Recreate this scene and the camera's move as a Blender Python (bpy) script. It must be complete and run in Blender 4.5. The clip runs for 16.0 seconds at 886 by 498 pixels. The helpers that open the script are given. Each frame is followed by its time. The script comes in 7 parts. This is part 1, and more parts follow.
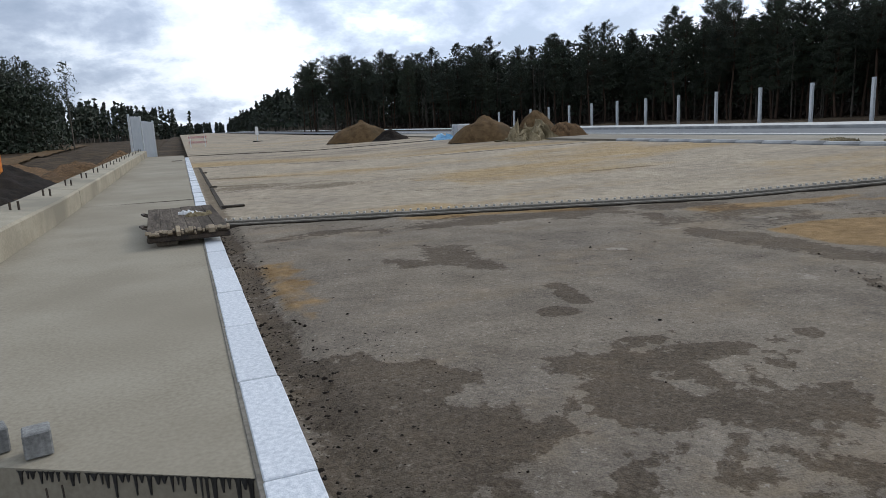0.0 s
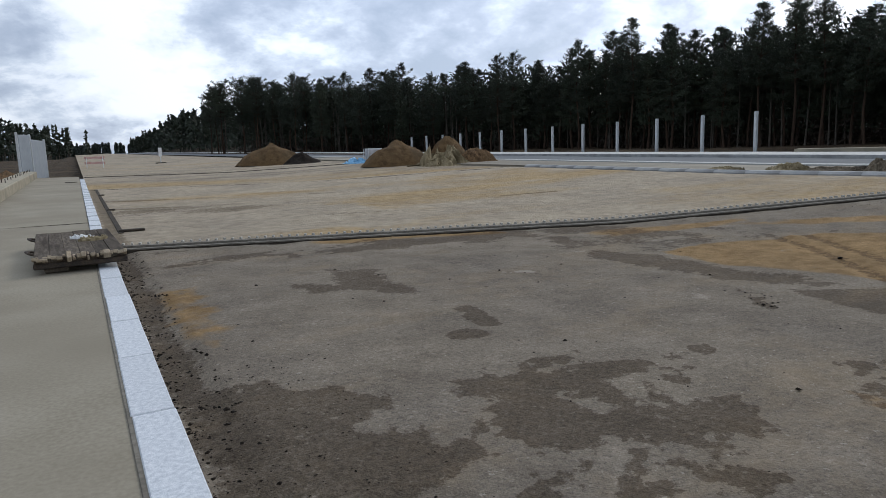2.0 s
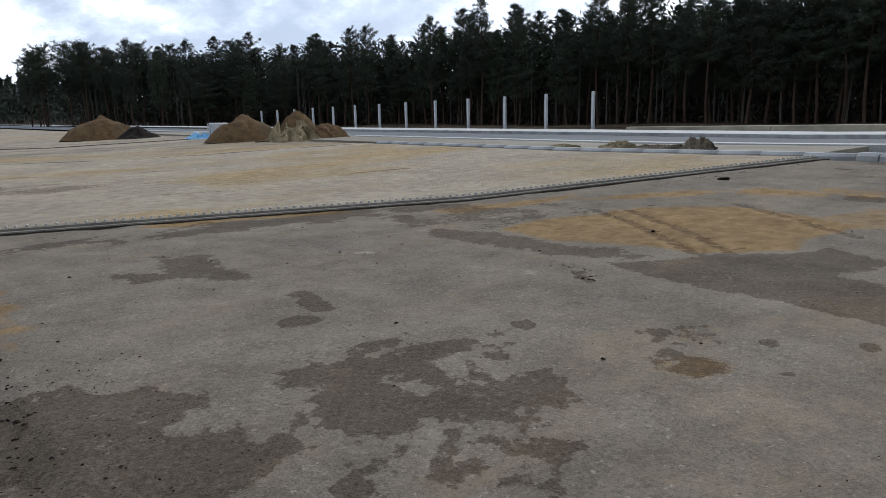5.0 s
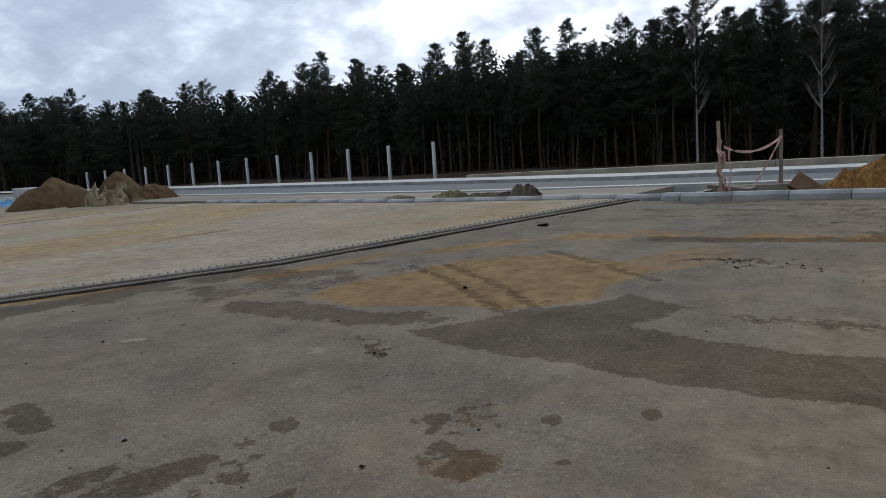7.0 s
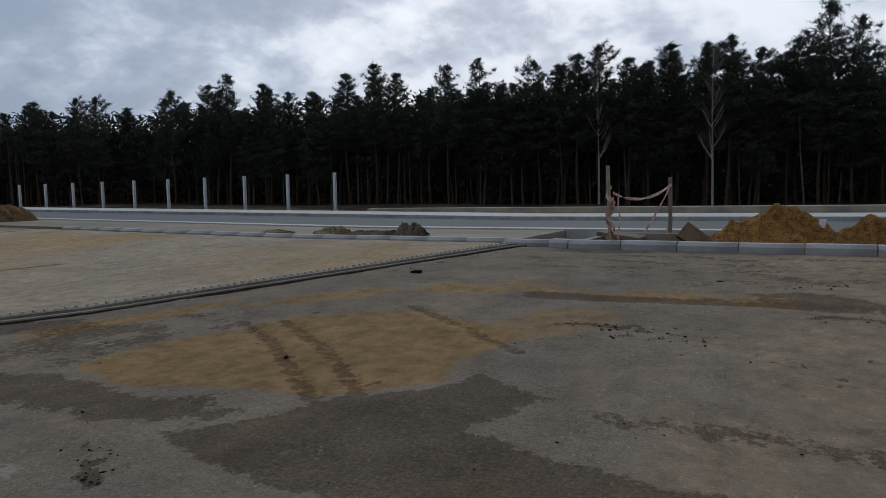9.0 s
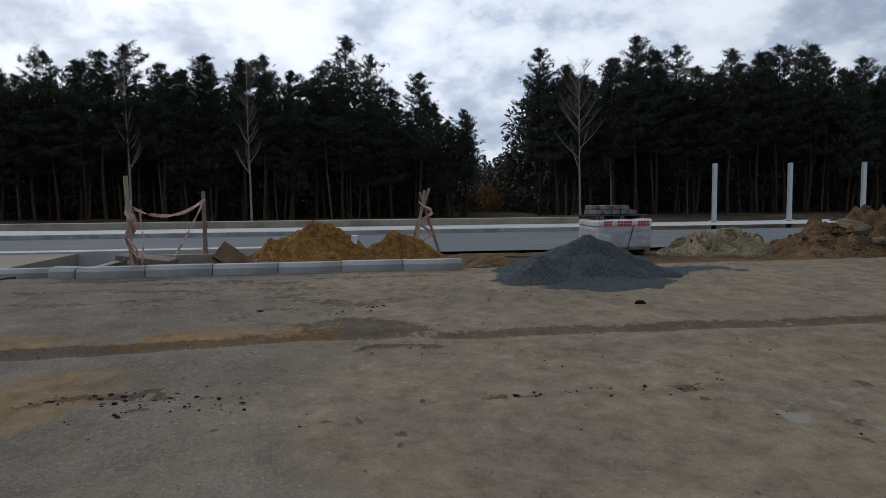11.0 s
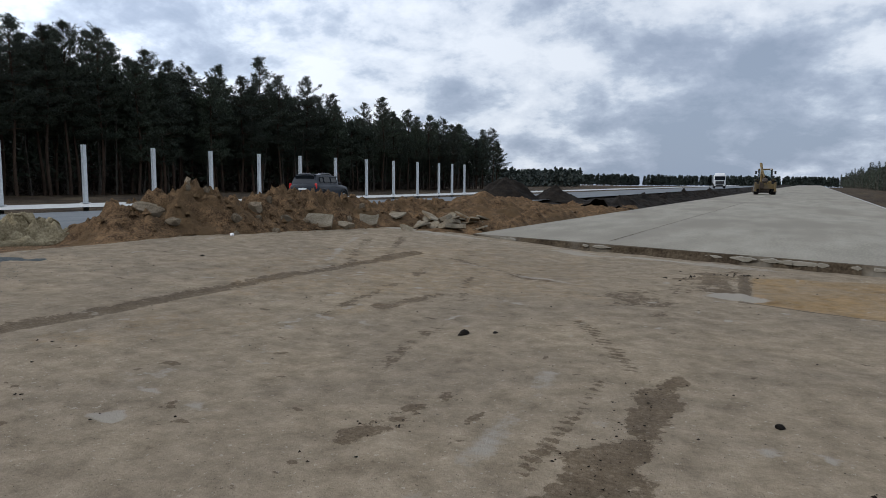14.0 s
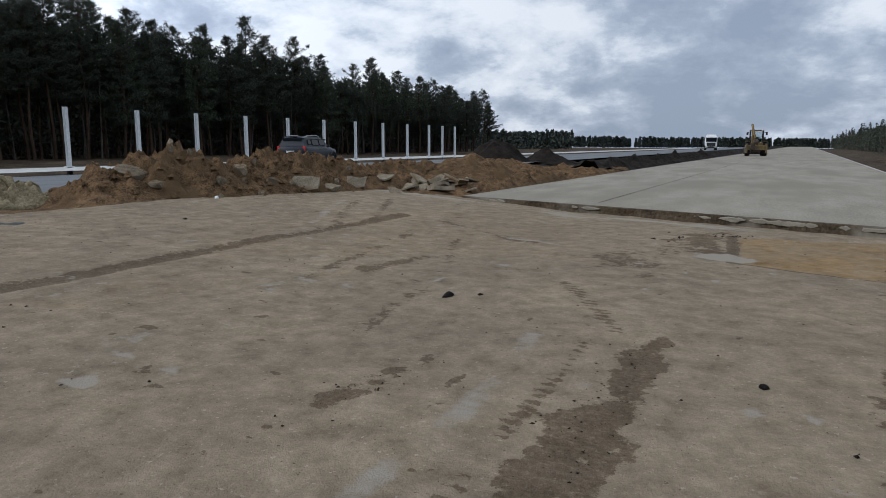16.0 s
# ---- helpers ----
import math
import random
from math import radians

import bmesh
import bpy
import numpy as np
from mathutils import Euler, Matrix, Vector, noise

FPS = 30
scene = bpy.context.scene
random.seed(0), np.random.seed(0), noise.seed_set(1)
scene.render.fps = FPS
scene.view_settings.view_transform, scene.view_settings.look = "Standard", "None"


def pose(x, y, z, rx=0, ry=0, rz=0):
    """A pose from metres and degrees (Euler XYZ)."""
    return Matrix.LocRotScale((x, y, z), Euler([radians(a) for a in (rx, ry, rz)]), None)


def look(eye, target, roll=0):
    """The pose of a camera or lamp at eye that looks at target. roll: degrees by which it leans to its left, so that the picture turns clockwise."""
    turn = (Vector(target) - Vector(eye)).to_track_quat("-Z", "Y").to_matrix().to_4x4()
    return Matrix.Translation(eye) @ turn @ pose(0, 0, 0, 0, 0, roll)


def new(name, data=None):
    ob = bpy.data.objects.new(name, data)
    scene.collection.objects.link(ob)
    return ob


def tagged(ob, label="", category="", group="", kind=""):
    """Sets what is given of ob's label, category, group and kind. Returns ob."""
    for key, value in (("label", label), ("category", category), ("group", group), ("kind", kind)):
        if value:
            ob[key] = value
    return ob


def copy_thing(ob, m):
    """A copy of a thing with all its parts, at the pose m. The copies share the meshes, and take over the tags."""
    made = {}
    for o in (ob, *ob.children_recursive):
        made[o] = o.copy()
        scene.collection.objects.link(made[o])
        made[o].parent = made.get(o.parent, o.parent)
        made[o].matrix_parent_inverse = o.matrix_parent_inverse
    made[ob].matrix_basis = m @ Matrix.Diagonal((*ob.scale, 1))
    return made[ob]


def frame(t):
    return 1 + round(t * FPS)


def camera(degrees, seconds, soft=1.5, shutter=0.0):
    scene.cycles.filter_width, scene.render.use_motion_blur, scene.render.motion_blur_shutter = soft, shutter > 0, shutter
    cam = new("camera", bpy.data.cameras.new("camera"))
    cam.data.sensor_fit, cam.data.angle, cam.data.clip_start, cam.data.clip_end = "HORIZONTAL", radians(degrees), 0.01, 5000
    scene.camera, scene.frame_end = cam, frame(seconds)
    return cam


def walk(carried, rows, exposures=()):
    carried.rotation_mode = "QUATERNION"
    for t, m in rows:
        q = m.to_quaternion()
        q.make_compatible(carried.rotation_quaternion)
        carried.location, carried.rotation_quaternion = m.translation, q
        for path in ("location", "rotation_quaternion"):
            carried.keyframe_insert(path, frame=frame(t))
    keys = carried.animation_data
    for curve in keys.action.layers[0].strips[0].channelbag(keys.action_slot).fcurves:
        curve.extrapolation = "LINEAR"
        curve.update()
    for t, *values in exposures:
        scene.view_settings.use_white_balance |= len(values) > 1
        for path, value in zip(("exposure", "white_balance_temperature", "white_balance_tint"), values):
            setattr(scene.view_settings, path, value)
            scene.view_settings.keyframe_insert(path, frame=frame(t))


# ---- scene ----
cam = camera(67.7, 16.0, soft=0.6)
PATH = [
    (0, (0.482, 0.236, 1.249), (1.186, 2.074, 0.891), -2.9),
    (0.5, (0.488, 0.234, 1.245), (1.26, 2.046, 0.901), -2.6),
    (1, (0.492, 0.234, 1.244), (1.312, 2.03, 0.924), -2.3),
    (1.5, (0.499, 0.227, 1.246), (1.356, 2.011, 0.958), -2.6),
    (2, (0.51, 0.231, 1.244), (1.457, 1.967, 0.947), -2.0),
    (2.5, (0.513, 0.244, 1.246), (1.55, 1.929, 0.955), -1.1),
    (3, (0.522, 0.239, 1.247), (1.657, 1.859, 0.95), -0.9),
    (3.2, (0.526, 0.235, 1.247), (1.698, 1.829, 0.953), -0.7),
    (5.3, (0.787, 0.148, 1.29), (2.09, 1.617, 0.911), -0.9),
    (5.5, (0.929, 0.145, 1.286), (2.234, 1.629, 0.976), 1.0),
    (6, (1.193, 0.08, 1.231), (2.652, 1.411, 0.913), 1.9),
    (6.2, (1.265, 0.094, 1.24), (2.81, 1.29, 0.816), 0.0),
    (6.5, (1.349, 0.102, 1.255), (2.939, 1.286, 0.994), -0.4),
    (7, (1.523, 0.116, 1.33), (3.114, 1.3, 1.078), -3.5),
    (7.5, (1.848, 0.027, 1.351), (3.355, 1.32, 1.114), -1.0),
    (8, (2.229, 0.109, 1.37), (3.75, 1.395, 1.194), 0.0),
    (8.2, (2.393, 0.136, 1.377), (3.959, 1.367, 1.199), -0.4),
    (10.3, (4.113, 0.339, 1.379), (6.077, 0.681, 1.216), 1.0),
    (10.5, (4.276, 0.324, 1.38), (6.259, 0.508, 1.19), 1.1),
    (11, (4.538, 0.365, 1.407), (6.506, 0.039, 1.266), -0.5),
    (11.5, (4.698, 0.351, 1.391), (6.556, -0.353, 1.162), -0.4),
    (12, (4.785, 0.237, 1.416), (6.508, -0.764, 1.251), 0.2),
    (12.5, (4.899, 0.163, 1.414), (6.347, -1.209, 1.271), 0.4),
    (13, (4.917, 0.185, 1.418), (6.092, -1.426, 1.262), 0.5),
    (13.5, (4.907, 0.156, 1.406), (5.884, -1.582, 1.237), 0.7),
    (14, (4.882, 0.113, 1.402), (5.709, -1.698, 1.208), 0.4),
    (14.5, (4.868, 0.082, 1.395), (5.532, -1.792, 1.18), 0.3),
    (15, (4.828, 0.038, 1.388), (5.385, -1.866, 1.133), 0.2),
    (15.5, (4.813, 0.011, 1.387), (5.309, -1.908, 1.119), 0.3),
    (16, (4.865, -0.02, 1.368), (5.662, -1.829, 1.064), 0.2),
]

walk(cam, [(t, look(eye, target, roll)) for t, eye, target, roll in PATH],
     exposures=[(0, 0.03), (0.6, 0.03), (2, -0.13), (3, -0.14), (5.3, 0.06), (5.6, 0.0), (6, -0.54), (6.5, -0.24), (7.0, -0.33), (7.5, -0.74), (8, -0.76), (8.6, -0.84), (10.3, -0.82), (11, -0.60), (11.7, -0.42), (12.5, -0.36), (13, -0.12), (14, 0.02), (16, -0.02)])

# ---------------------------------------------------------------- world and light
SUN_EL, SUN_AZ = radians(34), radians(66)
world = bpy.data.worlds.new("sky")
scene.world = world
world.use_nodes = True
wn, wl = world.node_tree.nodes, world.node_tree.links
wn.clear()
w_out = wn.new("ShaderNodeOutputWorld")
w_bg = wn.new("ShaderNodeBackground")
w_sky = wn.new("ShaderNodeTexSky")
w_sky.sky_type = "NISHITA"
w_sky.sun_disc = False
w_sky.sun_elevation, w_sky.sun_rotation = SUN_EL, SUN_AZ
w_sky.dust_density, w_sky.air_density = 2.0, 1.0
w_co = wn.new("ShaderNodeTexCoord")
# cloud deck: directions are laid onto a high flat layer so that clouds flatten towards the horizon
w_sep = wn.new("ShaderNodeSeparateXYZ")
w_z = wn.new("ShaderNodeMath"); w_z.operation = "ADD"; w_z.inputs[1].default_value = 0.50
w_zm = wn.new("ShaderNodeMath"); w_zm.operation = "MAXIMUM"; w_zm.inputs[1].default_value = 0.06
w_div = wn.new("ShaderNodeVectorMath"); w_div.operation = "DIVIDE"
w_comb = wn.new("ShaderNodeCombineXYZ")
wl.new(w_co.outputs["Generated"], w_sep.inputs[0])
wl.new(w_sep.outputs["Z"], w_z.inputs[0]); wl.new(w_z.outputs[0], w_zm.inputs[0])
for k in range(3):
    wl.new(w_zm.outputs[0], w_comb.inputs[k])
wl.new(w_co.outputs["Generated"], w_div.inputs[0]); wl.new(w_comb.outputs[0], w_div.inputs[1])


def cloud_noise(scale, detail, rough, dist, off):
    m = wn.new("ShaderNodeMapping")
    m.inputs["Location"].default_value = off
    n = wn.new("ShaderNodeTexNoise")
    n.inputs["Scale"].default_value, n.inputs["Detail"].default_value = scale, detail
    n.inputs["Roughness"].default_value, n.inputs["Distortion"].default_value = rough, dist
    wl.new(w_div.outputs[0], m.inputs[0]); wl.new(m.outputs[0], n.inputs["Vector"])
    return n


big = cloud_noise(1.7, 9, 0.54, 0.0, (7.3, 2.1, 0.5))
fine = cloud_noise(5.6, 9, 0.6, 0.1, (0.7, 5.2, 1))
w_mix = wn.new("ShaderNodeMath"); w_mix.operation = "MULTIPLY_ADD"; w_mix.inputs[1].default_value = 0.56
w_mf = wn.new("ShaderNodeMath"); w_mf.operation = "MULTIPLY"; w_mf.inputs[1].default_value = 0.44
wl.new(fine.outputs["Fac"], w_mf.inputs[0]); wl.new(big.outputs["Fac"], w_mix.inputs[0]); wl.new(w_mf.outputs[0], w_mix.inputs[2])
w_ramp = wn.new("ShaderNodeValToRGB")
w_ramp.color_ramp.elements[0].position, w_ramp.color_ramp.elements[0].color = 0.41, (0.34, 0.42, 0.56, 1)
w_ramp.color_ramp.elements[1].position, w_ramp.color_ramp.elements[1].color = 0.585, (0.92, 0.99, 1.10, 1)
for pos, col in ((0.465, (0.43, 0.51, 0.66, 1)), (0.505, (0.57, 0.66, 0.81, 1)), (0.535, (0.76, 0.84, 0.97, 1))):
    e = w_ramp.color_ramp.elements.new(pos); e.color = col
wl.new(w_mix.outputs[0], w_ramp.inputs[0])
w_scale = wn.new("ShaderNodeVectorMath"); w_scale.operation = "SCALE"; w_scale.inputs["Scale"].default_value = 0.10
wl.new(w_sky.outputs[0], w_scale.inputs[0])
w_blend = wn.new("ShaderNodeMixRGB"); w_blend.inputs[0].default_value = 0.9
wl.new(w_scale.outputs[0], w_blend.inputs[1]); wl.new(w_ramp.outputs[0], w_blend.inputs[2])
# the cloud is brighter round the hidden sun
w_dot = wn.new("ShaderNodeVectorMath"); w_dot.operation = "DOT_PRODUCT"
w_dot.inputs[1].default_value = (math.sin(SUN_AZ) * math.cos(SUN_EL), math.cos(SUN_AZ) * math.cos(SUN_EL), math.sin(SUN_EL))
wl.new(w_co.outputs["Generated"], w_dot.inputs[0])
w_glow = wn.new("ShaderNodeMapRange"); w_glow.interpolation_type = "SMOOTHSTEP"
w_glow.inputs[1].default_value, w_glow.inputs[2].default_value = -0.1, 1.0
w_glow.inputs[3].default_value, w_glow.inputs[4].default_value = 1.12, 1.98
wl.new(w_dot.outputs["Value"], w_glow.inputs[0])
w_lit = wn.new("ShaderNodeVectorMath"); w_lit.operation = "SCALE"
wl.new(w_blend.outputs[0], w_lit.inputs[0]); wl.new(w_glow.outputs[0], w_lit.inputs["Scale"])
wl.new(w_lit.outputs[0], w_bg.inputs["Color"]); wl.new(w_bg.outputs[0], w_out.inputs[0])
w_bg.inputs["Strength"].default_value = 0.80

sun_data = bpy.data.lights.new("sun", "SUN")
sun_data.energy, sun_data.angle, sun_data.color = 1.1, radians(14), (1.0, 0.95, 0.88)
sun = new("sun", sun_data)
sun.matrix_world = look((0, 0, 60), (0 - 60 * math.sin(SUN_AZ) / math.tan(SUN_EL), 0 - 60 * math.cos(SUN_AZ) / math.tan(SUN_EL), 0))
scene.view_settings.exposure = 0.0

# ---------------------------------------------------------------- materials
MATS = {}


def mat(name, c1, c2, rough=0.85, scale=6.0, fine=60.0, bump=0.3, c3=None, metal=0.0, vary=0.0, stretch=(1, 1, 1), bump_fine=0.5):
    """Two-scale noise colour with fine relief; c3 adds broad stains, on TARP fold shade; vary shifts brightness from
    object to object.
    """
    if name in MATS:
        return MATS[name]
    m = bpy.data.materials.new(name)
    m.use_nodes = True
    n, l = m.node_tree.nodes, m.node_tree.links
    b = n["Principled BSDF"]
    b.inputs["Roughness"].default_value, b.inputs["Metallic"].default_value = rough, metal
    if rough >= 0.85:
        b.inputs["Specular IOR Level"].default_value = 0.12
    co = n.new("ShaderNodeTexCoord")
    mp = n.new("ShaderNodeMapping"); mp.inputs["Scale"].default_value = stretch
    l.new(co.outputs["Object"], mp.inputs[0])
    n1 = n.new("ShaderNodeTexNoise"); n1.inputs["Scale"].default_value = scale; n1.inputs["Detail"].default_value = 6
    n2 = n.new("ShaderNodeTexNoise"); n2.inputs["Scale"].default_value = fine; n2.inputs["Detail"].default_value = 3
    for q in (n1, n2):
        l.new(mp.outputs[0], q.inputs["Vector"])
    add = n.new("ShaderNodeMath"); add.operation = "MULTIPLY_ADD"; add.inputs[1].default_value = 0.5
    half = n.new("ShaderNodeMath"); half.operation = "MULTIPLY"; half.inputs[1].default_value = 0.5
    l.new(n2.outputs["Fac"], half.inputs[0]); l.new(n1.outputs["Fac"], add.inputs[0]); l.new(half.outputs[0], add.inputs[2])
    ramp = n.new("ShaderNodeValToRGB")
    ramp.color_ramp.elements[0].position, ramp.color_ramp.elements[0].color = 0.38, (*c1, 1)
    ramp.color_ramp.elements[1].position, ramp.color_ramp.elements[1].color = 0.62, (*c2, 1)
    l.new(add.outputs[0], ramp.inputs[0])
    col = ramp.outputs[0]
    if c3:
        n3 = n.new("ShaderNodeTexNoise"); n3.inputs["Scale"].default_value = scale * 0.23; n3.inputs["Detail"].default_value = 5
        l.new(mp.outputs[0], n3.inputs["Vector"])
        r3 = n.new("ShaderNodeValToRGB")
        r3.color_ramp.elements[0].position, r3.color_ramp.elements[1].position = 0.5, 0.64
        l.new(n3.outputs["Fac"], r3.inputs[0])
        mx = n.new("ShaderNodeMixRGB"); mx.inputs[2].default_value = (*c3, 1)
        l.new(r3.outputs[0], mx.inputs[0]); l.new(col, mx.inputs[1])
        col = mx.outputs[0]
    if vary:
        oi = n.new("ShaderNodeObjectInfo")
        mr = n.new("ShaderNodeMapRange"); mr.inputs[3].default_value, mr.inputs[4].default_value = 1 - vary, 1 + vary
        l.new(oi.outputs["Random"], mr.inputs[0])
        vs = n.new("ShaderNodeVectorMath"); vs.operation = "SCALE"
        l.new(col, vs.inputs[0]); l.new(mr.outputs[0], vs.inputs["Scale"])
        col = vs.outputs[0]
    l.new(col, b.inputs["Base Color"])
    if bump:
        bp = n.new("ShaderNodeBump"); bp.inputs["Strength"].default_value = bump; bp.inputs["Distance"].default_value = bump_fine * 0.04
        l.new(add.outputs[0], bp.inputs["Height"]); l.new(bp.outputs[0], b.inputs["Normal"])
    MATS[name] = m
    return m


CONC = mat("pale cast concrete", (0.228, 0.200, 0.150), (0.300, 0.270, 0.210), 0.86, 1.3, 45, 0.15, c3=(0.225, 0.197, 0.148))
CONC_W = mat("formed wall concrete", (0.27, 0.24, 0.18), (0.36, 0.325, 0.25), 0.88, 2.5, 40, 0.2, c3=(0.22, 0.20, 0.155))
GRANITE = mat("light granite", (0.40, 0.43, 0.47), (0.66, 0.68, 0.70), 0.75, 40, 190, 0.25, vary=0.05)
KERB = mat("grey kerb concrete", (0.29, 0.295, 0.295), (0.42, 0.42, 0.41), 0.85, 4, 70, 0.2, c3=(0.25, 0.25, 0.245), vary=0.03)
PAVE = mat("worn concrete pavement", (0.205, 0.186, 0.148), (0.30, 0.274, 0.222), 0.86, 1.6, 30, 0.15, c3=(0.205, 0.183, 0.146), stretch=(1, 0.3, 1))
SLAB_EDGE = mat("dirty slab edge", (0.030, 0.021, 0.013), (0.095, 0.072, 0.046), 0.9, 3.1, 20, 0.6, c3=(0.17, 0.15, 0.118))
ASPH2 = mat("pale new asphalt", (0.115, 0.125, 0.132), (0.165, 0.175, 0.18), 0.86, 1.2, 40, 0.15, stretch=(1, 0.2, 1))
WHITE_C = mat("bright new concrete", (0.34, 0.345, 0.335), (0.48, 0.48, 0.46), 0.8, 2.0, 30, 0.12)
DIRT = mat("brown loamy dirt", (0.050, 0.030, 0.016), (0.215, 0.132, 0.068), 0.95, 5.0, 30, 1.0, c3=(0.115, 0.072, 0.036), bump_fine=2.5)
BLACK_SOIL = mat("dark topsoil", (0.006, 0.005, 0.004), (0.024, 0.018, 0.013), 0.95, 2.5, 22, 0.9, bump_fine=1.5)
SAND = mat("ochre sand", (0.115, 0.057, 0.017), (0.38, 0.196, 0.058), 0.95, 8, 34, 1.0, c3=(0.19, 0.098, 0.030), bump_fine=3.0)
SAND_D = mat("dull brown sand", (0.062, 0.038, 0.018), (0.155, 0.098, 0.048), 0.95, 3, 30, 0.9, c3=(0.07, 0.048, 0.025), bump_fine=1.0)
GRAVEL = mat("blue-grey crushed stone", (0.030, 0.037, 0.039), (0.110, 0.124, 0.126), 0.9, 28, 90, 1.0, bump_fine=1.0)
STONE = mat("broken pale rock", (0.075, 0.056, 0.036), (0.22, 0.175, 0.12), 0.9, 5, 35, 0.6, c3=(0.10, 0.08, 0.055), vary=0.2)
GALV = mat("galvanised steel", (0.50, 0.52, 0.53), (0.62, 0.64, 0.65), 0.5, 5, 40, 0.05, metal=0.25)
STEEL_D = mat("rusty dark steel", (0.03, 0.025, 0.022), (0.09, 0.065, 0.045), 0.75, 9, 60, 0.3, metal=0.3)
JOINT = mat("dark joint steel", (0.026, 0.022, 0.018), (0.075, 0.062, 0.048), 0.92, 6, 50, 0.3)
NOSING = mat("dusty grey joint nosing", (0.13, 0.118, 0.098), (0.23, 0.21, 0.175), 0.9, 3, 40, 0.3)
JOINT_L = mat("pale joint teeth", (0.30, 0.28, 0.24), (0.52, 0.49, 0.44), 0.86, 9, 60, 0.2)
BITUMEN = mat("black bitumen", (0.010, 0.010, 0.010), (0.026, 0.025, 0.024), 0.5, 9, 60, 0.4)
WOOD_D = mat("weathered dark timber", (0.050, 0.041, 0.032), (0.165, 0.135, 0.105), 0.9, 7, 60, 0.6, c3=(0.055, 0.042, 0.032), stretch=(5, 0.6, 3), vary=0.3)
WOOD_L = mat("raw pale timber", (0.24, 0.19, 0.13), (0.40, 0.33, 0.24), 0.85, 5, 50, 0.4, stretch=(5, 5, 0.6), vary=0.12)
WOOD_G = mat("grey weathered timber", (0.15, 0.125, 0.10), (0.26, 0.22, 0.175), 0.9, 5, 50, 0.4, stretch=(5, 5, 0.6), vary=0.12)
TAPE = mat("faded red and white barrier tape", (0.46, 0.17, 0.14), (0.62, 0.48, 0.44), 0.6, 7, 20, 0.1)
# c3 paints the shadow tone of the folds as dark olive patches
TARP = mat("dirty beige geotextile with fold shade", (0.150, 0.117, 0.066), (0.36, 0.300, 0.190), 0.9, 3, 24, 0.5, c3=(0.085, 0.066, 0.036))
TARP_D = mat("dirty brown geotextile", (0.065, 0.052, 0.036), (0.22, 0.18, 0.13), 0.9, 5, 40, 0.4, c3=(0.025, 0.02, 0.015))
FOIL = mat("translucent white stretch foil", (0.30, 0.30, 0.32), (0.52, 0.52, 0.53), 0.35, 4, 25, 0.5, stretch=(1, 1, 3))
FOIL_W = mat("white plastic hood", (0.58, 0.57, 0.56), (0.75, 0.74, 0.73), 0.4, 5, 30, 0.4)
RED = mat("red print", (0.50, 0.02, 0.03), (0.62, 0.04, 0.05), 0.5, 8, 40, 0.0)
PAVER = mat("grey paving stone", (0.13, 0.13, 0.125), (0.24, 0.24, 0.23), 0.9, 8, 60, 0.4, vary=0.15)
BLUE_FOIL = mat("blue plastic sheet", (0.10, 0.30, 0.52), (0.22, 0.48, 0.70), 0.4, 4, 25, 0.3)
CAR_PAINT = mat("dark grey-blue car paint", (0.010, 0.014, 0.021), (0.016, 0.021, 0.030), 0.40, 3, 20, 0.0)
MATS["dark grey-blue car paint"].node_tree.nodes["Principled BSDF"].inputs["Specular IOR Level"].default_value = 0.3
CAR_TRIM = mat("black plastic trim", (0.012, 0.012, 0.012), (0.022, 0.022, 0.022), 0.6, 6, 40, 0.1)
CAR_GLASS = mat("tinted car glass", (0.010, 0.013, 0.016), (0.016, 0.019, 0.022), 0.06, 3, 10, 0.0)
CAR_GLASS.node_tree.nodes["Principled BSDF"].inputs["Specular IOR Level"].default_value = 0.12
TYRE = mat("black rubber", (0.012, 0.012, 0.012), (0.028, 0.027, 0.026), 0.85, 12, 60, 0.3)
YELLOW = mat("dusty yellow machine paint", (0.125, 0.086, 0.032), (0.235, 0.158, 0.052), 0.65, 4, 30, 0.1, c3=(0.13, 0.095, 0.055))
ORANGE = mat("orange machine paint", (0.55, 0.16, 0.02), (0.68, 0.22, 0.03), 0.5, 4, 30, 0.05)
WHITE_P = mat("white plastic", (0.66, 0.66, 0.65), (0.78, 0.78, 0.77), 0.5, 6, 30, 0.05)
RED_LAMP = mat("red lamp glass", (0.5, 0.02, 0.02), (0.7, 0.05, 0.04), 0.2, 4, 20, 0.0)
RIM = mat("silver wheel alloy", (0.30, 0.30, 0.31), (0.42, 0.42, 0.43), 0.4, 4, 20, 0.0, metal=0.6)
SCREEN_M = mat("grey noise screen", (0.22, 0.25, 0.28), (0.28, 0.31, 0.34), 0.6, 2, 30, 0.1)
BARK = mat("pine bark", (0.030, 0.021, 0.016), (0.085, 0.055, 0.038), 0.95, 3, 25, 0.5, stretch=(1, 1, 0.3), vary=0.3)
BIRCH = mat("white birch bark", (0.12, 0.11, 0.10), (0.50, 0.48, 0.45), 0.85, 2.2, 16, 0.2, stretch=(1, 1, 2.5))
TWIG = mat("grey-brown bare twigs", (0.10, 0.083, 0.072), (0.19, 0.16, 0.145), 0.9, 3, 20, 0.0)
BARK_T = mat("pale thin trunks", (0.07, 0.06, 0.05), (0.17, 0.15, 0.125), 0.9, 2, 20, 0.2, vary=0.4)


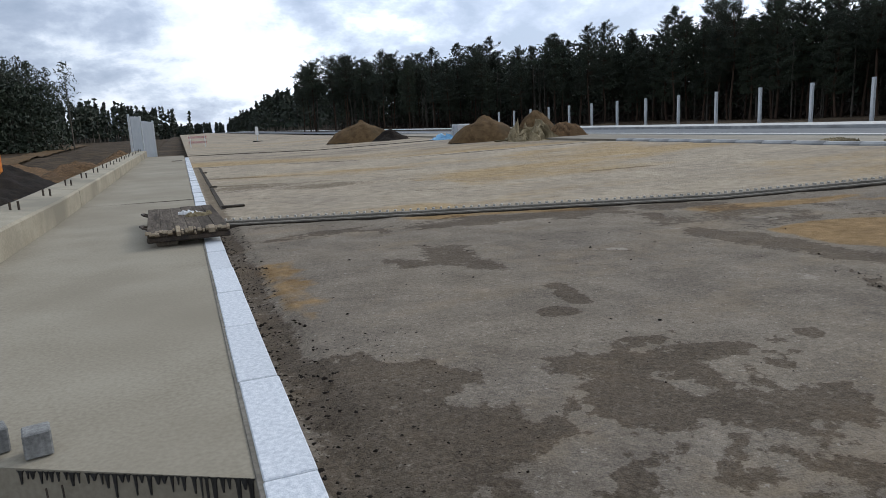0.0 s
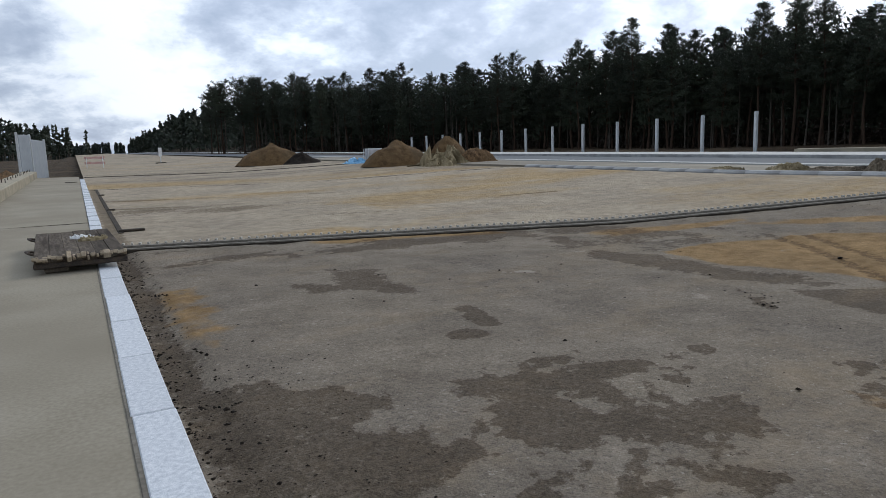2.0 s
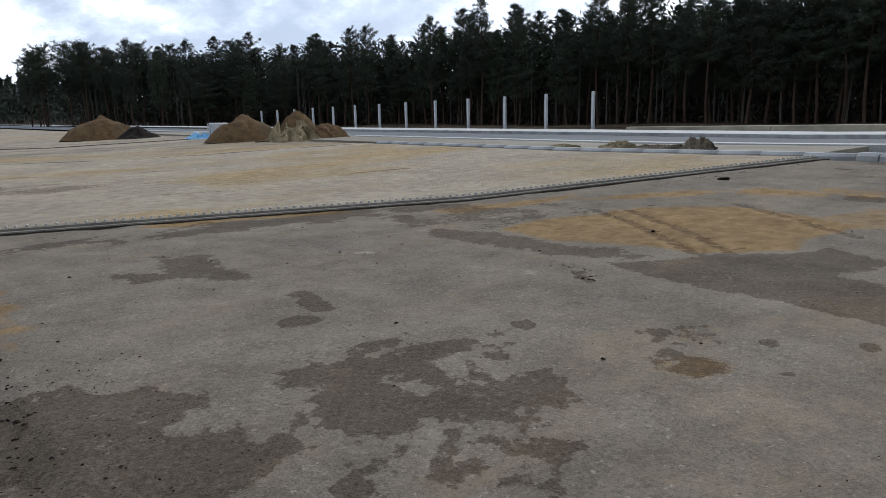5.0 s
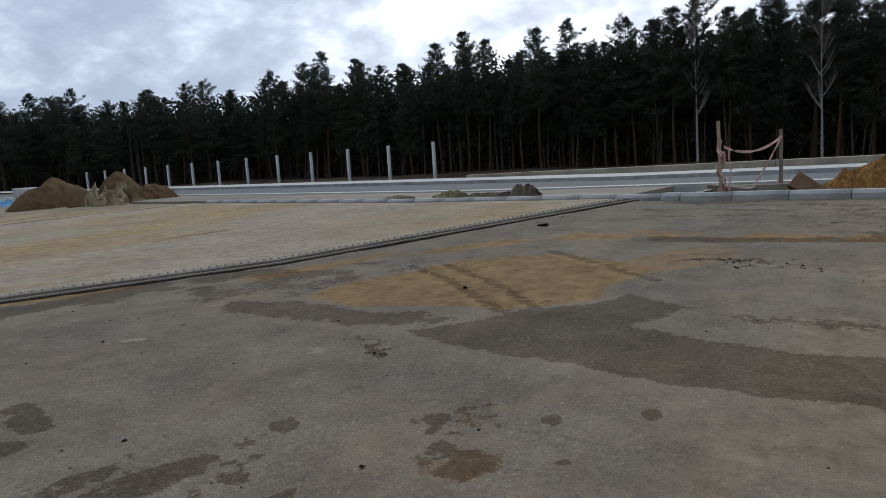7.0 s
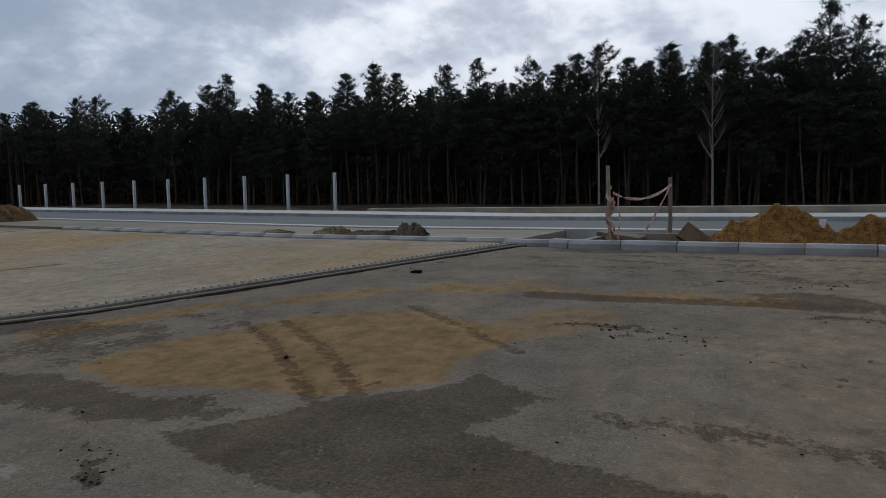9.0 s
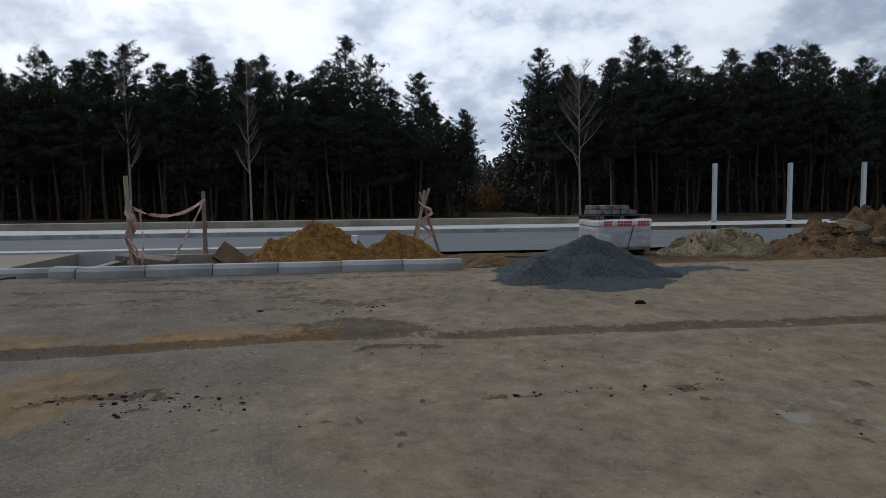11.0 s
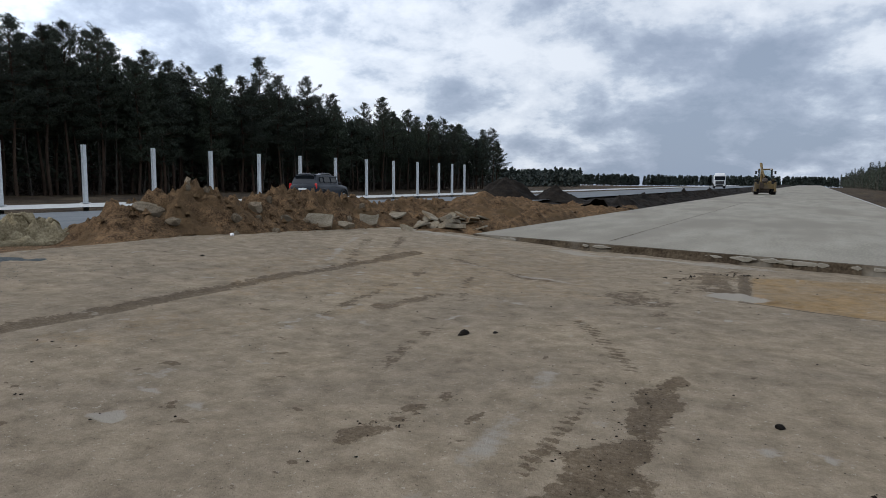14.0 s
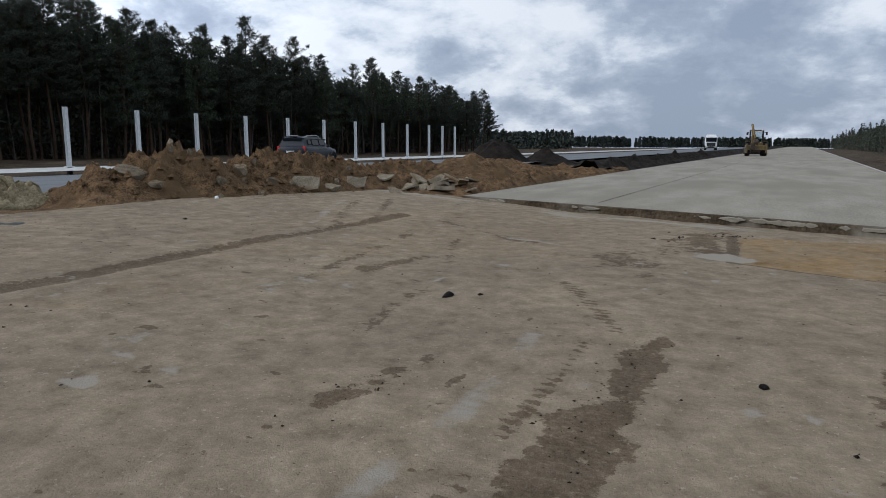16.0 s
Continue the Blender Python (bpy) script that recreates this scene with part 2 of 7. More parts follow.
def clear_pane():
    """Thin dusty glass, mostly clear."""
    m = bpy.data.materials.new("dusty cab glass")
    m.use_nodes = True
    b = m.node_tree.nodes["Principled BSDF"]
    b.inputs["Base Color"].default_value = (0.75, 0.80, 0.80, 1)
    b.inputs["Roughness"].default_value, b.inputs["Transmission Weight"].default_value, b.inputs["IOR"].default_value = 0.05, 1.0, 1.1
    return m


def leaf_mat(name, c1, c2, vary=0.25):
    m = mat(name, c1, c2, 0.7, 0.5, 6, 0.0, vary=vary)
    return m


NEEDLE = leaf_mat("dark pine needles", (0.015, 0.023, 0.013), (0.046, 0.061, 0.033))
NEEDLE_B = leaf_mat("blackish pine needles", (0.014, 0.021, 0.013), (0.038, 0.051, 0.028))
# distance haze is put into this paler blue-green needle colour
NEEDLE_HAZE = leaf_mat("far pine needles with haze tint", (0.024, 0.034, 0.028), (0.046, 0.061, 0.047))
BRUSH = leaf_mat("brown undergrowth", (0.022, 0.016, 0.012), (0.060, 0.042, 0.028))
AUTUMN = leaf_mat("rust orange leaves", (0.24, 0.10, 0.02), (0.42, 0.20, 0.045))


def road_mat(name="dusty stained asphalt", sand_c=((0.172, 0.110, 0.050), (0.30, 0.200, 0.100)), dust_c=((0.150, 0.117, 0.080), (0.300, 0.243, 0.175))):
    """Dusty asphalt base; the colour layer 'stain' holds sand (r), damp (g), dust (b) and pale crust (alpha)."""
    m = bpy.data.materials.new(name)
    m.use_nodes = True
    n, l = m.node_tree.nodes, m.node_tree.links
    b = n["Principled BSDF"]
    at = n.new("ShaderNodeVertexColor"); at.layer_name = "stain"
    sp = n.new("ShaderNodeSeparateColor"); l.new(at.outputs[0], sp.inputs[0])
    co = n.new("ShaderNodeTexCoord")

    def nz(s, d, r=0.6):
        q = n.new("ShaderNodeTexNoise"); q.inputs["Scale"].default_value = s; q.inputs["Detail"].default_value = d; q.inputs["Roughness"].default_value = r
        l.new(co.outputs["Object"], q.inputs["Vector"]); return q.outputs["Fac"]

    def ramp(src, p0, c0, p1, c1):
        q = n.new("ShaderNodeValToRGB")
        q.color_ramp.elements[0].position, q.color_ramp.elements[0].color = p0, (*c0, 1)
        q.color_ramp.elements[1].position, q.color_ramp.elements[1].color = p1, (*c1, 1)
        l.new(src, q.inputs[0]); return q.outputs[0]

    def mix(f, a, c):
        q = n.new("ShaderNodeMixRGB"); l.new(f, q.inputs[0]); l.new(a, q.inputs[1])
        if isinstance(c, tuple):
            q.inputs[2].default_value = (*c, 1)
        else:
            l.new(c, q.inputs[2])
        return q.outputs[0]

    def soft(src, edge, wid, jit, scale=7):
        a = n.new("ShaderNodeMath"); a.operation = "MULTIPLY_ADD"; a.inputs[1].default_value = jit
        l.new(nz(scale, 14, 0.75), a.inputs[0]); l.new(src, a.inputs[2])
        q = n.new("ShaderNodeMapRange"); q.inputs[1].default_value = edge + jit * 0.5 - wid; q.inputs[2].default_value = edge + jit * 0.5 + wid
        l.new(a.outputs[0], q.inputs[0]); return q.outputs[0]

    grains = nz(95, 2, 0.7)
    base = ramp(nz(1.6, 12, 0.70), 0.34, (0.138, 0.116, 0.091), 0.66, (0.226, 0.195, 0.157))
    speck = ramp(grains, 0.58, (0, 0, 0), 0.72, (1, 1, 1))
    sc = n.new("ShaderNodeMath"); sc.operation = "MULTIPLY"; sc.inputs[1].default_value = 0.35; l.new(speck, sc.inputs[0])
    base = mix(sc.outputs[0], base, (0.30, 0.28, 0.25))
    mid = ramp(nz(24, 6, 0.75), 0.34, (0.82, 0.81, 0.80), 0.66, (1.19, 1.19, 1.18))
    mm = n.new("ShaderNodeVectorMath"); mm.operation = "MULTIPLY"; l.new(base, mm.inputs[0]); l.new(mid, mm.inputs[1])
    base = mm.outputs[0]
    pale = ramp(nz(3.1, 14, 0.76), 0.60, (0, 0, 0), 0.66, (1, 1, 1))
    pm = n.new("ShaderNodeMath"); pm.operation = "MULTIPLY"; pm.inputs[1].default_value = 0.42; l.new(pale, pm.inputs[0])
    base = mix(pm.outputs[0], base, (0.31, 0.27, 0.21))
    dk = ramp(nz(60, 2, 0.7), 0.34, (1, 1, 1), 0.42, (0, 0, 0))
    sd = n.new("ShaderNodeMath"); sd.operation = "MULTIPLY"; sd.inputs[1].default_value = 0.45; l.new(dk, sd.inputs[0])
    base = mix(sd.outputs[0], base, (0.06, 0.054, 0.046))
    fleck = ramp(nz(26, 3, 0.6), 0.645, (0, 0, 0), 0.68, (1, 1, 1))
    fm = n.new("ShaderNodeMath"); fm.operation = "MULTIPLY"; fm.inputs[1].default_value = 0.55; l.new(fleck, fm.inputs[0])
    base = mix(fm.outputs[0], base, (0.36, 0.33, 0.28))
    sand = ramp(nz(5, 10, 0.68), 0.36, sand_c[0], 0.66, sand_c[1])
    dust = ramp(nz(4, 14, 0.74), 0.34, dust_c[0], 0.66, dust_c[1])
    dpit = ramp(nz(30, 4, 0.7), 0.30, (1, 1, 1), 0.36, (0, 0, 0))
    dust = mix(dpit, dust, (0.085, 0.066, 0.045))
    dust = mix(fm.outputs[0], dust, (0.36, 0.32, 0.26))
    c = mix(soft(sp.outputs[2], 0.5, 0.2, 0.9), base, dust)
    c = mix(soft(sp.outputs[0], 0.5, 0.15, 0.7), c, sand)
    grainy = ramp(nz(48, 6, 0.8), 0.33, (0.86, 0.855, 0.85), 0.67, (1.14, 1.14, 1.14))
    gm = n.new("ShaderNodeVectorMath"); gm.operation = "MULTIPLY"; l.new(c, gm.inputs[0]); l.new(grainy, gm.inputs[1])
    broad = ramp(nz(0.6, 7, 0.62), 0.34, (0.87, 0.87, 0.88), 0.66, (1.13, 1.12, 1.09))
    bm_ = n.new("ShaderNodeVectorMath"); bm_.operation = "MULTIPLY"; l.new(gm.outputs[0], bm_.inputs[0]); l.new(broad, bm_.inputs[1])
    c = bm_.outputs[0]
    wet0 = soft(sp.outputs[1], 0.5, 0.05, 1.7, 11)
    flaky = ramp(nz(34, 8, 0.78), 0.36, (0.52, 0.52, 0.52), 0.58, (1, 1, 1))
    wm = n.new("ShaderNodeMath"); wm.operation = "MULTIPLY"; l.new(wet0, wm.inputs[0]); l.new(flaky, wm.inputs[1])
    wetf = wm.outputs[0]
    dark = n.new("ShaderNodeVectorMath"); dark.operation = "MULTIPLY"; dark.inputs[1].default_value = (0.43, 0.39, 0.345)
    l.new(c, dark.inputs[0])
    c = mix(wetf, c, dark.outputs[0])
    c = mix(soft(at.outputs["Alpha"], 0.5, 0.12, 0.9, 9), c, (0.285, 0.252, 0.205))
    l.new(c, b.inputs["Base Color"])
    rr = n.new("ShaderNodeMapRange"); rr.inputs[3].default_value, rr.inputs[4].default_value = 0.95, 0.85
    b.inputs["Specular IOR Level"].default_value = 0.10
    l.new(wetf, rr.inputs[0]); l.new(rr.outputs[0], b.inputs["Roughness"])
    hb = n.new("ShaderNodeMath"); hb.operation = "MULTIPLY_ADD"; hb.inputs[1].default_value = 0.6
    l.new(grains, hb.inputs[0]); l.new(nz(14, 5), hb.inputs[2])
    bp = n.new("ShaderNodeBump"); bp.inputs["Strength"].default_value = 0.8; bp.inputs["Distance"].default_value = 0.022
    l.new(hb.outputs[0], bp.inputs["Height"]); l.new(bp.outputs[0], b.inputs["Normal"])
    return m


ROAD = road_mat()
DECK = road_mat("sand-strewn pale deck", ((0.25, 0.180, 0.095), (0.40, 0.300, 0.175)), ((0.235, 0.195, 0.145), (0.40, 0.345, 0.265)))

# ---------------------------------------------------------------- building helpers
rng = np.random.default_rng(7)


def link(ob, parent):
    if parent is not None:
        ob.parent = parent
    return ob


def part(name, bm, material, parent=None, label=""):
    me = bpy.data.meshes.new(name)
    if isinstance(bm, tuple):
        me.from_pydata(bm[0], [], bm[1])
    else:
        bm.to_mesh(me); bm.free()
    me.materials.append(material)
    ob = link(new(name, me), parent)
    if label:
        ob["label"] = label
    return ob


def thing(name, m, label, category, group="", kind=""):
    e = new(name)
    e.matrix_world = m
    return tagged(e, label, category, group, kind)


def box(bm, size, at=(0, 0, 0), bevel=0.0, rot=None, taper=None):
    r = bmesh.ops.create_cube(bm, size=1.0)
    vs = r["verts"]
    for v in vs:
        if taper and v.co.z > 0:
            v.co.x *= taper[0]; v.co.y *= taper[1]
        v.co = Vector((v.co.x * size[0], v.co.y * size[1], v.co.z * size[2]))
    if bevel:
        es = list({e for v in vs for e in v.link_edges})
        rb = bmesh.ops.bevel(bm, geom=es, offset=bevel, segments=1, affect="EDGES", profile=0.5)
        vs = list({v for f in rb["faces"] for v in f.verts} | {v for v in vs if v.is_valid})
    m = Matrix.Translation(at) @ (rot if rot else Matrix.Identity(4))
    bmesh.ops.transform(bm, matrix=m, verts=vs)
    return bm


def boxed(size, at=(0, 0, 0), bevel=0.0, rot=None, taper=None):
    return box(bmesh.new(), size, at, bevel, rot, taper)


def cyl(bm, r, a, b, r2=None, seg=10):
    a, b = Vector(a), Vector(b)
    d = b - a
    m = Matrix.Translation((a + b) / 2) @ d.to_track_quat("Z", "Y").to_matrix().to_4x4()
    bmesh.ops.create_cone(bm, cap_ends=True, segments=seg, radius1=r, radius2=r if r2 is None else r2, depth=d.length, matrix=m)
    return bm


def tube(pts, r0, r1, seg=6):
    """Tapered tube along points, as (verts, faces)."""
    V, F = [], []
    for i, p in enumerate(pts):
        p = Vector(p)
        d = (Vector(pts[min(i + 1, len(pts) - 1)]) - Vector(pts[max(i - 1, 0)])).normalized()
        q = d.to_track_quat("Z", "Y")
        r = r0 + (r1 - r0) * i / (len(pts) - 1)
        for k in range(seg):
            a = 2 * math.pi * k / seg
            V.append(tuple(p + q @ Vector((r * math.cos(a), r * math.sin(a), 0))))
        if i:
            for k in range(seg):
                k2 = (k + 1) % seg
                F.append(((i - 1) * seg + k, (i - 1) * seg + k2, i * seg + k2, i * seg + k))
    F.append(tuple(range(seg))[::-1]); F.append(tuple(range((len(pts) - 1) * seg, len(pts) * seg)))
    return V, F


def merge(*meshes):
    V, F = [], []
    for v, f in meshes:
        o = len(V)
        V += list(v); F += [tuple(i + o for i in q) for q in f]
    return V, F


def hash2(ix, iy, seed):
    h = (ix * 374761393 + iy * 668265263 + seed * 974634541) & 0xFFFFFFFF
    h = ((h ^ (h >> 13)) * 1274126177) & 0xFFFFFFFF
    return ((h ^ (h >> 16)) & 0xFFFF) / 65535.0


def vnoise(x, y, seed=0):
    x, y = np.asarray(x, float), np.asarray(y, float)
    ix, iy = np.floor(x).astype(np.int64), np.floor(y).astype(np.int64)
    fx, fy = x - ix, y - iy
    fx, fy = fx * fx * (3 - 2 * fx), fy * fy * (3 - 2 * fy)
    a, b = hash2(ix, iy, seed), hash2(ix + 1, iy, seed)
    c, d = hash2(ix, iy + 1, seed), hash2(ix + 1, iy + 1, seed)
    return (a * (1 - fx) + b * fx) * (1 - fy) + (c * (1 - fx) + d * fx) * fy


def fbm(x, y, scale, octaves=5, seed=0, gain=0.5):
    """About -1 to 1."""
    out, amp, tot = 0, 1.0, 0
    for o in range(octaves):
        out = out + amp * (vnoise(np.asarray(x) * scale * 2 ** o, np.asarray(y) * scale * 2 ** o, seed + o) * 2 - 1)
        tot += amp; amp *= gain
    return out / tot * 1.6


def ground_z(x, y):
    """Road surface: crossfall up to the east, long grade up to the north."""
    x, y = np.asarray(x, float), np.asarray(y, float)
    return 0.04 * np.clip(x - 8, 0, 7.3) + 0.013 * np.clip(y - 12, 0, 400)


def gz(x, y):
    return float(ground_z(x, y))


def grid_mesh(name, xs, ys, zfun, material, parent=None, smooth=True, keep=None):
    X, Y = np.meshgrid(xs, ys, indexing="ij")
    Z = zfun(X, Y)
    nx, ny = len(xs), len(ys)
    V = np.stack([X, Y, Z], -1).reshape(-1, 3)
    I = np.arange(nx * ny).reshape(nx, ny)
    Fa = np.stack([I[:-1, :-1], I[1:, :-1], I[1:, 1:], I[:-1, 1:]], -1).reshape(-1, 4)
    if keep is not None:
        cx = (X[:-1, :-1] + X[1:, 1:]) / 2; cy = (Y[:-1, :-1] + Y[1:, 1:]) / 2
        Fa = Fa[keep(cx, cy).reshape(-1)]
    me = bpy.data.meshes.new(name)
    me.vertices.add(len(V)); me.vertices.foreach_set("co", V.astype(np.float32).ravel())
    me.loops.add(Fa.size); me.loops.foreach_set("vertex_index", Fa.astype(np.int32).ravel())
    me.polygons.add(len(Fa)); me.polygons.foreach_set("loop_start", np.arange(0, Fa.size, 4, dtype=np.int32))
    me.update(calc_edges=True)
    if smooth:
        me.polygons.foreach_set("use_smooth", np.ones(len(Fa), bool))
    me.materials.append(material)
    return link(new(name, me), parent), X, Y


# skewed cross lines of the bridge
JX0, JY0, JX1, JY1 = 0.85, 10.48, 15.9, 5.30


def joint_y(x):
    return JY0 + (x - JX0) * (JY1 - JY0) / (JX1 - JX0)


BEND = radians(4.6)          # the carriageway south of the bridge turns by this much


def south(u, v):
    """Place from the slab's own axes: u across (east), v along (southwards), from its north-west corner."""
    return (0.62 + u * math.cos(BEND) - v * math.sin(BEND), -11.35 - u * math.sin(BEND) * 0 - v * math.cos(BEND))

# ---------------------------------------------------------------- ground and roads
TAN_B = math.tan(BEND)


def bend_x(y):
    return -TAN_B * np.clip(-12 - np.asarray(y, float), 0, None)


def terrain(x, y):
    r = np.hypot(x, y)
    xc = x - bend_x(y)
    z = -0.45 + 0.013 * np.clip(y - 12, 0, 300) + 0.0055 * np.clip(-15 - y, 0, 300)
    west = np.clip((-2.0 - xc) / 2.0, 0, 1)
    z = z - 0.75 * west * np.clip((y + 6) / 10, 0, 1) - 0.15 * west * np.clip((-6 - y) / 10, 0, 1)
    z = z + west * (0.35 * fbm(x, y, 0.12, 4, 3) + 0.16 * fbm(x, y, 0.7, 4, 9)) * np.clip(1.2 - r / 160, 0.05, 1)
    east = np.clip((xc - 38) / 4, 0, 1)
    z = z + east * (0.25 + 0.2 * fbm(x, y, 0.1, 3, 5))
    # thrown-up soil beside the southern carriageway
    bank = np.exp(-((xc + 4.6) / 1.4) ** 2) * np.clip((-17 - y) / 4, 0, 1)
    return z + bank * (0.16 + 0.22 * fbm(x, y, 0.9, 4, 21))


def spread(lo, hi, step, far, grow=1.16):
    mid = list(np.arange(lo, hi + step / 2, step))
    a, d = lo, step
    while a > -far:
        d *= grow; a -= d; mid.insert(0, a)
    a, d = hi, step
    while a < far:
        d *= grow; a += d; mid.append(a)
    return np.array(mid)


MUD = mat("rough muddy ground", (0.018, 0.013, 0.009), (0.075, 0.053, 0.032), 0.95, 0.9, 9, 1.0, c3=(0.085, 0.062, 0.036), bump_fine=5)
ground, _, _ = grid_mesh("ground", spread(-30, 60, 0.8, 2600), spread(-90, 120, 0.9, 2600), terrain, MUD)
tagged(ground, "bare brown churned earth reaching to the woods", "ground", kind="structure")


def edge_y(x):
    """Northern edge of the southern concrete slab."""
    return -11.35 - 0.395 * (np.asarray(x, float) - 0.62)


def blob(X, Y, cx, cy, rx, ry, rot=0.0):
    c, s = math.cos(radians(rot)), math.sin(radians(rot))
    dx, dy = X - cx, Y - cy
    return np.hypot((dx * c + dy * s) / rx, (-dx * s + dy * c) / ry)


def stroke(X, Y, pts, width):
    """1 on a polyline, falling to 0 at about the width."""
    d = np.full(X.shape, 1e9)
    for (ax, ay), (bx, by) in zip(pts[:-1], pts[1:]):
        vx, vy = bx - ax, by - ay
        t = np.clip(((X - ax) * vx + (Y - ay) * vy) / (vx * vx + vy * vy), 0, 1)
        d = np.minimum(d, np.hypot(X - ax - t * vx, Y - ay - t * vy))
    return np.clip(1.25 - d / width, 0, 1)


def lobe(X, Y, cx, cy, rx, ry, rot=0, jag=0.5, seed=0, freq=1.6):
    return np.clip(0.5 + 1.3 * (1 - blob(X, Y, cx, cy, rx, ry, rot)) + jag * fbm(X, Y, freq, 6, seed, 0.62), 0, 1)


def patchy(X, Y, cx, cy, rx, ry, rot, cover, freq, seed):
    """Ragged blotches that thin out towards the rim of an ellipse."""
    r = blob(X, Y, cx, cy, rx, ry, rot)
    v = 1.25 * fbm(X, Y, freq, 7, seed, 0.62) + cover - 1.7 * np.clip(r - 0.55, 0, None)
    return np.clip(0.5 + 1.6 * v, 0, 1)


def region(X, Y, pts, jag, seed, freq=2.0, fade=0.30, core=0.45):
    """Ragged patch inside a rough outline."""
    inside, d = np.zeros(X.shape, bool), np.full(X.shape, 1e9)
    for (ax, ay), (bx, by) in zip(pts, pts[1:] + pts[:1]):
        vx, vy = bx - ax, by - ay
        t = np.clip(((X - ax) * vx + (Y - ay) * vy) / (vx * vx + vy * vy), 0, 1)
        d = np.minimum(d, np.hypot(X - ax - t * vx, Y - ay - t * vy))
        if ay != by:
            inside ^= ((ay > Y) != (by > Y)) & (X < ax + (Y - ay) * vx / vy)
    sd = np.where(inside, d, -d)
    return np.clip(0.5 + np.clip(sd / fade, -2, core) + jag * fbm(X, Y, freq, 7, seed, 0.62), 0, 1)


RUT = [(10.62, 3.2), (10.70, 1.9), (10.90, 0.65), (10.74, -0.9), (10.70, -2.6), (10.66, -5.3), (10.60, -7.8), (10.42, -11.2)]
SAND_BAR = [(4.8, -8.7), (3.4, -8.05), (-2.5, -5.6), (-2.5, -9.5), (2.7, -11.5), (4.8, -11.3)]


def stains(X, Y):
    n1, n2, n3 = fbm(X, Y, 0.5, 5, 31), fbm(X, Y, 1.3, 5, 41), fbm(X * 0.45, Y, 2.6, 5, 51)
    fine = fbm(X, Y, 5.5, 4, 55, 0.6)
    sand = 0.10 + 0.22 * n1
    damp = 0.10 + 0.12 * n2
    dust = 0.28 + 0.22 * n3 + 0.12 * n2

    def wet(v):
        nonlocal damp
        damp = np.maximum(damp, v)

    def dry(v):
        nonlocal sand
        sand = np.maximum(sand, v)

    south_side = np.clip((2.0 - Y) / 4, 0, 1)
    # sand field with tyre arcs, and sand in front of the joint
    dry(region(X, Y, [(6.31, 5.63), (7.06, 5.72), (7.99, 5.46), (8.78, 5.22), (9.43, 4.21), (9.19, 3.34), (8.92, 2.48), (7.84, 2.82), (7.22, 2.57), (6.63, 3.13), (6.14, 4.65)], 0.32, 3, 1.5, 0.22))
    dry(0.55 * lobe(X, Y, 9.4, 2.6, 1.3, 0.6, -40, 0.6, 4))
    dry(0.80 * np.clip(stroke(X, Y, [(7.05, 7.3), (7.84, 7.09), (8.95, 6.66), (10.8, 4.74), (11.1, 2.6), (11.1, 0.54)], 0.42) * (0.85 + 0.8 * n3), 0, 1))
    dry(0.80 * np.clip(stroke(X, Y, [(3.4, 9.2), (4.41, 8.91), (5.12, 8.75), (5.86, 8.4)], 0.26) * (0.9 + 0.6 * n2), 0, 1))
    dry(0.80 * region(X, Y, [(1.05, 6.95), (1.4, 6.98), (1.38, 5.78), (1.39, 4.98), (1.18, 4.52), (1.02, 5.26)], 0.55, 7, 2.4, 0.25, 0.35))
    dry(0.66 * region(X, Y, [(11.62, 3.9), (11.55, 2.99), (11.17, 2.15), (10.7, 1.9), (10.75, 2.9), (10.9, 3.9)], 0.5, 8, 1.8, 0.3))
    dry(0.56 * region(X, Y, SAND_BAR, 0.28, 10, 1.5, 0.2))
    dry(0.34 * lobe(X, Y, 9.5, -9.5, 3.5, 4.0, 0, 0.6, 11))
    # brown crusts
    for pts, f, sd in (([(4.32, 2.33), (4.58, 1.96), (4.2, 1.79), (3.99, 2.02)], 0.60, 115), ([(3.72, 2.02), (3.96, 1.89), (3.97, 1.6), (3.86, 1.51), (3.64, 1.61), (3.6, 1.86)], 0.78, 117)):
        crust = region(X, Y, pts, 0.6, sd, 4.0, 0.16, 0.35)
        dry((f - 0.22) * crust); wet((f - 0.12) * crust)
    sand = sand + 0.05 * south_side
    dust = dust + 0.85 * south_side
    # scattered flakes of damp, thicker south of the bridge approach
    wet(np.clip(0.5 + 2.6 * (fbm(X * 0.8, Y, 4.6, 5, 151, 0.6) - 0.95), 0, 1))
    wet(0.95 * south_side * np.clip(0.5 + 2.6 * (fbm(X, Y * 0.55, 6.5, 5, 152, 0.62) - 0.98), 0, 1))
    # damp blotches round the start
    wet(region(X, Y, [(0.98, 3.96), (1.33, 3.8), (1.61, 3.4), (1.78, 3.2), (1.64, 3.03), (1.48, 2.96), (1.65, 2.85), (1.82, 2.76), (1.68, 2.58), (1.86, 2.4), (1.54, 2.25), (1.42, 2.0), (1.3, 1.0), (0.85, 1.0), (0.86, 3.24)], 0.60, 112, 6.0, 0.20, 0.46))
    wet(region(X, Y, [(2.33, 3.37), (2.44, 3.35), (2.47, 3.0), (2.67, 3.23), (2.87, 3.28), (3.15, 2.99), (3.24, 2.6), (3.11, 2.44), (3.2, 2.26), (3.05, 1.98), (2.67, 1.94), (2.59, 1.70), (2.30, 1.55), (1.75, 1.9), (2.05, 2.33), (1.94, 2.41), (2.15, 2.55), (1.95, 2.72), (2.19, 2.85), (2.2, 3.14)], 0.85, 113, 5.5, 0.20, 0.20))
    wet(0.80 * region(X, Y, [(1.60, 2.55), (1.95, 2.62), (1.85, 2.40), (1.62, 2.30)], 0.6, 114, 4.5, 0.12))
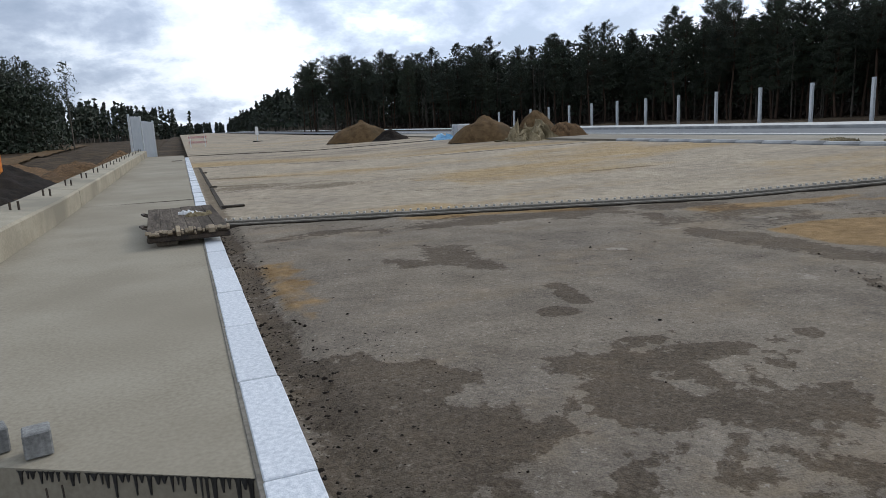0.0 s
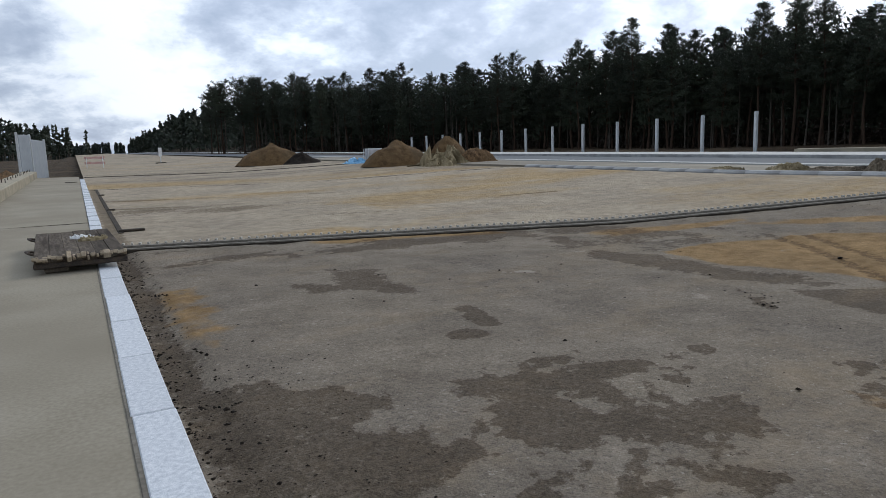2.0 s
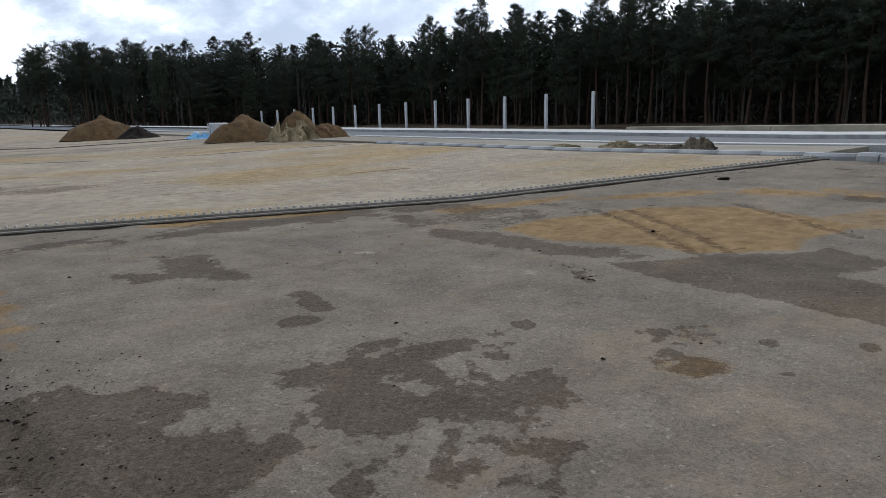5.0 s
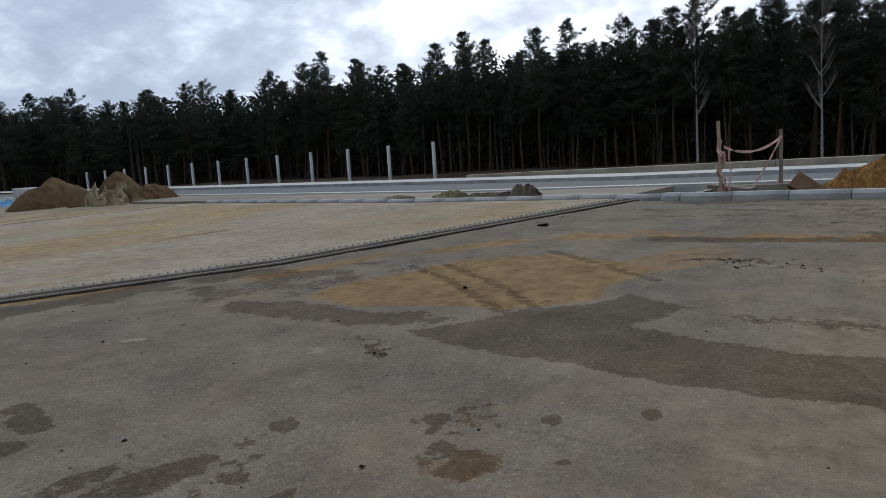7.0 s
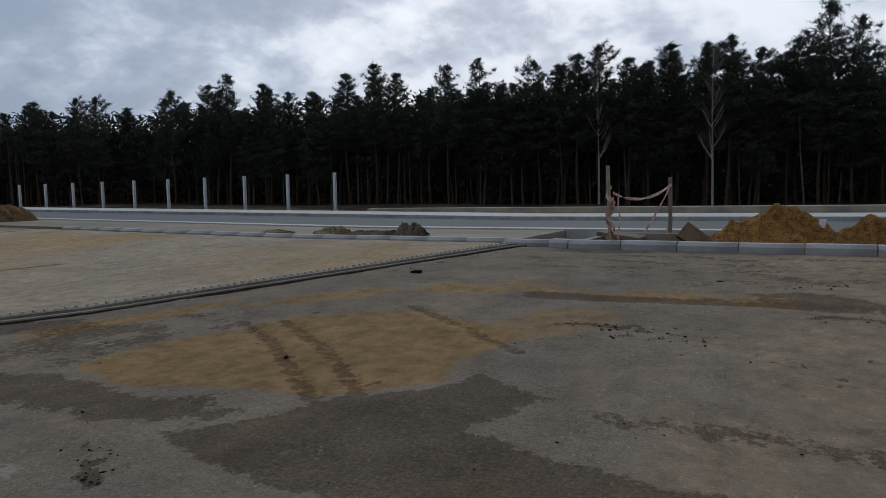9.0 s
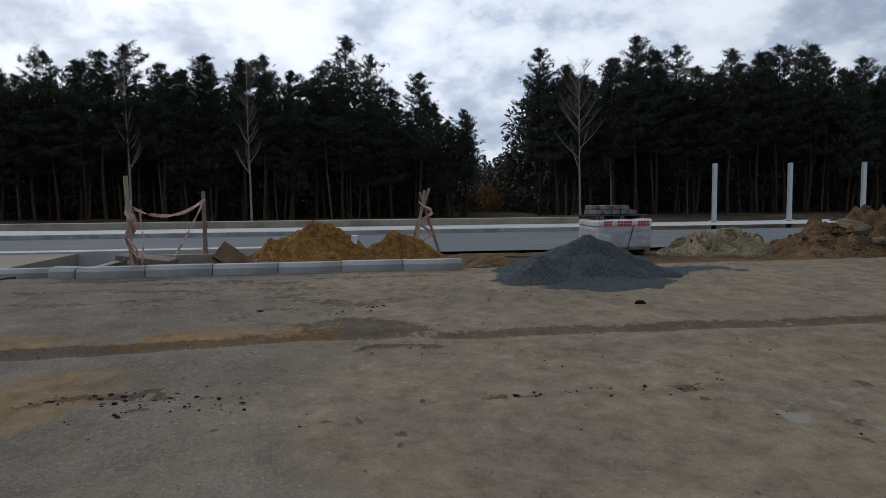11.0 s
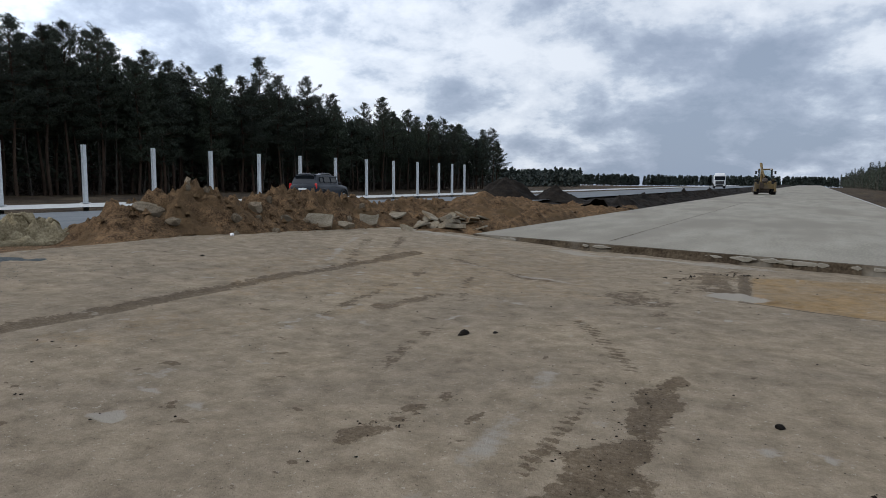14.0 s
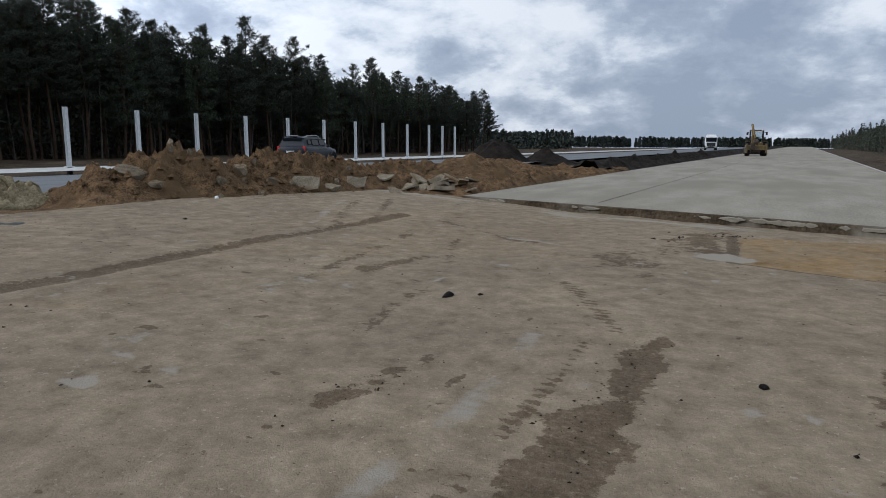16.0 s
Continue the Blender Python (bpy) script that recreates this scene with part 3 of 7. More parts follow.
    wet(lobe(X, Y, 2.73, 3.96, 0.15, 0.14, 0, 0.35, 15, 5))
    wet(region(X, Y, [(2.97, 4.62), (3.11, 4.68), (3.12, 4.41), (3.07, 4.07), (2.91, 4.11), (2.93, 4.29)], 0.75, 16, 6.0, 0.10))
    wet(0.9 * patchy(X, Y, 3.15, 3.65, 0.22, 0.45, 25, -0.25, 3.2, 118))
    wet(0.9 * patchy(X, Y, 3.45, 2.9, 0.55, 0.45, 0, -0.30, 2.6, 119))
    wet(0.9 * patchy(X, Y, 4.15, 1.85, 0.65, 0.55, 0, -0.36, 3.6, 116))
    wet(lobe(X, Y, 4.72, 1.23, 0.085, 0.06, 0, 0.4, 18, 6))
    wet(0.72 * region(X, Y, [(2.23, 6.39), (2.61, 6.15), (2.75, 7.12), (3.16, 6.86), (3.11, 5.58), (3.03, 5.2), (2.63, 5.72), (2.2, 5.96)], 0.60, 19, 3.0, 0.24))
    # long dark smear, its side arm and the dark ground before the joint
    wet(0.96 * region(X, Y, [(5.51, 3.58), (6.07, 3.16), (6.58, 3.05), (7.0, 2.52), (7.52, 2.4), (7.21, 1.72), (6.37, 2.01), (6.19, 1.35), (6.14, 0.8), (6.21, 0.27), (6.0, -0.5), (5.45, -0.4), (5.34, 0.23), (5.3, 0.66), (5.18, 1.24), (5.29, 1.78), (5.38, 2.24), (5.33, 2.72)], 0.34, 120, 2.6, 0.20, 0.42))
    wet(0.62 * region(X, Y, [(7.12, 1.65), (7.15, 0.95), (7.21, 0.33), (7.1, -0.6), (6.75, -0.5), (6.84, 0.31), (6.72, 0.89), (6.83, 1.35)], 0.5, 122, 2.2, 0.22))
    wet(np.clip(stroke(X + 0.12 * n2, Y, [(6.16, 9.2), (6.01, 7.51), (5.74, 5.88), (5.8, 4.88), (6.03, 3.7)], 0.40) * (0.72 + 0.7 * fbm(X, Y, 1.9, 6, 121, 0.62)), 0, 1))
    wet(0.62 * region(X, Y, [(7.2, 5.75), (8.3, 5.62), (8.6, 6.5), (7.25, 8.2), (6.2, 8.3), (5.9, 6.5), (6.1, 5.6)], 0.65, 124, 1.5, 0.35, 0.3))
    wet(patchy(X * 0.6, Y, 2.0, 8.6, 1.6, 0.9, -30, -0.02, 1.2, 123))
    # darker bare asphalt and stone dust along the eastern kerb
    wet(0.66 * region(X, Y, [(15.2, 5.2), (15.2, 2.7), (14.9, -1.9), (13.0, -1.5), (12.33, 0.06), (11.75, 1.04), (11.6, 2.13), (12.0, 3.8)], 0.55, 24, 1.4, 0.5, 0.3) * np.clip(0.62 + 0.6 * fbm(X * 3.2, Y * 0.55, 1.0, 5, 61, 0.6), 0, 1))
    # wheel rut with its muddy hollow, tracks and prints
    wet(np.clip(stroke(X - 0.16 + 0.06 * n2, Y, RUT, 0.22) * (0.82 + 0.45 * fbm(X, Y * 0.4, 1.4, 6, 127, 0.62)), 0, 1))
    wet(0.78 * region(X, Y, [(11.57, 0.95), (11.81, 0.2), (11.28, -0.72), (10.9, -0.5), (10.95, 0.65)], 0.6, 128, 1.8, 0.3))
    wet(region(X, Y, [(5.51, -4.55), (5.25, -4.97), (5.18, -4.33), (5.27, -3.83), (5.27, -3.05), (5.30, -2.3), (5.33, -1.4), (5.75, -1.4), (5.64, -2.2), (5.68, -2.76), (5.56, -3.0), (5.69, -3.15), (5.43, -3.6), (5.46, -4.04)], 0.55, 126, 5.0, 0.16, 0.48))
    wet(0.82 * np.clip(stroke(X + 0.04 * n2, Y, [(6.85, -2.9), (6.74, -3.13), (6.7, -3.46), (6.62, -3.8)], 0.13) * (0.72 + 0.9 * fine), 0, 1))
    wet(0.8 * patchy(X, Y, 6.88, -2.45, 0.10, 0.16, 0, 0.05, 6, 129))
    tread = np.maximum(stroke(X, Y, [(5.76, -4.6), (5.78, -3.47), (5.82, -2.82), (5.85, -1.6)], 0.10), stroke(X, Y, [(6.4, -6.63), (5.94, -5.75), (5.61, -4.92)], 0.13))
    wet(0.58 * tread * (0.75 + 0.30 * np.sin(Y * 62 + 9 * X) + 0.5 * n3))
    wet(0.56 * lobe(X, Y, 6.02, -8.2, 0.42, 0.9, 18, 0.9, 26, 3))
    wet(0.80 * lobe(X, Y, 5.25, -10.4, 0.42, 1.2, -8, 0.9, 27, 2.4))
    rim_ = stroke(X, Y, [(-2.5, -5.6), (3.4, -8.02), (4.82, -8.66), (4.86, -11.3)], 0.11)
    wet(np.clip(rim_ * (1.0 + 0.5 * n2), 0, 1))
    wet(0.9 * region(X, Y, [(3.98, -4.83), (3.53, -5.11), (3.0, -4.9), (2.4, -4.5), (2.4, -3.5), (3.56, -3.55), (4.0, -3.7)], 0.75, 125, 3.2, 0.30, 0.25))
    for pts, f, w in (([(10.03, -11.11), (8.6, -9.98), (7.53, -9.25)], 0.66, 0.22), ([(10.2, -10.2), (9.6, -11.6)], 0.62, 0.18), ([(10.69, -9.06), (11.92, -11.19), (13.1, -14.0)], 0.55, 0.2), ([(10.4, -9.8), (11.4, -11.7), (12.3, -13.9)], 0.55, 0.2), ([(8.9, -5.4), (9.2, -8.2), (9.9, -11.0)], 0.52, 0.16), ([(7.4, -4.2), (7.8, -6.9), (8.7, -9.4)], 0.5, 0.15), ([(8.6, -6.3), (8.3, -7.4)], 0.66, 0.2)):
        wet(0.92 * f * stroke(X + 0.1 * n1, Y, pts, w) * (0.9 + 0.5 * n3 + 0.25 * fine))
    # tyre arcs pressed into the sand
    arc = np.maximum(stroke(X, Y, [(8.33, 5.72), (7.71, 4.69), (6.99, 3.82), (6.5, 3.2)], 0.15), stroke(X, Y, [(8.52, 5.28), (7.86, 4.26), (7.25, 3.52), (6.72, 2.94)], 0.15))
    arc3 = stroke(X, Y, [(9.66, 4.34), (9.19, 3.62), (8.82, 3.1), (8.3, 2.4)], 0.14)
    wet(0.60 * arc); wet(0.56 * arc3)
    # rows of clods left by tyres
    row = np.maximum(stroke(X, Y, [(9.40, 2.45), (9.42, 1.0)], 0.16), stroke(X, Y, [(9.10, 2.15), (9.14, 0.95)], 0.12))
    row = np.maximum(row, stroke(X, Y, [(8.98, -0.7), (8.93, -1.45), (8.96, -2.55), (8.5, -5.2)], 0.09))
    row = np.maximum(row, stroke(X, Y, [(10.41, 0.25), (10.5, -0.07), (10.4, -0.5)], 0.12))
    wet(np.where(fbm(X * 1.0, Y * 0.6, 5.5, 3, 71) > 0.12, 0.95, 0) * row)
    row2 = stroke(X, Y, [(5.3, 3.75), (4.95, 3.3)], 0.10)
    wet(np.where(fbm(X, Y, 6, 3, 72) > 0.1, 0.9, 0) * row2)
    # pale dry spots
    white = np.maximum(0.75 * lobe(X, Y, 8.45, -2.97, 0.14, 0.09, 0, 1.1, 28, 6), 0.75 * lobe(X, Y, 8.30, -2.57, 0.16, 0.10, 30, 1.1, 29, 6))
    for k, (cx, cy) in enumerate(((5.6, 6.3), (7.3, 4.7), (6.9, 6.2), (4.8, 3.9), (4.3, 5.6), (6.0, 5.1), (10.0, 0.1))):
        white = np.maximum(white, 0.58 * patchy(X, Y, cx, cy, 0.30, 0.14, 30 * k, -0.15, 5.0, 160 + k))
    # pale crust: streaks along the slab, beside the tracks and over the approach
    streak = fbm(X * 0.5 + Y * 0.3, Y * 1.6 + X * 0.6, 1.6, 5, 171, 0.62)
    by_slab = np.exp(-((Y - edge_y(X) - 0.75) / 0.45) ** 2) * np.clip((X - 3) / 2, 0, 1)
    white = np.maximum(white, by_slab * (0.55 + 0.6 * streak))
    white = np.maximum(white, 0.75 * lobe(X, Y, 4.95, -9.0, 0.35, 0.3, 0, 0.7, 172, 3))
    white = np.maximum(white, np.clip(0.34 + 0.8 * (fbm(X, Y * 0.8, 3.4, 6, 173, 0.66) - 0.62), 0, 0.62) * np.clip(0.25 + south_side, 0, 1))
    for pts in ([(11.2, -9.1), (12.3, -11.3), (13.4, -14.0)], [(9.3, -10.4), (7.9, -9.6), (7.0, -9.2)], [(6.15, -4.6), (6.1, -3.0), (6.2, -1.8)]):
        white = np.maximum(white, 0.52 * stroke(X, Y, pts, 0.16) * (0.85 + 0.5 * n3))
    damp = np.where(white > 0.6, damp * 0.5, damp)
    gut = np.clip(1.3 - np.abs(X - 0.93) / 0.16, 0, 1) * (Y > 0)
    wet(gut * (0.72 + 0.3 * n2))
    grit = region(X, Y, [(0.85, 3.9), (1.45, 3.5), (1.7, 2.6), (1.4, 1.0), (0.85, 1.0)], 0.2, 93, 2.0, 0.2)
    lumps = 0.010 * fbm(X, Y, 2.4, 4, 91) + 0.012 * row * (fbm(X, Y, 5, 2, 92) > 0.2) - 0.016 * np.maximum(arc, arc3) - 0.03 * stroke(X - 0.10, Y, RUT, 0.2)
    lumps = lumps - 0.04 * gut + 0.006 * grit * fbm(X, Y, 14, 2, 94) + 0.02 * lobe(X, Y, 5.25, -10.4, 0.3, 1.1, -8, 0.8, 27, 3)
    lumps = lumps - 0.025 * region(X, Y, SAND_BAR, 0.05, 10, 1.5, 0.12)
    return np.stack([sand, damp, dust], -1), lumps, white


def paint(ob, rgb, pale=None):
    a = ob.data.color_attributes.new("stain", "FLOAT_COLOR", "POINT")
    flat = np.concatenate([np.clip(rgb, 0, 1).reshape(-1, 3), (np.zeros((rgb.size // 3, 1)) if pale is None else np.clip(pale, 0, 1).reshape(-1, 1))], 1)
    a.data.foreach_set("color", flat.astype(np.float32).ravel())


def skew_grid(name, xs, rows, y0, y1, zfun):
    """Grid between two slanting lines y0(x) and y1(x)."""
    v = np.asarray(rows)
    X = np.repeat(xs[:, None], len(v), 1)
    Y = y0(X) + (y1(X) - y0(X)) * v[None, :]
    return X, Y, zfun(X, Y)


def sheet(name, X, Y, Z, material):
    nx, ny = X.shape
    I = np.arange(nx * ny).reshape(nx, ny)
    Fa = np.stack([I[:-1, :-1], I[1:, :-1], I[1:, 1:], I[:-1, 1:]], -1).reshape(-1, 4)
    me = bpy.data.meshes.new(name)
    me.vertices.add(nx * ny); me.vertices.foreach_set("co", np.stack([X, Y, Z], -1).astype(np.float32).ravel())
    me.loops.add(Fa.size); me.loops.foreach_set("vertex_index", Fa.astype(np.int32).ravel())
    me.polygons.add(len(Fa)); me.polygons.foreach_set("loop_start", np.arange(0, Fa.size, 4, dtype=np.int32))
    me.update(calc_edges=True)
    me.polygons.foreach_set("use_smooth", np.ones(len(Fa), bool))
    me.materials.append(material)
    return new(name, me)


# near roadway, from the slab edge to the bridge joint
xs = np.concatenate([np.arange(-5.0, 0.6, 0.08), np.arange(0.6, 6.6, 0.028), np.arange(6.6, 15.46, 0.05)])
rows = np.linspace(0, 1, 640)
X, Y, Z0 = skew_grid("road", xs, rows, edge_y, lambda x: joint_y(np.asarray(x)) - 0.16, ground_z)
rgb, lumps, pale = stains(X, Y)
hole = np.clip((0.55 - X) / 0.1, 0, 1) * np.clip((3.6 - Y) / 0.3, 0, 1) * np.clip((Y - 1.7) / 0.3, 0, 1)
road = sheet("road", X, Y, Z0 + lumps - 0.2 * hole, ROAD)
paint(road, rgb, pale)
tagged(road, "dusty grey-brown asphalt base with damp stains, sand and tyre prints", "road", kind="structure")

# sand-strewn bridge deck
xs = np.arange(0.80, 15.96, 0.10)
X, Y, Z0 = skew_grid("road_bridge", xs, np.linspace(0, 1, 190), lambda x: joint_y(np.asarray(x)) + 0.16, lambda x: joint_y(np.asarray(x)) + 17.2, ground_z)
n1, n2 = fbm(X * 0.5, Y, 0.5, 5, 131), fbm(X * 0.4, Y, 1.4, 5, 141)
sand = np.clip(0.36 + 0.42 * n1 - 0.75 * lobe(X, Y, 3.4, 13.6, 2.4, 2.3, -20, 0.7, 133, 0.8) - 0.25 * np.clip((6 - X) / 4, 0, 1), 0, 1)
damp = np.clip(0.12 + 0.2 * n2 + 0.4 * lobe(X, Y, 3.5, 16, 3.2, 0.9, -18, 1.0, 134, 0.8), 0, 1)
damp = np.maximum(damp, 0.85 * lobe(X, Y, 9.8, 13.2, 0.9, 0.12, -20, 0.6, 136, 1))
damp = np.maximum(damp, 0.75 * np.clip(1.2 - np.abs(X - 0.95) / 0.22, 0, 1))
for sy, f in ((14.2, 0.55), (17.6, 0.62), (20.6, 0.58)):
    damp = np.maximum(damp, f * stroke(X, Y + 0.3 * n1, [(1.0, sy), (7.5, sy - 2.4)], 0.45) * (0.75 + 0.7 * n2))
dust = np.clip(0.92 + 0.3 * n2, 0, 1)
deck = sheet("road_bridge", X, Y, Z0 + 0.045 + 0.008 * n2, DECK)
paint(deck, np.stack([sand, damp, dust], -1))
tagged(deck, "bridge deck strewn with pale yellow sand", "road", kind="structure")

# roadway beyond the bridge
ys = np.concatenate([np.arange(0, 40, 0.6), np.geomspace(40, 420, 60)])
X = np.repeat(np.arange(0.8, 16.6, 0.4)[:, None], len(ys), 1)
Y = joint_y(X) + 17.2 + ys[None, :]
n1, n2 = fbm(X * 0.3, Y, 0.3, 5, 231), fbm(X * 0.4, Y, 1.1, 4, 241)
far = np.clip(ys[None, :] / 14, 0, 1)
sand = np.clip(0.62 - 0.4 * far + 0.35 * n1, 0, 1)
damp = np.clip(0.15 + 0.25 * n2 + 0.5 * stroke(X, Y, [(0.8, 45), (16, 39.8)], 0.35), 0, 1)
north = sheet("road_north", X, Y, ground_z(X, Y) + 0.02, DECK)
paint(north, np.stack([sand, damp, np.clip(0.5 + 0.3 * n2 + 0.2 * far + 0 * X, 0, 1)], -1))
tagged(north, "pale unfinished roadway running off towards the horizon", "road", kind="structure")

# expansion joints across the carriageway
jd = Vector((JX1 - JX0, JY1 - JY0, 0)); jl = jd.length; jd.normalize()
JROT = math.degrees(math.atan2(jd.y, jd.x))


def joint_line(y_off, width, teeth, label):
    j = thing("expansion_joint", pose(JX0, JY0 + y_off, 0, 0, 0, JROT), label, "joint", kind="structure")
    z = lambda s: gz(JX0 + jd.x * s, JY0 + y_off + jd.y * s)
    st = np.linspace(0, jl, 60)
    V, F = [], []
    for s in st:
        for (w, h) in ((-width / 2, -0.06), (-width / 2, 0.022), (-width * 0.12, 0.030), (-width * 0.12, 0.0), (width * 0.12, 0.0), (width * 0.12, 0.050), (width / 2, 0.048), (width / 2, -0.06)):
            V.append((s, w, z(s) + h))
    for i in range(len(st) - 1):
        for k in range(7):
            F.append((i * 8 + k, (i + 1) * 8 + k, (i + 1) * 8 + k + 1, i * 8 + k + 1))
    part("rail", (V, F), JOINT, j)
    if teeth:
        Vb, Fb = [], []
        for s in st:
            for w, h in ((0.03, 0.01), (0.035, 0.056), (0.125, 0.060), (0.13, 0.01)):
                Vb.append((s, w, z(s) + h)); Vb.append((s, -w - 0.03, z(s) + h * 0.65))
        for i in range(len(st) - 1):
            for k in range(3):
                for e in (0, 1):
                    q = (i * 8 + 2 * k + e, (i + 1) * 8 + 2 * k + e, (i + 1) * 8 + 2 * k + 2 + e, i * 8 + 2 * k + 2 + e)
                    Fb.append(q if e == 0 else q[::-1])
        part("nosing", (Vb, Fb), NOSING, j, "grey cast nosing strips")
    if teeth:
        n_t = int(jl / 0.115)
        bm0 = boxed((0.034, 0.060, 0.040), bevel=0.006)
        first = part("tooth", bm0, JOINT_L, j)
        for i in range(n_t):
            s = 0.1 + i * jl / n_t
            o = first if i == 0 else link(new("tooth", first.data), j)
            o.location = (s, 0.13 + 0.012 * math.sin(i * 2.3), z(s) + 0.070)
            o.rotation_euler = (0, 0, 0.25 * math.sin(i * 1.7))
    return j


joint_line(0.0, 0.34, True, "dark steel bridge expansion joint with pale finger teeth")
joint_line(16.6, 0.30, False, "dark bridge expansion joint trench crossing the roadway")
joint_line(31.2, 0.26, False, "dark saw-cut trench across the pale roadway")

# ---------------------------------------------------------------- west footway
WX0, WX1 = -1.36, 0.61


def run_y(profile, y0, y1, step, dz=lambda y: gz(0, y), shear0=0.0):
    """Sweep a closed x,z profile along y; shear0 slants the first end."""
    n = max(2, int((y1 - y0) / step) + 1)
    V, F, m = [], [], len(profile)
    for i in range(n):
        t = i / (n - 1)
        for x, z in profile:
            ye = y0 + shear0 * (x - WX1)
            y = ye + (y1 - ye) * t
            V.append((x, y, z + dz(y)))
    for i in range(n - 1):
        for k in range(m):
            k2 = (k + 1) % m
            F.append((i * m + k, i * m + k2, (i + 1) * m + k2, (i + 1) * m + k))
    F.append(tuple(range(m))); F.append(tuple(range((n - 1) * m, n * m))[::-1])
    return V, F


footway = thing("footway", pose(0, 0, 0), "smooth pale beige concrete footway with a construction joint", "footway", kind="structure")
foot_prof = [(WX0, -0.42), (WX1 - 0.01, -0.42), (WX1 - 0.01, 0.105), (WX0, 0.125)]
part("slab", run_y(foot_prof, 2.42, 13.98, 0.6, shear0=-0.58), CONC, footway)
part("slab", run_y(foot_prof, 14.0, 41.0, 1.0), CONC, footway)
part("joint_groove", boxed((1.96, 0.016, 0.008), (-0.375, 13.99, gz(0, 14) + 0.115), 0.002), JOINT, footway)
# black runs of bitumen down the raw end face
for k in range(34):
    x = 0.585 - 0.0235 * k - 0.012 * rng.random()
    ln = 0.012 + 0.13 * rng.random() ** 2 * (1 if k < 9 else 0.5 if k < 22 else 0.2)
    y, w = 2.42 - 0.58 * (x - WX1) - 0.004, 0.004 + 0.006 * rng.random()
    rows_ = [(0.106, 2.0), (0.094, 1.1), (0.09 - ln * 0.5, 0.8), (0.088 - ln, 0.5)]
    Vd = [(x + sx * w * q, y + dy + 0.58 * -sx * w * q, zz) for zz, q in rows_ for sx, dy in ((-1, 0.004), (-0.5, -0.002), (0.5, -0.002), (1, 0.004))]
    part("drip", (Vd, [(4 * i + j, 4 * i + 4 + j, 4 * i + 5 + j, 4 * i + 1 + j) for i in range(3) for j in range(3)]), BITUMEN, footway, "black bitumen drip" if k == 0 else "")
part("grout_line", boxed((0.026, 40, 0.012), (0.607, 22.1, 0.106), 0.003), NOSING, footway)
part("drain_cover", boxed((0.45, 0.5, 0.02), (0.25, 33.5, gz(0, 33.5) + 0.12), 0.004), STEEL_D, footway, "dark iron drain cover")
for k in (0, 1):
    part("tie_wire", tube([(-0.1 + 0.05 * k, 2.79, 0.06), (-0.09 + 0.05 * k, 2.76, -0.02), (-0.13 + 0.06 * k, 2.75, -0.09)], 0.004, 0.004, 5), STEEL_D, footway)

parapet = thing("parapet_west", pose(0, 0, 0), "low pale concrete parapet with steel stubs on top", "parapet", kind="structure")
par_prof = [(-2.02, -0.9), (WX0 - 0.002, -0.9), (WX0 - 0.002, 0.42), (WX0 - 0.03, 0.45), (-1.99, 0.48), (-2.02, 0.45)]
for y0, y1 in ((3.3, 14.15), (14.19, 42.0)):
    part("panel", run_y(par_prof, y0, y1, 1.0), CONC_W, parapet)
for i in range(15):
    for dx in (-0.05, 0.05):
        yy = 8.2 + 2.35 * i
        part("stub", cyl(bmesh.new(), 0.016, (-1.68 + dx, yy, gz(0, yy) + 0.44), (-1.68 + dx, yy, gz(0, yy) + 0.58), seg=6), STEEL_D, parapet)

kerb_w = thing("kerb_west", pose(0, 0, 0), "row of light speckled granite kerb stones", "kerb", kind="structure")
stone0 = part("kerb_stone", boxed((0.185, 0.990, 0.34), (0, 0, -0.17), 0.005), GRANITE, kerb_w)
for i in range(36):
    y = 1.875 + i
    o = stone0 if i == 0 else link(new("kerb_stone", stone0.data), kerb_w)
    o.location = (0.705 + 0.003 * math.sin(i * 2.1), y, gz(0, y) + 0.118 + 0.002 * math.sin(i * 3.3))

# drainage channel beside the kerb on the deck
drain = thing("deck_drain", pose(0, 0, 0), "dark deck drain with short crossbars beside the kerb", "drain", kind="structure")
part("channel", run_y([(1.02, 0.0), (1.10, 0.0), (1.10, 0.060), (1.02, 0.060)], 12.4, 27.0, 1.0), JOINT, drain)
for y, w in ((12.62, 0.40), (17.3, 0.16), (23.4, 0.16)):
    part("crossbar", boxed((w, 0.14, 0.035), (1.04 + w / 2, y, gz(1, y) + 0.066), 0.008), JOINT, drain)

# noise screen at the footway's end
screen = thing("noise_screen", pose(-1.75, 42.3, gz(0, 42)) @ Matrix.Diagonal((0.75, 0.9, 0.82, 1)), "grey panel of a noise screen between steel posts", "noise screen")
for k, (x, y, hgt) in enumerate(((-0.45, -0.3, 3.1), (0.25, 1.0, 3.0), (0.95, 5.5, 2.8))):
    part("post", boxed((0.16, 0.16, hgt), (x, y, hgt / 2), 0.01), GALV, screen)
part("panel", boxed((1.25, 0.12, 2.9), (-0.10, 0.35, 1.5), 0.01, Matrix.Rotation(radians(62), 4, "Z")), SCREEN_M, screen)
part("panel", boxed((4.5, 0.12, 2.65), (0.6, 3.25, 1.35), 0.01, Matrix.Rotation(radians(81), 4, "Z")), SCREEN_M, screen)

# ---------------------------------------------------------------- east kerbs, median and second carriageway
KX = 15.30


def kerb_block(length=0.985):
    prof = [(0, -0.22), (0, 0.105), (0.06, 0.165), (0.22, 0.17), (0.22, -0.22)]
    V = [(x, y, z) for y in (-length / 2, length / 2) for x, z in prof]
    m = len(prof)
    F = [(k, (k + 1) % m, m + (k + 1) % m, m + k) for k in range(m)] + [tuple(range(m))[::-1], tuple(range(m, 2 * m))]
    return V, F


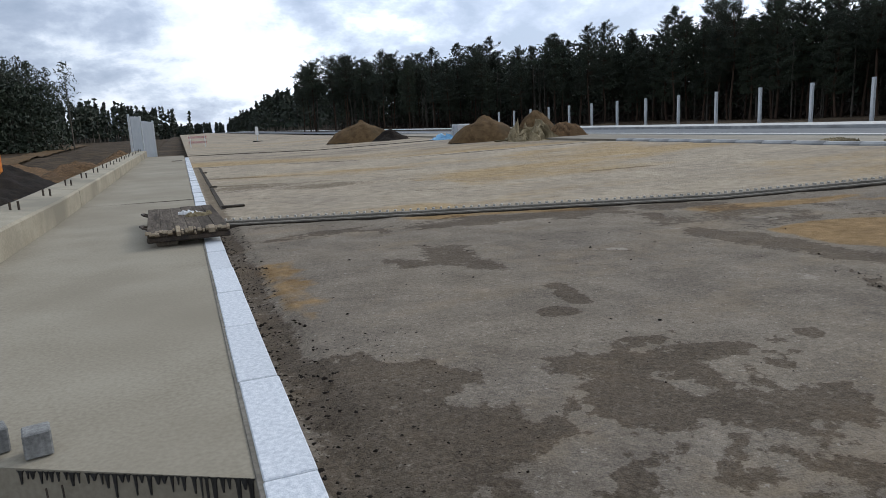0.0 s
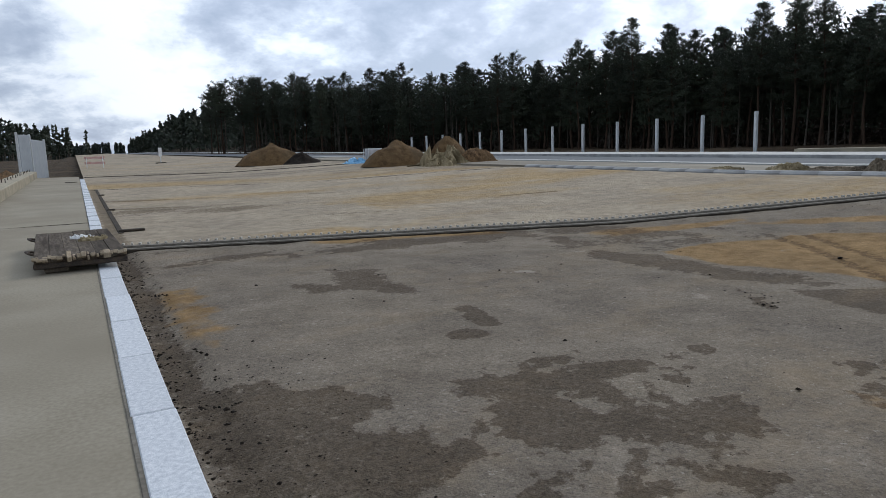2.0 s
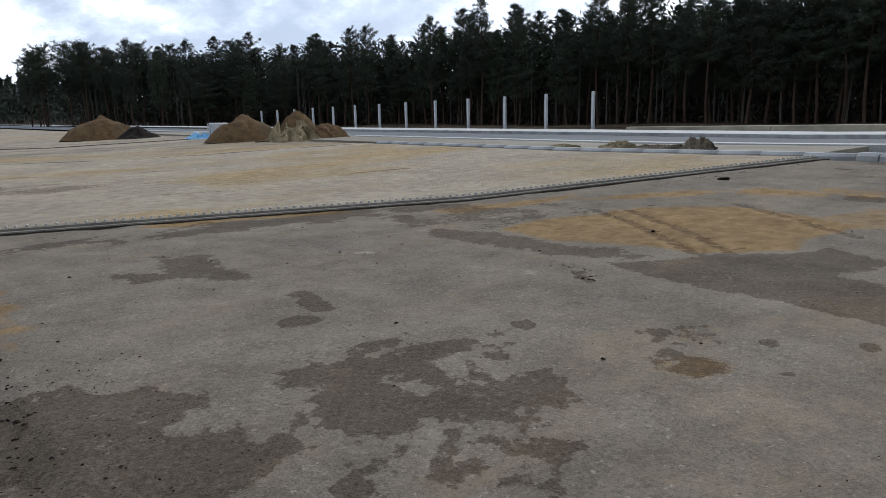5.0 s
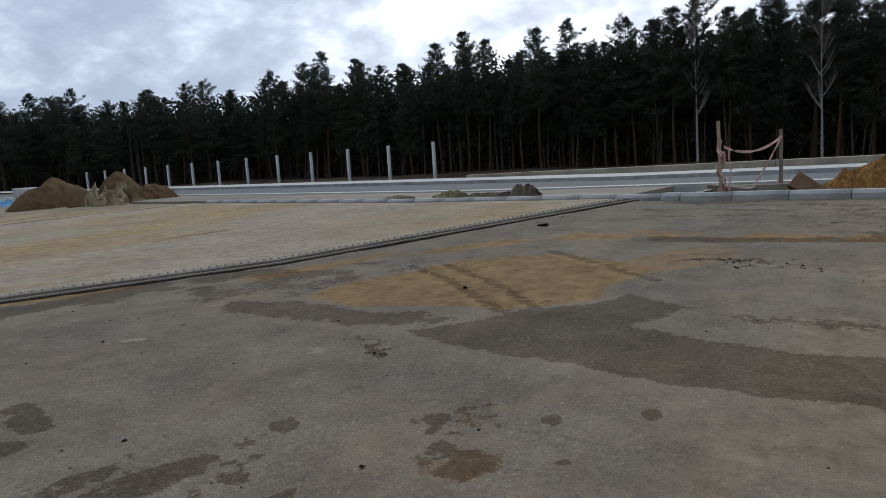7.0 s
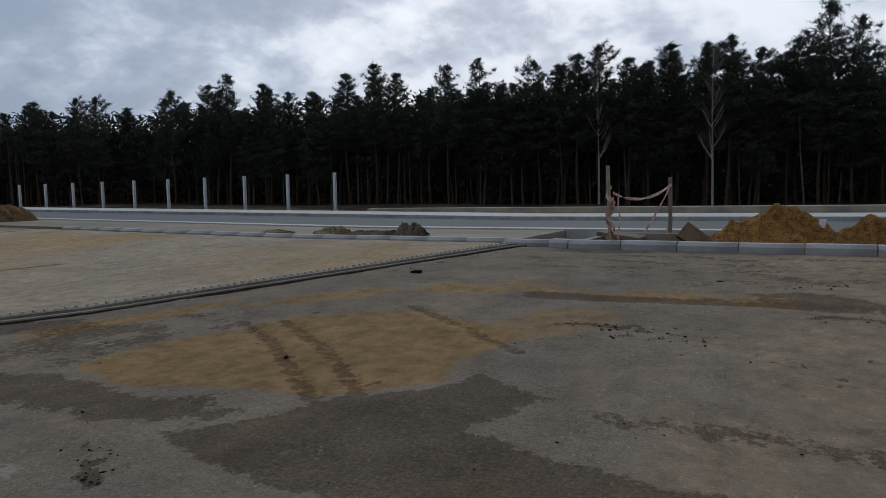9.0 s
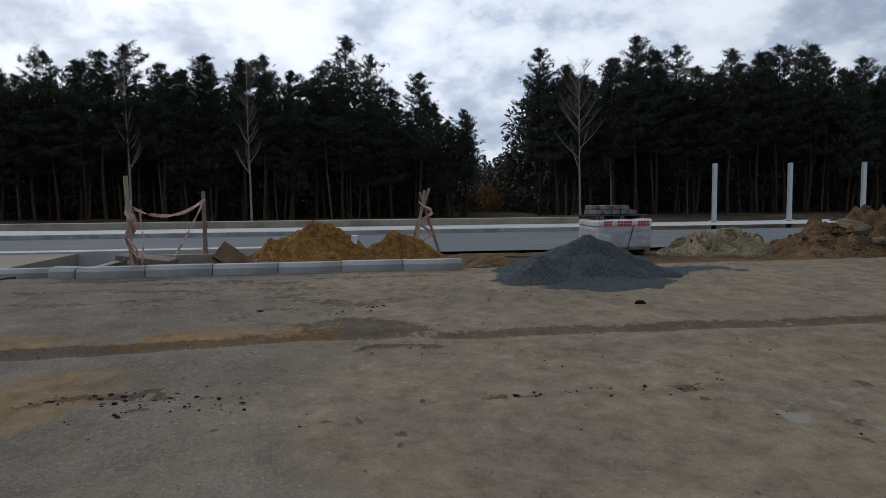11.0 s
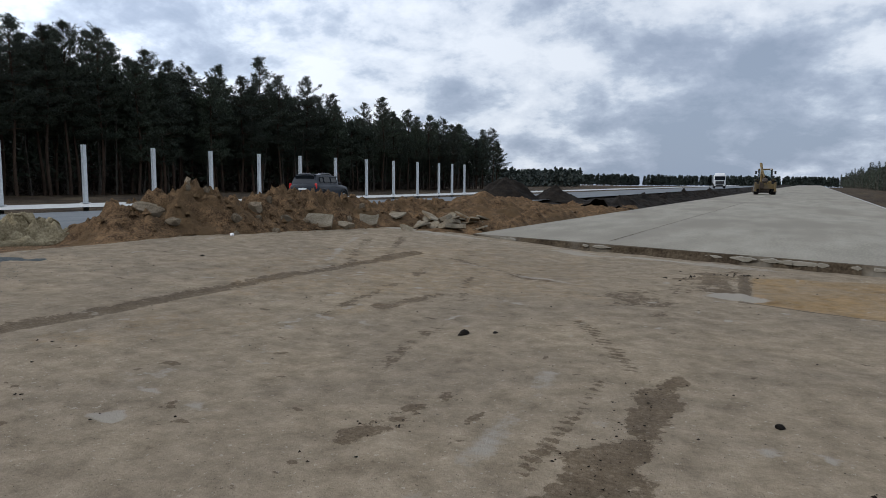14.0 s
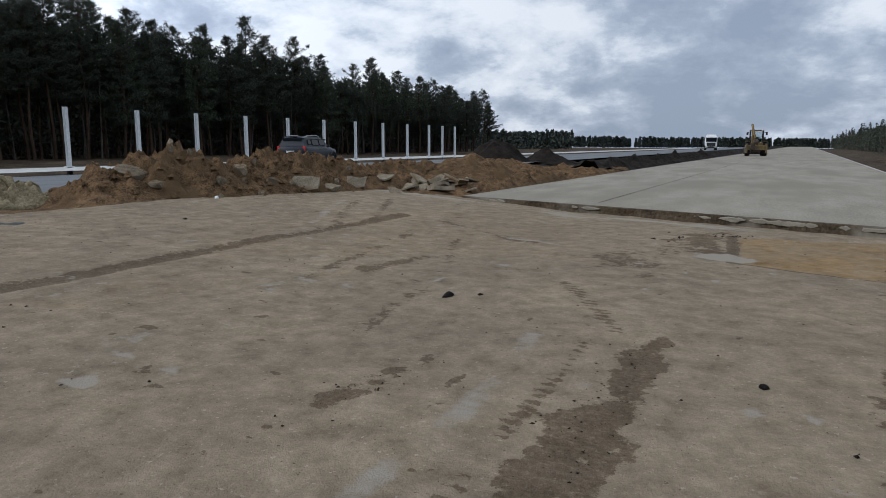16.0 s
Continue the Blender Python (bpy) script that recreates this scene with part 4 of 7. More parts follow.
kerb_s = thing("kerb_east", pose(0, 0, 0), "row of grey concrete kerb blocks with a bevelled face", "kerb", kind="structure")
kb = part("kerb_block", kerb_block(), KERB, kerb_s)
for i in range(6):
    o = kb if i == 0 else link(new("kerb_block", kb.data), kerb_s)
    o.location = (KX, -1.25 + i * 1.0, gz(15.3, 0) + 0.004 * math.sin(i * 2))
o = part("kerb_block", kerb_block(0.45), KERB, kerb_s); o.location = (KX + 0.08, 4.48, gz(15.3, 0) + 0.004); o.rotation_euler = (0, 0, radians(-20))
kn = thing("kerb_bridge_east", pose(0, 0, 0), "grey concrete kerb along the bridge median", "kerb", kind="structure")
for i in range(17):
    y = 5.25 + i * 1.0
    o = link(new("kerb_block", kb.data), kn)
    o.location = (15.62 + 0.23 * min(i, 1) + 0.012 * i, y, gz(15.3, y) - 0.03)

MED_Y0, MED_Y1 = 4.6, 23.2
median = thing("median", pose(0, 0, 0), "bright concrete median between the carriageways", "median", kind="structure")
part("slab", run_y([(16.08, -0.3), (19.25, -0.3), (19.25, 0.41), (16.08, 0.40)], MED_Y0 + 1.0, MED_Y1 + 30, 1.2, dz=lambda y: gz(0, y)), PAVE, median)
part("edge_kerb", run_y([(19.26, -0.2), (19.66, -0.2), (19.66, 0.46), (19.26, 0.45)], 0.6, MED_Y1 + 60, 1.5, dz=lambda y: gz(0, y)), WHITE_C, median, "bright concrete edge kerb")

ys = spread(-60, 90, 1.5, 700, 1.12)
ys = ys[(ys > -600) & (ys < 420)]


def strip(name, x0, x1, n, z0, z1, material, label, kind="structure", ylo=-600, yhi=420, cat="road"):
    yy = ys[(ys > ylo) & (ys < yhi)]
    U = np.linspace(0, 1, n)
    X = x0 + (x1 - x0) * U[:, None] + bend_x(yy)[None, :]
    Y = np.repeat(yy[None, :], n, 0)
    Z = z0 + (z1 - z0) * U[:, None] + (0.013 * np.clip(yy - 12, 0, 400) + 0.0055 * np.clip(-15 - yy, 0, 300))[None, :]
    ob = sheet(name, X, Y, Z + 0.006 * fbm(X, Y, 0.6, 3, 7), material)
    return tagged(ob, label, cat, kind=kind)


strip("road_second", 19.67, 31.5, 14, 0.26, 0.13, ASPH2, "smooth pale grey asphalt of the second carriageway")
fw2 = strip("footway_east", 31.52, 36.0, 6, 0.30, 0.30, WHITE_C, "bright concrete verge beside the second carriageway", cat="footway")
k2 = thing("kerb_far", pose(0, 0, 0), "dark kerb face along the second carriageway", "kerb", kind="structure")
part("face", run_y([(31.46, -0.1), (31.56, -0.1), (31.56, 0.305), (31.46, 0.30)], -12, 70, 2.0, dz=lambda y: gz(0, y)), KERB, k2)
par2 = thing("parapet_east", pose(0, 0, 0), "long low beige concrete parapet on the far side", "parapet", kind="structure")
for y0, y1 in ((-13.0, -4.0), (-3.97, 6.0), (6.03, 15.0), (15.03, 23.6)):
    part("panel", run_y([(36.0, -0.4), (36.5, -0.4), (36.5, 0.62), (36.0, 0.60)], y0, y1, 3.0, dz=lambda y: 0), CONC_W, par2)


def i_post(h):
    """Rolled steel section: two flanges and a web."""
    bm = bmesh.new()
    box(bm, (0.17, 0.014, h), (0, -0.078, h / 2)); box(bm, (0.17, 0.014, h), (0, 0.078, h / 2)); box(bm, (0.012, 0.142, h), (0, 0, h / 2))
    return bm


post_e = thing("screen_post", pose(37.0, 26.8, -0.35, 0, 0, 90), "tall galvanised steel post for a noise screen", "post", "noise screen posts east")
part("column", i_post(3.25), GALV, post_e)
part("base", boxed((0.34, 0.34, 0.03), (0, 0, 0.44), 0.004), GALV, post_e)
for k in range(1, 13):
    c = copy_thing(post_e, pose(37.0, 26.8 + 3.95 * k, -0.35, 0, 0, 90))
for k in range(13):
    y = -18.1 - 3.86 * k + 1.25 * max(0, k - 10)
    copy_thing(post_e, pose(34.9 + float(bend_x(y)), y, -0.08 + 0.0055 * (-15 - y), 0, 0, 90))
post_w = thing("screen_post", pose(*south(-4.3, 20.0), -0.12, 0, 0, 90), "tall galvanised steel post on a concrete footing", "post", "noise screen posts west")
part("column", i_post(3.45), GALV, post_w)
part("footing", boxed((0.7, 0.7, 0.22), (0, 0, -0.02), 0.03), CONC_W, post_w, "pale concrete footing")
for k in range(1, 6):
    copy_thing(post_w, pose(*south(-4.3, 20.0 + 4.1 * k), -0.10 + 0.0055 * 4 * k, 0, 0, 90 + 3 * k))

# ---------------------------------------------------------------- southern concrete slab
SW = 10.9


def slab_z(v):
    return 0.16 + 0.0055 * np.clip(v, 0, 400)


U = np.linspace(0, SW, 23)
vs_ = np.concatenate([np.linspace(0, 1, 2), np.geomspace(1.5, 520, 70)])
uu, vv = np.meshgrid(U, vs_, indexing="ij")
skew = 0.36 * uu * np.clip(1 - vv / 30, 0, 1)
SX = 0.62 + uu * math.cos(BEND) - (vv + skew) * math.sin(BEND)
SY = -11.35 - uu * math.sin(BEND) * -0.0 - (vv + skew) * math.cos(BEND)
SY = np.where(vv < 0.01, edge_y(SX), SY)
slab = sheet("road_slab", SX, SY, slab_z(vv) + 0.004 * fbm(SX, SY, 0.8, 3, 5), PAVE)
tagged(slab, "pale worn concrete carriageway slab with a raw broken edge", "road", kind="structure")
# ragged front edge
n_e = 420
V, F = [], []
for i in range(n_e):
    t = i / (n_e - 1)
    x = SX[0, 0] + (SX[-1, 0] - SX[0, 0]) * t
    y = float(edge_y(x))
    j, q = 0.035 * float(fbm(x, 0, 2.2, 5, 3, 0.65)), 0.05 * float(fbm(x, 5, 1.1, 5, 8, 0.65))
    V += [(x, y - 0.02, 0.164), (x, y + 0.03 + q, 0.155 + 0.3 * j), (x, y + 0.06 + q + j, 0.07 + j), (x, y + 0.16 + q + j, -0.05)]
    if i:
        for k in range(3):
            F.append(((i - 1) * 4 + k, (i - 1) * 4 + k + 1, i * 4 + k + 1, i * 4 + k))
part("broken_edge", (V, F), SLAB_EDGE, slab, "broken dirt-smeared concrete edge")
r_e = np.random.default_rng(19)
for k in range(16):
    x = (5.0, 4.35, 4.0, 3.2, 8.1, 9.8)[k % 6] + r_e.normal(0, 0.28)
    w, h = 0.07 + 0.20 * r_e.random(), 0.03 + 0.03 * r_e.random()
    n_k = 11
    ang = [(i + 0.6 * r_e.random()) * 6.283 / n_k for i in range(n_k)]
    ring_ = [(w * (0.5 + 0.5 * r_e.random()) * math.cos(a), h * (0.5 + 0.5 * r_e.random()) * math.sin(a)) for a in ang]
    Vc = [(x + a, float(edge_y(x + a)) + 0.04, 0.11 + b) for a, b in ring_] + [(x + a * 0.9, float(edge_y(x + a)) + 0.095, 0.10 + b * 0.9) for a, b in ring_]
    part("spall", (Vc, [tuple(range(n_k, 2 * n_k))] + [(i, (i + 1) % n_k, n_k + (i + 1) % n_k, n_k + i) for i in range(n_k)]), PAVE, slab, "pale bare concrete spall" if k == 0 else "")
# rim along the west side and long joints
for u, w, h in ((0.0, 0.05, 0.02), (7.3, 0.012, 0.002)):
    V, F = [], []
    for i, v in enumerate(vs_[1:]):
        for du, dz in ((-w / 2, 0.003), (-w / 2, h + 0.004), (w / 2, h + 0.004), (w / 2, 0.003)):
            uq = u + du; sk = 0.36 * uq * max(0, 1 - v / 30)
            V.append((0.62 + uq * math.cos(BEND) - (v + sk) * math.sin(BEND), -11.35 - (v + sk) * math.cos(BEND), float(slab_z(v)) + dz))
        if i:
            for k in range(3):
                F.append(((i - 1) * 4 + k, (i - 1) * 4 + k + 1, i * 4 + k + 1, i * 4 + k))
    part("joint_seal" if u else "rim", (V, F), SLAB_EDGE if u else WHITE_C, slab)
# west side face of the slab
V, F = [], []
for i, v in enumerate(vs_[1:]):
    x, y = 0.62 - 0.03 - v * math.sin(BEND), -11.35 - v * math.cos(BEND)
    V += [(x, y, float(slab_z(v)) + 0.003), (x - 0.06, y, float(slab_z(v)) - 0.7)]
    if i:
        F.append((2 * i - 2, 2 * i - 1, 2 * i + 1, 2 * i))
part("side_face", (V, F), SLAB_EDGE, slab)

# ---------------------------------------------------------------- loose soil between the carriageways
def heap_mesh(rx, ry, h, seed, rough=0.12, ring=44, rad=18, pointed=1.0, ridge=0.0):
    """A tipped heap: steep sides, uneven crest, scattered foot."""
    V, F = [], []
    for i in range(rad + 1):
        r = i / rad
        for k in range(ring):
            a = 2 * math.pi * k / ring
            wob = 1 + 0.16 * float(fbm(math.cos(a) * 1.3, math.sin(a) * 1.3, 1.0, 3, seed))
            x, y = rx * r * math.cos(a) * wob, ry * r * math.sin(a) * wob
            f = max(0.0, 1 - r ** pointed)
            f = (1 - r ** 2.4) if pointed > 1.5 else f * (0.85 + 0.15 * math.cos(r * 3))
            z = h * f + 0.06 * float(fbm(x, y, 3.2, 5, seed + 5, 0.65)) * min(1.0, h * 2) + rough * h * float(fbm(x, y, 2.2 / max(rx, 0.5), 5, seed + 9)) * (1 - r * 0.8) + ridge * h * math.exp(-((x / rx + 0.35) * 4) ** 2) * f
            V.append((x, y, max(z, 0) - 0.06 * r))
    for i in range(rad):
        for k in range(ring):
            k2 = (k + 1) % ring
            F.append((i * ring + k, (i + 1) * ring + k, (i + 1) * ring + k2, i * ring + k2))
    return V, F


def smooth(ob):
    ob.data.polygons.foreach_set("use_smooth", np.ones(len(ob.data.polygons), bool))
    return ob


def rock_mesh(seed, n=2):
    """An angular broken stone: a ball cut flat by chance planes and roughened."""
    r = random.Random(seed * 17 + 3)
    bm = bmesh.new()
    bmesh.ops.create_icosphere(bm, subdivisions=n, radius=0.5)
    cuts = [(Vector((r.gauss(0, 1), r.gauss(0, 1), r.gauss(0, 1))).normalized(), 0.22 + 0.16 * r.random()) for _ in range(9)]
    for v in bm.verts:
        for d, c in cuts:
            over = v.co.dot(d) - c
            if over > 0:
                v.co -= d * over
        v.co *= 1 + 0.10 * noise.noise(v.co * 7 + Vector((seed, 0, 0)))
    return bm


def soil(name, x0, x1, y0, y1, zfun, material, label, step=0.14, cat="soil"):
    nx, ny = int((x1 - x0) / step), int((y1 - y0) / step)
    ob, _, _ = grid_mesh(name, np.linspace(x0, x1, nx), np.linspace(y0, y1, ny), zfun, material)
    return tagged(ob, label, cat, kind="structure")


def median_soil(x, y):
    xc = x - bend_x(y)
    base = 0.20 + 0.05 * fbm(x, y, 0.8, 4, 301) + 0.02 * fbm(x, y, 3, 3, 302) + 0.0055 * np.clip(-15 - y, 0, 300)
    edge = np.clip((xc - (15.25 - np.clip(-9 - y, 0, 7.5) * 0.42)) / 0.5, 0, 1)
    base = base * edge + (ground_z(x, y) - 0.12) * (1 - edge)
    # pit by the kerb
    pit = np.clip(1.5 - np.hypot((x - 16.6) / 0.75, (y - 3.3) / 0.85), 0, 0.5) * 2
    base = base - 0.5 * np.clip(pit, 0, 1)
    # the long berm
    xm = 17.0 - 0.30 * np.clip(-10 - y, 0, 8)
    top = np.interp(-y, [8.6, 9.6, 10.8, 11.6, 12.6, 13.4, 14.4, 15.3, 16.3, 17.6, 19.0, 22.0, 26.0], [0, 0.62, 0.86, 1.0, 0.72, 0.85, 0.98, 0.92, 0.62, 0.50, 0.62, 0.50, 0.45])
    wid = np.interp(-y, [8, 12, 18, 26], [1.4, 1.6, 1.7, 1.6])
    d = np.abs(x - xm) / wid
    prof = np.clip(1 - d, 0, 1) ** 0.85
    clod = 1 + 0.22 * fbm(x, y, 0.9, 4, 311) + 0.34 * fbm(x, y, 3.4, 5, 312, 0.68)
    crag = 0.16 * (0.55 - np.abs(fbm(x, y, 1.7, 4, 313, 0.6))) + 0.05 * fbm(x, y, 7.5, 3, 314, 0.6)
    return base + top * prof * clod + crag * np.clip(prof * 2.2, 0, 1) * np.clip(top * 2, 0, 1)


soil("median_soil", 11.6, 19.7, -30, 4.4, median_soil, DIRT, "brown loamy earth with a thrown-up berm", 0.065)


def far_soil(x, y):
    xc = x - bend_x(y)
    z = 0.15 + 0.0055 * np.clip(-15 - y, 0, 300)
    prof = np.clip(1 - np.abs(xc - 13.1) / 1.5, 0, 1)
    return z - 0.1 + prof * (0.50 + 0.25 * fbm(x, y, 0.5, 4, 321) + 0.34 * fbm(x, y, 2.0, 5, 322, 0.65)) + 0.13 * fbm(x, y, 1.2, 5, 323, 0.6)


X_, Y_ = np.meshgrid(np.linspace(11.25, 19.6, 60), -np.concatenate([np.arange(33, 75, 0.17), np.geomspace(75, 330, 130)]), indexing="ij")
XB = X_ + bend_x(Y_)
tagged(sheet("dark_soil", XB, Y_, far_soil(XB, Y_), BLACK_SOIL), "dark ridge of churned topsoil beside the slab", "soil", kind="structure")
def brown(x, y):
    xc = x - bend_x(y)
    rise = 0.0055 * np.clip(-15 - y, 0, 300)
    inside = np.clip((xc - 11.4) / 0.5, 0, 1) * np.clip((y + 40) / 4, 0, 1) * np.clip((-15.2 - y - 0.35 * np.clip(xc - 11.4, 0, 4)) / 0.8 + 1, 0, 1)
    mounds = np.clip(1 - np.hypot((xc - 14.0) / 3.2, (y + 21.5) / 5.0), 0, 1) ** 0.8 * 0.62 + np.clip(1 - np.hypot((xc - 16.5) / 3.0, (y + 27.5) / 5.0), 0, 1) * 0.75
    return rise - 0.05 + inside * (0.20 + mounds * (1 + 0.45 * fbm(x, y, 0.8, 4, 331)) + 0.14 * fbm(x, y, 0.9, 5, 333) + 0.12 * fbm(x, y, 2.8, 4, 334, 0.65) + 0.14 * (0.5 - np.abs(fbm(x, y, 1.3, 4, 335))))


xb, yb = np.meshgrid(np.linspace(11.2, 19.6, 110), np.linspace(-40, -15.0, 320), indexing="ij")
tagged(sheet("brown_soil", xb + bend_x(yb), yb, brown(xb + bend_x(yb), yb), DIRT), "uneven brown sandy bank at the slab's corner", "soil", kind="structure")

dark_heap = part("soil_mound", heap_mesh(3.0, 2.6, 1.75, 55, 0.3, 60, 26, pointed=1.2), BLACK_SOIL)
dark_heap.location = (20.4, -44.5, 0.30); tagged(smooth(dark_heap), "blackish heap of tipped topsoil", "heap")
dark2 = part("soil_mound", heap_mesh(2.4, 2.0, 0.9, 56, 0.3, 60, 24, pointed=1.2), BLACK_SOIL)
dark2.location = (17.2, -46.0, 0.30); tagged(smooth(dark2), "lower dark heap of tipped topsoil", "heap")

# stones and broken slabs lying on the berm
rocks = [part("rock", rock_mesh(s, 1), STONE) for s in range(5)]
spots = [(15.9, -10.2, 0.34, 0.8), (16.7, -11.45, 0.26, 1.05), (16.3, -11.6, 0.22, 0.9), (15.4, -11.6, 0.3, 0.8), (15.35, -12.3, 0.26, 0.7), (15.0, -12.9, 0.3, 0.6), (15.6, -13.0, 0.24, 0.9),
         (14.7, -13.3, 0.22, 0.6), (15.1, -11.2, 0.18, 0.5), (14.8, -12.2, 0.2, 0.5), (14.3, -14.6, 0.2, 0.6), (14.6, -15.7, 0.26, 0.7), (15.5, -10.0, 0.2, 0.7), (16.2, -12.6, 0.22, 1.0), (13.4, -16.0, 0.2, 0.6), (13.0, -16.6, 0.26, 0.6)]
for i, (x, y, s, f) in enumerate(spots):
    o = rocks[i] if i < 5 else new("rock", rocks[i % 5].data)
    z = float(median_soil(np.array(x), np.array(y)))
    o.matrix_world = Matrix.Translation((x, y, z + 0.12 * s)) @ Euler((i * 1.3, i * 0.7, i * 2.1)).to_matrix().to_4x4() @ Matrix.Diagonal((s * 1.5, s * 1.1, s * 0.85, 1))
    tagged(o, "earth-stained pale rock stuck in the berm", "rock", "rocks on the berm")


r_c = np.random.default_rng(88)
lumps_ = []
for i in range(1100):
    y = -9.2 - 11.5 * r_c.random()
    x = 17.0 - 0.30 * max(0, -10 - y) + r_c.normal(-0.6, 0.75)
    if x < 11.8:
        continue
    s = 0.018 + 0.11 * r_c.random() ** 4
    z = float(median_soil(np.array(x), np.array(y)))
    q = np.array([(1, 0, -.2), (0.3, .9, -.2), (-.7, .6, -.2), (-.8, -.5, -.2), (.2, -.9, -.2), (0.1, 0.1, .8)]) * s * (0.7 + 0.6 * r_c.random((6, 1))) + np.array([x, y, z + s * 0.2])
    lumps_.append(([tuple(v) for v in q], [(0, 1, 5), (1, 2, 5), (2, 3, 5), (3, 4, 5), (4, 0, 5)]))
tagged(part("earth_lumps", merge(*lumps_), DIRT), "brown lumps and stones strewn over the berm", "stones", kind="stuff")


def shard(w, h, t, seed):
    r = random.Random(seed)
    pts = []
    for k in range(7):
        a = 2 * math.pi * (k + 0.7 * r.random()) / 7
        q = 0.5 + 0.6 * r.random()
        pts.append((w / 2 * q * math.cos(a), h / 2 * q * math.sin(a)))
    n = 7
    V = [(x, y, -t / 2) for x, y in pts] + [(x * 0.96, y * 0.96, t / 2) for x, y in pts]
    F = [tuple(range(n))[::-1], tuple(range(n, 2 * n))] + [(k, (k + 1) % n, n + (k + 1) % n, n + k) for k in range(n)]
    return V, F


SHARD = mat("dusty concrete rubble", (0.14, 0.112, 0.075), (0.31, 0.265, 0.195), 0.92, 4, 40, 0.6, c3=(0.13, 0.09, 0.05))
for i, (x, y, z, w, h, rx, rz) in enumerate(((14.75, -13.75, 0.48, 1.05, 0.6, 58, 214), (14.35, -14.35, 0.22, 0.6, 0.35, 35, 200), (14.2, -15.35, 0.42, 0.72, 0.6, 60, 222), (12.35, -16.7, 0.25, 0.9, 0.5, 15, 20), (12.6, -17.2, 0.34, 0.8, 0.45, 25, 60), (13.0, -17.6, 0.42, 0.7, 0.5, 20, 110))):
    o = part("slab_fragment", shard(w, h, 0.12, i), SHARD)
    o.matrix_world = pose(x - 0.12, y + 0.16, max(z, float(median_soil(np.array(x - 0.12), np.array(y + 0.16))) + 0.04), rx, 0, rz)
    tagged(o, "pale broken concrete slab fragment leaning in the dirt", "rubble", "rubble")
r_p = np.random.default_rng(23)
for i in range(18):
    x, y = 12.9 + r_p.normal(0, 0.55), -17.3 + r_p.normal(0, 0.75)
    z = max(float(median_soil(np.array(x), np.array(y))), float(brown(np.array(x), np.array(y))))
    o = part("slab_fragment", shard(0.5 + 0.6 * r_p.random(), 0.35 + 0.35 * r_p.random(), 0.045, 40 + i), SHARD)
    o.matrix_world = pose(x, y, z + 0.02 + 0.08 * r_p.random(), r_p.normal(0, 14), r_p.normal(12, 12), r_p.random() * 360)
    tagged(o, "thin broken plate of paving in the brown bank", "rubble", "rubble")
for x, y, s_, e_ in ((16.55, -11.35, 0.36, -0.2), (16.6, -10.25, 0.62, 0.5), (15.6, -12.5, 0.45, 0.6)):
    o = part("rock", rock_mesh(int(x * 7), 3), STONE)
    o.matrix_world = Matrix.Translation((x, y, float(median_soil(np.array(x), np.array(y))) + 0.12 * e_)) @ Euler((0.4, 0.3, x)).to_matrix().to_4x4() @ Matrix.Diagonal((s_ * 1.2, s_, s_ * 0.62, 1))
    tagged(o, "large earth-crusted pale rock on the berm's crest", "rock", "rocks on the berm")
o = part("bottle_cap", rock_mesh(9, 1), WHITE_P)
o.matrix_world = Matrix.Translation((14.9, -10.9, gz(14.9, 0) + 0.03)) @ Matrix.Diagonal((0.16, 0.11, 0.1, 1))
tagged(o, "small crumpled white plastic scrap on the dirt", "litter")
o.name = "litter"

# gravel heap with its tail
gravel = thing("gravel_mound", pose(14.25, -3.55, gz(14.25, 0) - 0.01, 0, -2.29, 0), "blue-grey heap of crushed stone tipped on the road", "heap")
smooth(part("cone", heap_mesh(1.20, 1.55, 0.60, 71, 0.07, 72, 30, pointed=1.1), GRAVEL, gravel)).location = (0.10, -0.02, 0.03)
o = smooth(part("foot", heap_mesh(1.45, 1.80, 0.13, 72, 0.12, 72, 20, pointed=1.0), GRAVEL, gravel)); o.location = (-0.45, 0.0, 0.0)
o = smooth(part("ridge", heap_mesh(0.75, 0.90, 0.34, 75, 0.10, 48, 16, pointed=1.1), GRAVEL, gravel)); o.location = (-0.25, 0.85, 0.0)
o = smooth(part("tail", heap_mesh(1.1, 2.3, 0.035, 73, 0.8, 90, 24, pointed=0.7), GRAVEL, gravel)); o.location = (0.35, -2.0, 0.014)
chips = []
for i in range(900):
    a, r = rng.random() * 6.283, 0.9 + 1.1 * rng.random() ** 2
    x, y, s = 14.0 + 1.25 * r * math.cos(a), -3.9 + 1.7 * r * math.sin(a), 0.003 + 0.006 * rng.random()
    c = np.array([x, y, gz(x, y) + 0.02 + s * 0.4])
    p = [tuple(c + s * np.array(q) * (0.7 + 0.6 * rng.random())) for q in ((1, 0, -.4), (-.5, .9, -.4), (-.5, -.9, -.4), (0, 0, .8))]
    chips.append((p, [(0, 2, 1), (0, 1, 3), (1, 2, 3), (2, 0, 3)]))
tagged(part("gravel_chips", merge(*chips), GRAVEL), "loose stone chips strewn round the heap", "gravel", kind="stuff")

